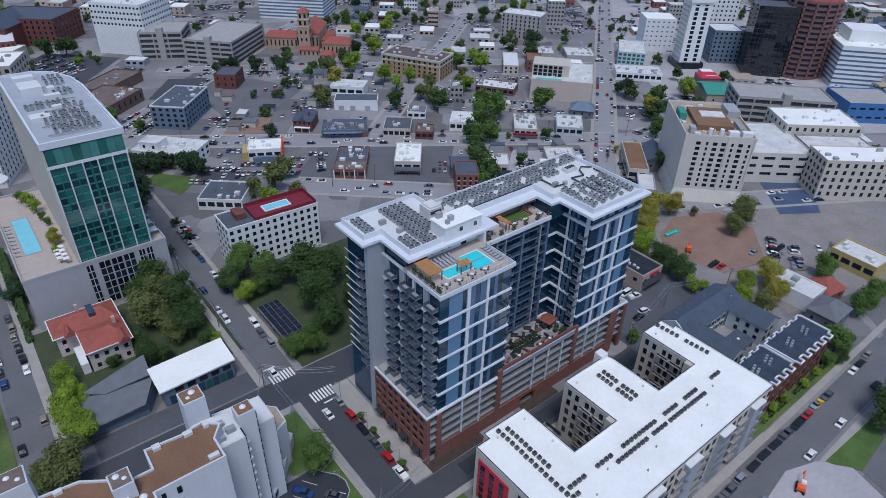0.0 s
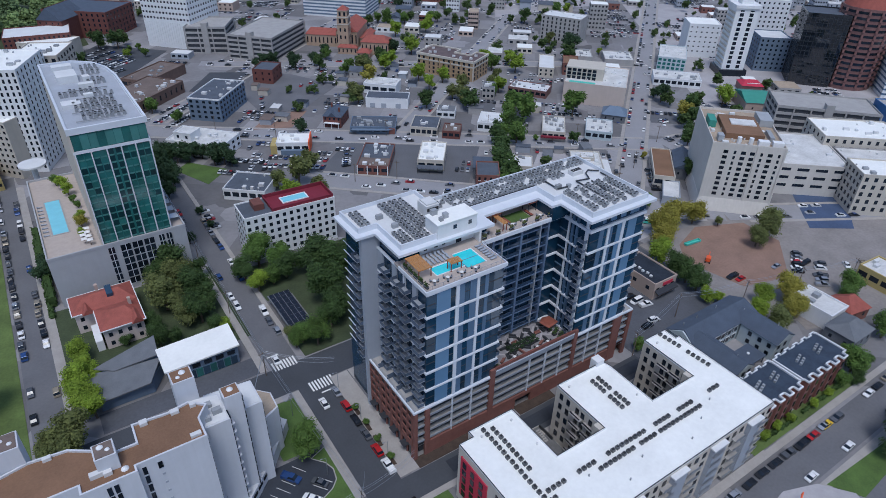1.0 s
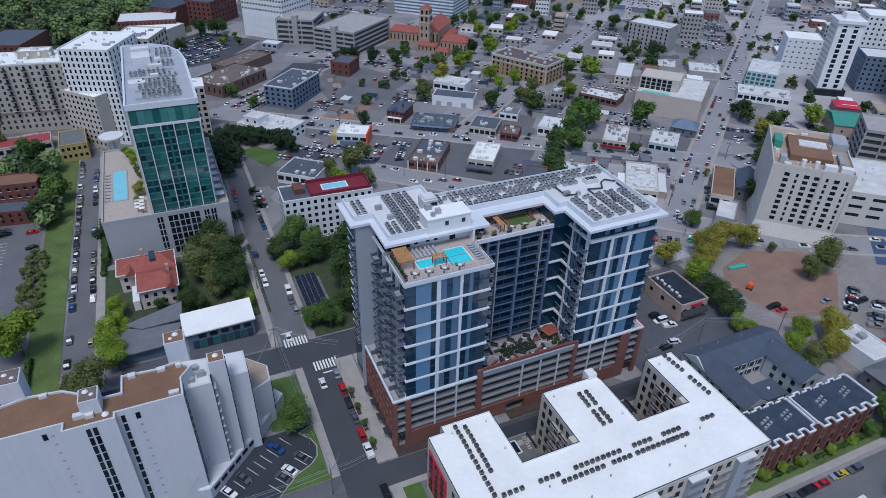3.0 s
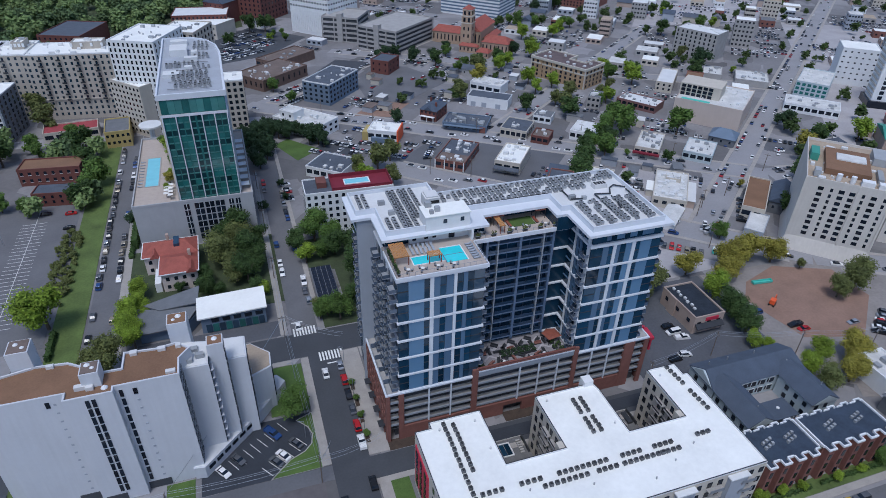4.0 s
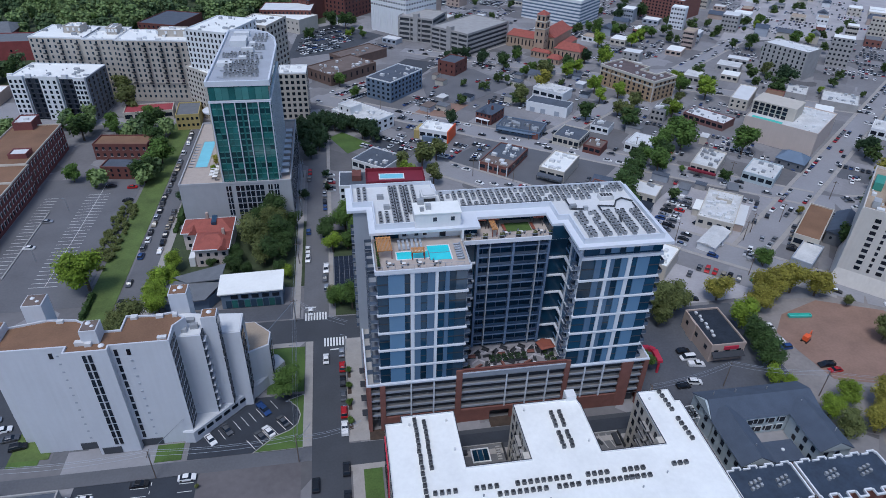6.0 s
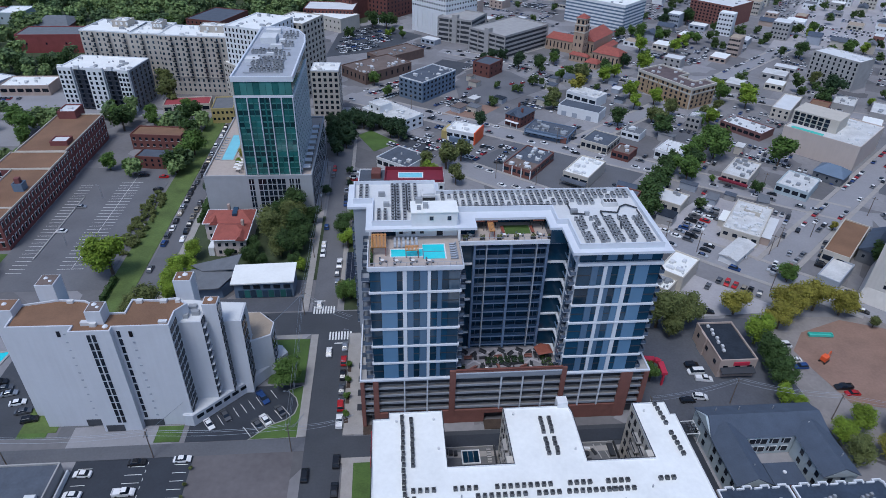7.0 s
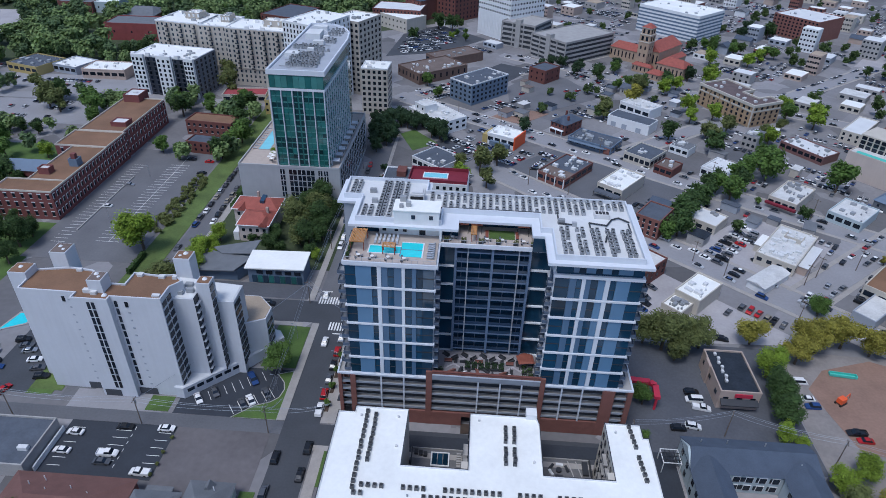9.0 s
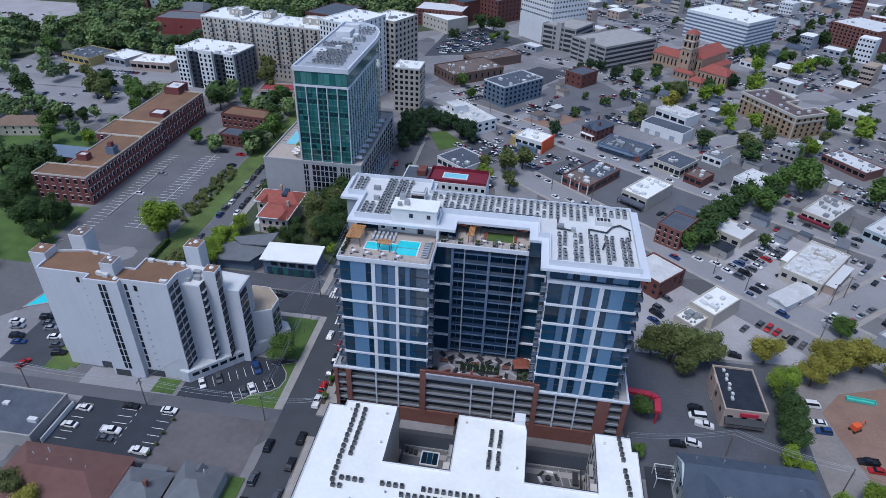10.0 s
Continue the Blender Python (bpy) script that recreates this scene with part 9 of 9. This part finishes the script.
def planter(x, y, z, w=1.2, d=0.5, h=0.6, kind=1, label="dark planter box with green shrubs"):
    t = thing("planter", x, y, z, 0, label, "planter", "roof planters", plan=False)
    part("box", Solid().box(-w / 2, w / 2, -d / 2, d / 2, 0, h), DARKM, t)
    s = Solid()
    r = random.Random(int(x * 10 + y * 7))
    for i in range(60):
        p = Vector((r.uniform(-w / 2, w / 2), r.uniform(-d / 2, d / 2), h + r.uniform(0, 0.9)))
        u = Vector((r.gauss(0, 1), r.gauss(0, 1), r.gauss(0, 1))).normalized() * 0.2
        v = u.orthogonal().normalized() * 0.14
        s.add([p - u, p - v, p + u, p + v], [(0, 1, 2, 3)])
    part("shrub", s, LEAF[kind], t)


for i in range(5):
    planter(73.4, ty(90.0 + i * 2.6), DZ, 0.6, 1.6, kind=0)
for x in (97.5, 102, 106.5, 111, 115.5, 120):
    planter(x, ty(100.9), DZ, 1.3, 0.5, kind=3)


def table_set(x, y, z, top, seat):
    t = thing("table", x, y, z, CAR_RNG.uniform(0, 90), "small outdoor table on the terrace", "table", "outdoor tables", plan=False)
    part("tabletop", Solid().rod((0, 0, 0.7), (0, 0, 0.76), 0.5, 10), top, t)
    part("pedestal", Solid().rod((0, 0, 0), (0, 0, 0.7), 0.06, 6), DARKM, t)
    for i in range(3):
        a = i * 2.1
        c = thing("chair", x + math.cos(a) * 0.95, y + math.sin(a) * 0.95, z, math.degrees(a) - 90, "dark outdoor chair at a terrace table", "chair", "terrace chairs", plan=False)
        part("seat", Solid().box(-0.25, 0.25, -0.25, 0.25, 0.4, 0.47), seat, c)
        part("backrest", Solid().box(-0.25, 0.25, 0.2, 0.26, 0.47, 0.9), seat, c)
        part("base", Solid().box(-0.2, 0.2, -0.2, 0.2, 0, 0.4), DARKM, c)


for x, y in ((76, 90.6), (79.5, 90.2), (83.5, 90.2), (87.5, 90.0), (99, 102.6), (108, 102.4), (112, 102.4), (117.6, 102.2)):
    table_set(x, ty(y), DZ, CANVAS, RAILM)
setting("roof_lawn", Solid().box(108.6, 115.4, ty(103.8), ty(108.4), DZ - 0.05, DZ + 0.12), GRASS, "square of green turf on the roof terrace", "grass")
for x0, x1, y0, y1 in ((107.6, 108.4, ty(103.8), ty(107.6)), (115.6, 116.4, ty(103.8), ty(107.6))):
    b = thing("bench", (x0 + x1) / 2, (y0 + y1) / 2, DZ, 0, "long timber bench beside the turf", "bench", "terrace benches", plan=True)
    part("seat", Solid().box(x0, x1, y0, y1, DZ + 0.38, DZ + 0.46), WOODR, b)
    part("base", Solid().box(x0 + 0.1, x1 - 0.1, y0 + 0.2, y1 - 0.2, DZ, DZ + 0.38), DARKM, b)

for x in (101.6, 105.2, 117.6):
    t = thing("trellis_frame", x, ty(107.4), DZ, 0, "dark metal trellis frame on the roof terrace", "frame", "terrace frames", plan=False)
    for a in (-1.4, 1.4):
        for c in (-1.2, 1.2):
            part("post", Solid().box(a - 0.07, a + 0.07, c - 0.07, c + 0.07, 0, 2.7), DARKM, t)
    for k in range(6):
        part("slat", Solid().box(-1.5, 1.5, -1.3 + k * 0.5, -1.2 + k * 0.5, 2.7, 2.85), WOODR, t)
# courtyard deck above the podium: chevron paving, sofas and planting
CZ = 17.63 * TS
setting("court_deck", Solid().box(95.9, 124.8, ty(88.5), ty(101.0), CZ, CZ + 0.06), mat("grey_deck_paving", (0.23, 0.22, 0.235), 0.85, var=0.2, scale=0.8, fine=3.0), "dark grey paving of the raised courtyard", "paving")
CHEV = mat("pale_chevron_paving", (0.36, 0.345, 0.365), 0.85, var=0.12, scale=0.6)
for i in range(6):
    x = 99 + i * 4.2
    setting("paving_band", Solid().prism([(x, ty(97.8)), (x + 2.1, ty(99.6)), (x + 4.2, ty(97.8)), (x + 4.2, ty(96.6)), (x + 2.1, ty(98.4)), (x, ty(96.6))], CZ + 0.04, CZ + 0.1), CHEV, "pale zigzag band of paving", "paving")
    setting("paving_band", Solid().prism([(x, ty(93.6)), (x + 2.1, ty(95.4)), (x + 4.2, ty(93.6)), (x + 4.2, ty(92.8)), (x + 2.1, ty(94.6)), (x, ty(92.8))], CZ + 0.04, CZ + 0.1), CHEV, "pale zigzag band of paving", "paving")
CZ += 0.06


def sofa(x, y, rot, m, label):
    t = thing("outdoor_sofa", x, ty(y), CZ, rot, label, "sofa", "courtyard sofas", plan=False)
    part("base", Solid().box(-1.1, 1.1, -0.42, 0.42, 0.0, 0.26), DARKM, t)
    part("cushion", Solid().box(-1.05, 1.05, -0.4, 0.3, 0.26, 0.44), m, t)
    part("backrest", Solid().box(-1.1, 1.1, 0.26, 0.44, 0.26, 0.85), m, t)


for i in range(9):
    x = 98.6 + i * 2.7
    sofa(x, 98.9 - (i % 2) * 1.4, 40 if i % 2 else -40, DARKM, "dark outdoor sofa on the courtyard deck")
for i in range(8):
    sofa(100.6 + i * 2.4, 91.6 + (i % 3) * 0.7, CAR_RNG.uniform(0, 360), DARKM if i % 3 else BRICK, "dark outdoor sofa on the courtyard deck")
for i in range(12):
    planter(105 + (i % 6) * 1.9, ty(93.2 + (i // 6) * 1.7), CZ, 1.5, 1.0, 0.4, kind=5)
planter(97.2, ty(90.6), CZ, 2.0, 3.0, 0.5, kind=0)
for i in range(5):
    planter(121 + (i % 2) * 1.6, ty(90 + i * 1.2), CZ, 1.4, 1.0, 0.5, kind=0)
rp_ = thing("fire_canopy", 121.2, ty(96.2), CZ, 15, "rust-orange faceted canopy on the courtyard deck", "canopy", plan=False)
part("roof", Solid().prism([(-2.4, -1.8), (2.2, -2.2), (2.6, 1.4), (0.4, 2.6), (-2.2, 1.8)], 2.5, 2.9, [(-1.6, -1.2), (1.4, -1.5), (1.8, 0.9), (0.2, 1.6), (-1.4, 1.2)]), WOODR, rp_)
for x, y in ((-1.9, -1.4), (1.8, -1.7), (1.9, 1.1), (-1.7, 1.4)):
    part("post", Solid().box(x - 0.08, x + 0.08, y - 0.08, y + 0.08, 0, 2.5), DARKM, rp_)
for i in range(10):
    sofa(99.4 + i * 2.2, 96.0 + (i % 2) * 0.5, 90 * (i % 4), DARKM if i % 4 else BRICK, "dark outdoor sofa on the courtyard deck")
for x, y in ((104.2, 90.6), (112.6, 90.2), (116.8, 90.6)):
    table_set(x, ty(y), CZ, WHITE, DARKM)

# teal tower pool terrace
for i in range(9):
    copy_thing(base_l, pose(0.6, 228 + i * 3.0, 19.6, 0, 0, 90))
for x, y, r, k in ((11.4, 222, 1.8, 2), (12.2, 229, 2.6, 4), (12.6, 233, 2.4, 2), (12.4, 250, 1.8, 1), (11.6, 258, 2.6, 2), (10.2, 264, 2.8, 2), (8.4, 269, 2.4, 1), (13.2, 245, 1.6, 1)):
    tree(x, y, r, k, 19.6)

# pool terrace west of the white tower, and the small red digger on the dirt lot
pt = thing("garden_pool", -50.5, 120, 0.05, 0, "bright turquoise garden pool behind a fence", "pool", plan=False)
part("water", Solid().prism([(-4, -5), (3, -1), (4, 5), (-2, 4)], 0, 0.12), POOL, pt)
part("edge", Solid().ring([(-4.6, -5.8), (3.8, -1.4), (4.8, 5.9), (-2.5, 4.8)], [(-4, -5), (3, -1), (4, 5), (-2, 4)], 0, 0.2), CONC, pt)
dg = thing("digger", 221.4, 106.4, 0.09, 30, "small orange digger on the bare dirt", "digger", plan=False)
for b in (-1.1, 0.6):
    part("track", Solid().box(-1.6, 1.6, b, b + 0.5, 0, 0.7), TYRE, dg)
part("cab", Solid().box(-1.3, 1.1, -0.9, 0.9, 0.7, 2.4), ORANGE, dg)
part("arm", Solid().rod((1.0, 0, 1.6), (3.0, 0, 3.0), 0.16, 6).rod((3.0, 0, 3.0), (4.0, 0, 0.8), 0.14, 6), ORANGE, dg)
sk = thing("skip", 227.6, 118.8, 0.09, -6, "long turquoise metal skip beside the dirt lot", "skip", plan=False)
part("tub", Solid().ring([(-4.2, -0.8), (4.2, -0.8), (4.2, 0.8), (-4.2, 0.8)], [(-4.0, -0.65), (4.0, -0.65), (4.0, 0.65), (-4.0, 0.65)], 0.2, 1.1).box(-4.1, 4.1, -0.7, 0.7, 0.2, 0.35), TURQ, sk)
part("foot", Solid().box(-3.6, 3.6, -0.5, 0.5, 0, 0.2), DARKM, sk)

# foreground roofs near the end of the flight
BROWNS = mat("brown_shingle", (0.145, 0.072, 0.062), 0.9, var=0.2, fine=3.0, bump=0.3)
h = gabled("house", 6.2, 50.0, 31, 16.5, 4.0, 3.4, 0, BRICK, BROWNS, "long house with a reddish-brown hipped shingle roof", hip=8, bays={"s": 5})
for x, y in ((-9, 3.6), (-4, 2.2), (2, 3.2), (7, 1.8), (-6, 5.4)):
    part("vent_pipe", Solid().rod((x, y, 4.6), (x, y, 7.2), 0.12, 6), WHITE, h)
h = gabled("house", 28.6, 49.6, 11.5, 11.5, 4.0, 3.2, 0, BRICK, SHINGLEG, "brick house with a grey hipped roof", hip=4.5)
part("porch_roof", Solid().box(-4, 3, 5.6, 8.4, 2.6, 2.9), SHINGLEG, h)
part("chimney", Solid().box(2.0, 2.9, -0.6, 0.4, 5, 8.4), BRICK, h)
h = gabled("house", 41.6, 52.4, 11.0, 13.0, 4.4, 3.2, 0, PALEB, SHINGLEG, "pale house with a grey hipped roof", hip=4.5)
part("vent_pipe", Solid().rod((2, 3, 5), (2, 3, 7.8), 0.14, 6), WHITE, h)
part("dormer", Solid().prism([(-1.5, 3.2), (1.5, 3.2), (1.5, 5.6), (-1.5, 5.6)], 5.0, 7.0, [(-0.2, 3.2), (0.2, 3.2), (0.2, 5.6), (-0.2, 5.6)]), SHINGLEG, h)
slab("grass_verge", 47.6, 51.6, 40, 60, 0.12, GRASS, "narrow green side garden", "grass")
block("workshop", -20.0, 67.6, 21.4, 16.0, 4.2, 0, CONC, ROOFD, "low workshop with a blue-grey flat roof beside the car park", units=2)
slab("yard", -44, -31.4, 62, 79, 0.06, CONC, "pale concrete yard behind a low wall", "paving")
slab("grass_verge", -25, -20, 77, 79.4, 0.16, GRASS, "small grass corner beside the lane", "grass")
tree(-2.5, 45.5, 4.6, 3)
tree(3.0, 42.5, 4.2, 4)
for x, y in ((22.6, 62.5), (23.0, 66), (23.0, 70), (23.2, 75)):
    tree(x, y, 0.7, 3)
for x, y, r in ((-106, 196, 5), (-112, 188, 5.5), (-118, 200, 6), (-108, 178, 3), (-92, 181, 3.6), (-96, 176, 4.2), (-128, 214, 6.5), (-136, 206, 7)):
    tree(x, y, r, 0)
digger_y = thing("excavator", 143.4, 20.8, 0.22, 20, "orange excavator on rough grass beside the road", "digger", plan=False)
for b in (-1.2, 0.7):
    part("track", Solid().box(-1.8, 1.8, b, b + 0.5, 0, 0.8), TYRE, digger_y)
part("cab", Solid().box(-1.4, 0.2, -1.0, 1.0, 0.8, 1.9), ORANGE, digger_y)
part("cabin", Solid().box(0.2, 1.3, -0.9, 0.3, 0.8, 2.6), WHITE, digger_y)
part("arm", Solid().rod((1.1, 0, 1.8), (3.6, 0, 3.6), 0.2, 6).rod((3.6, 0, 3.6), (5.0, 0, 0.9), 0.16, 6), ORANGE, digger_y)
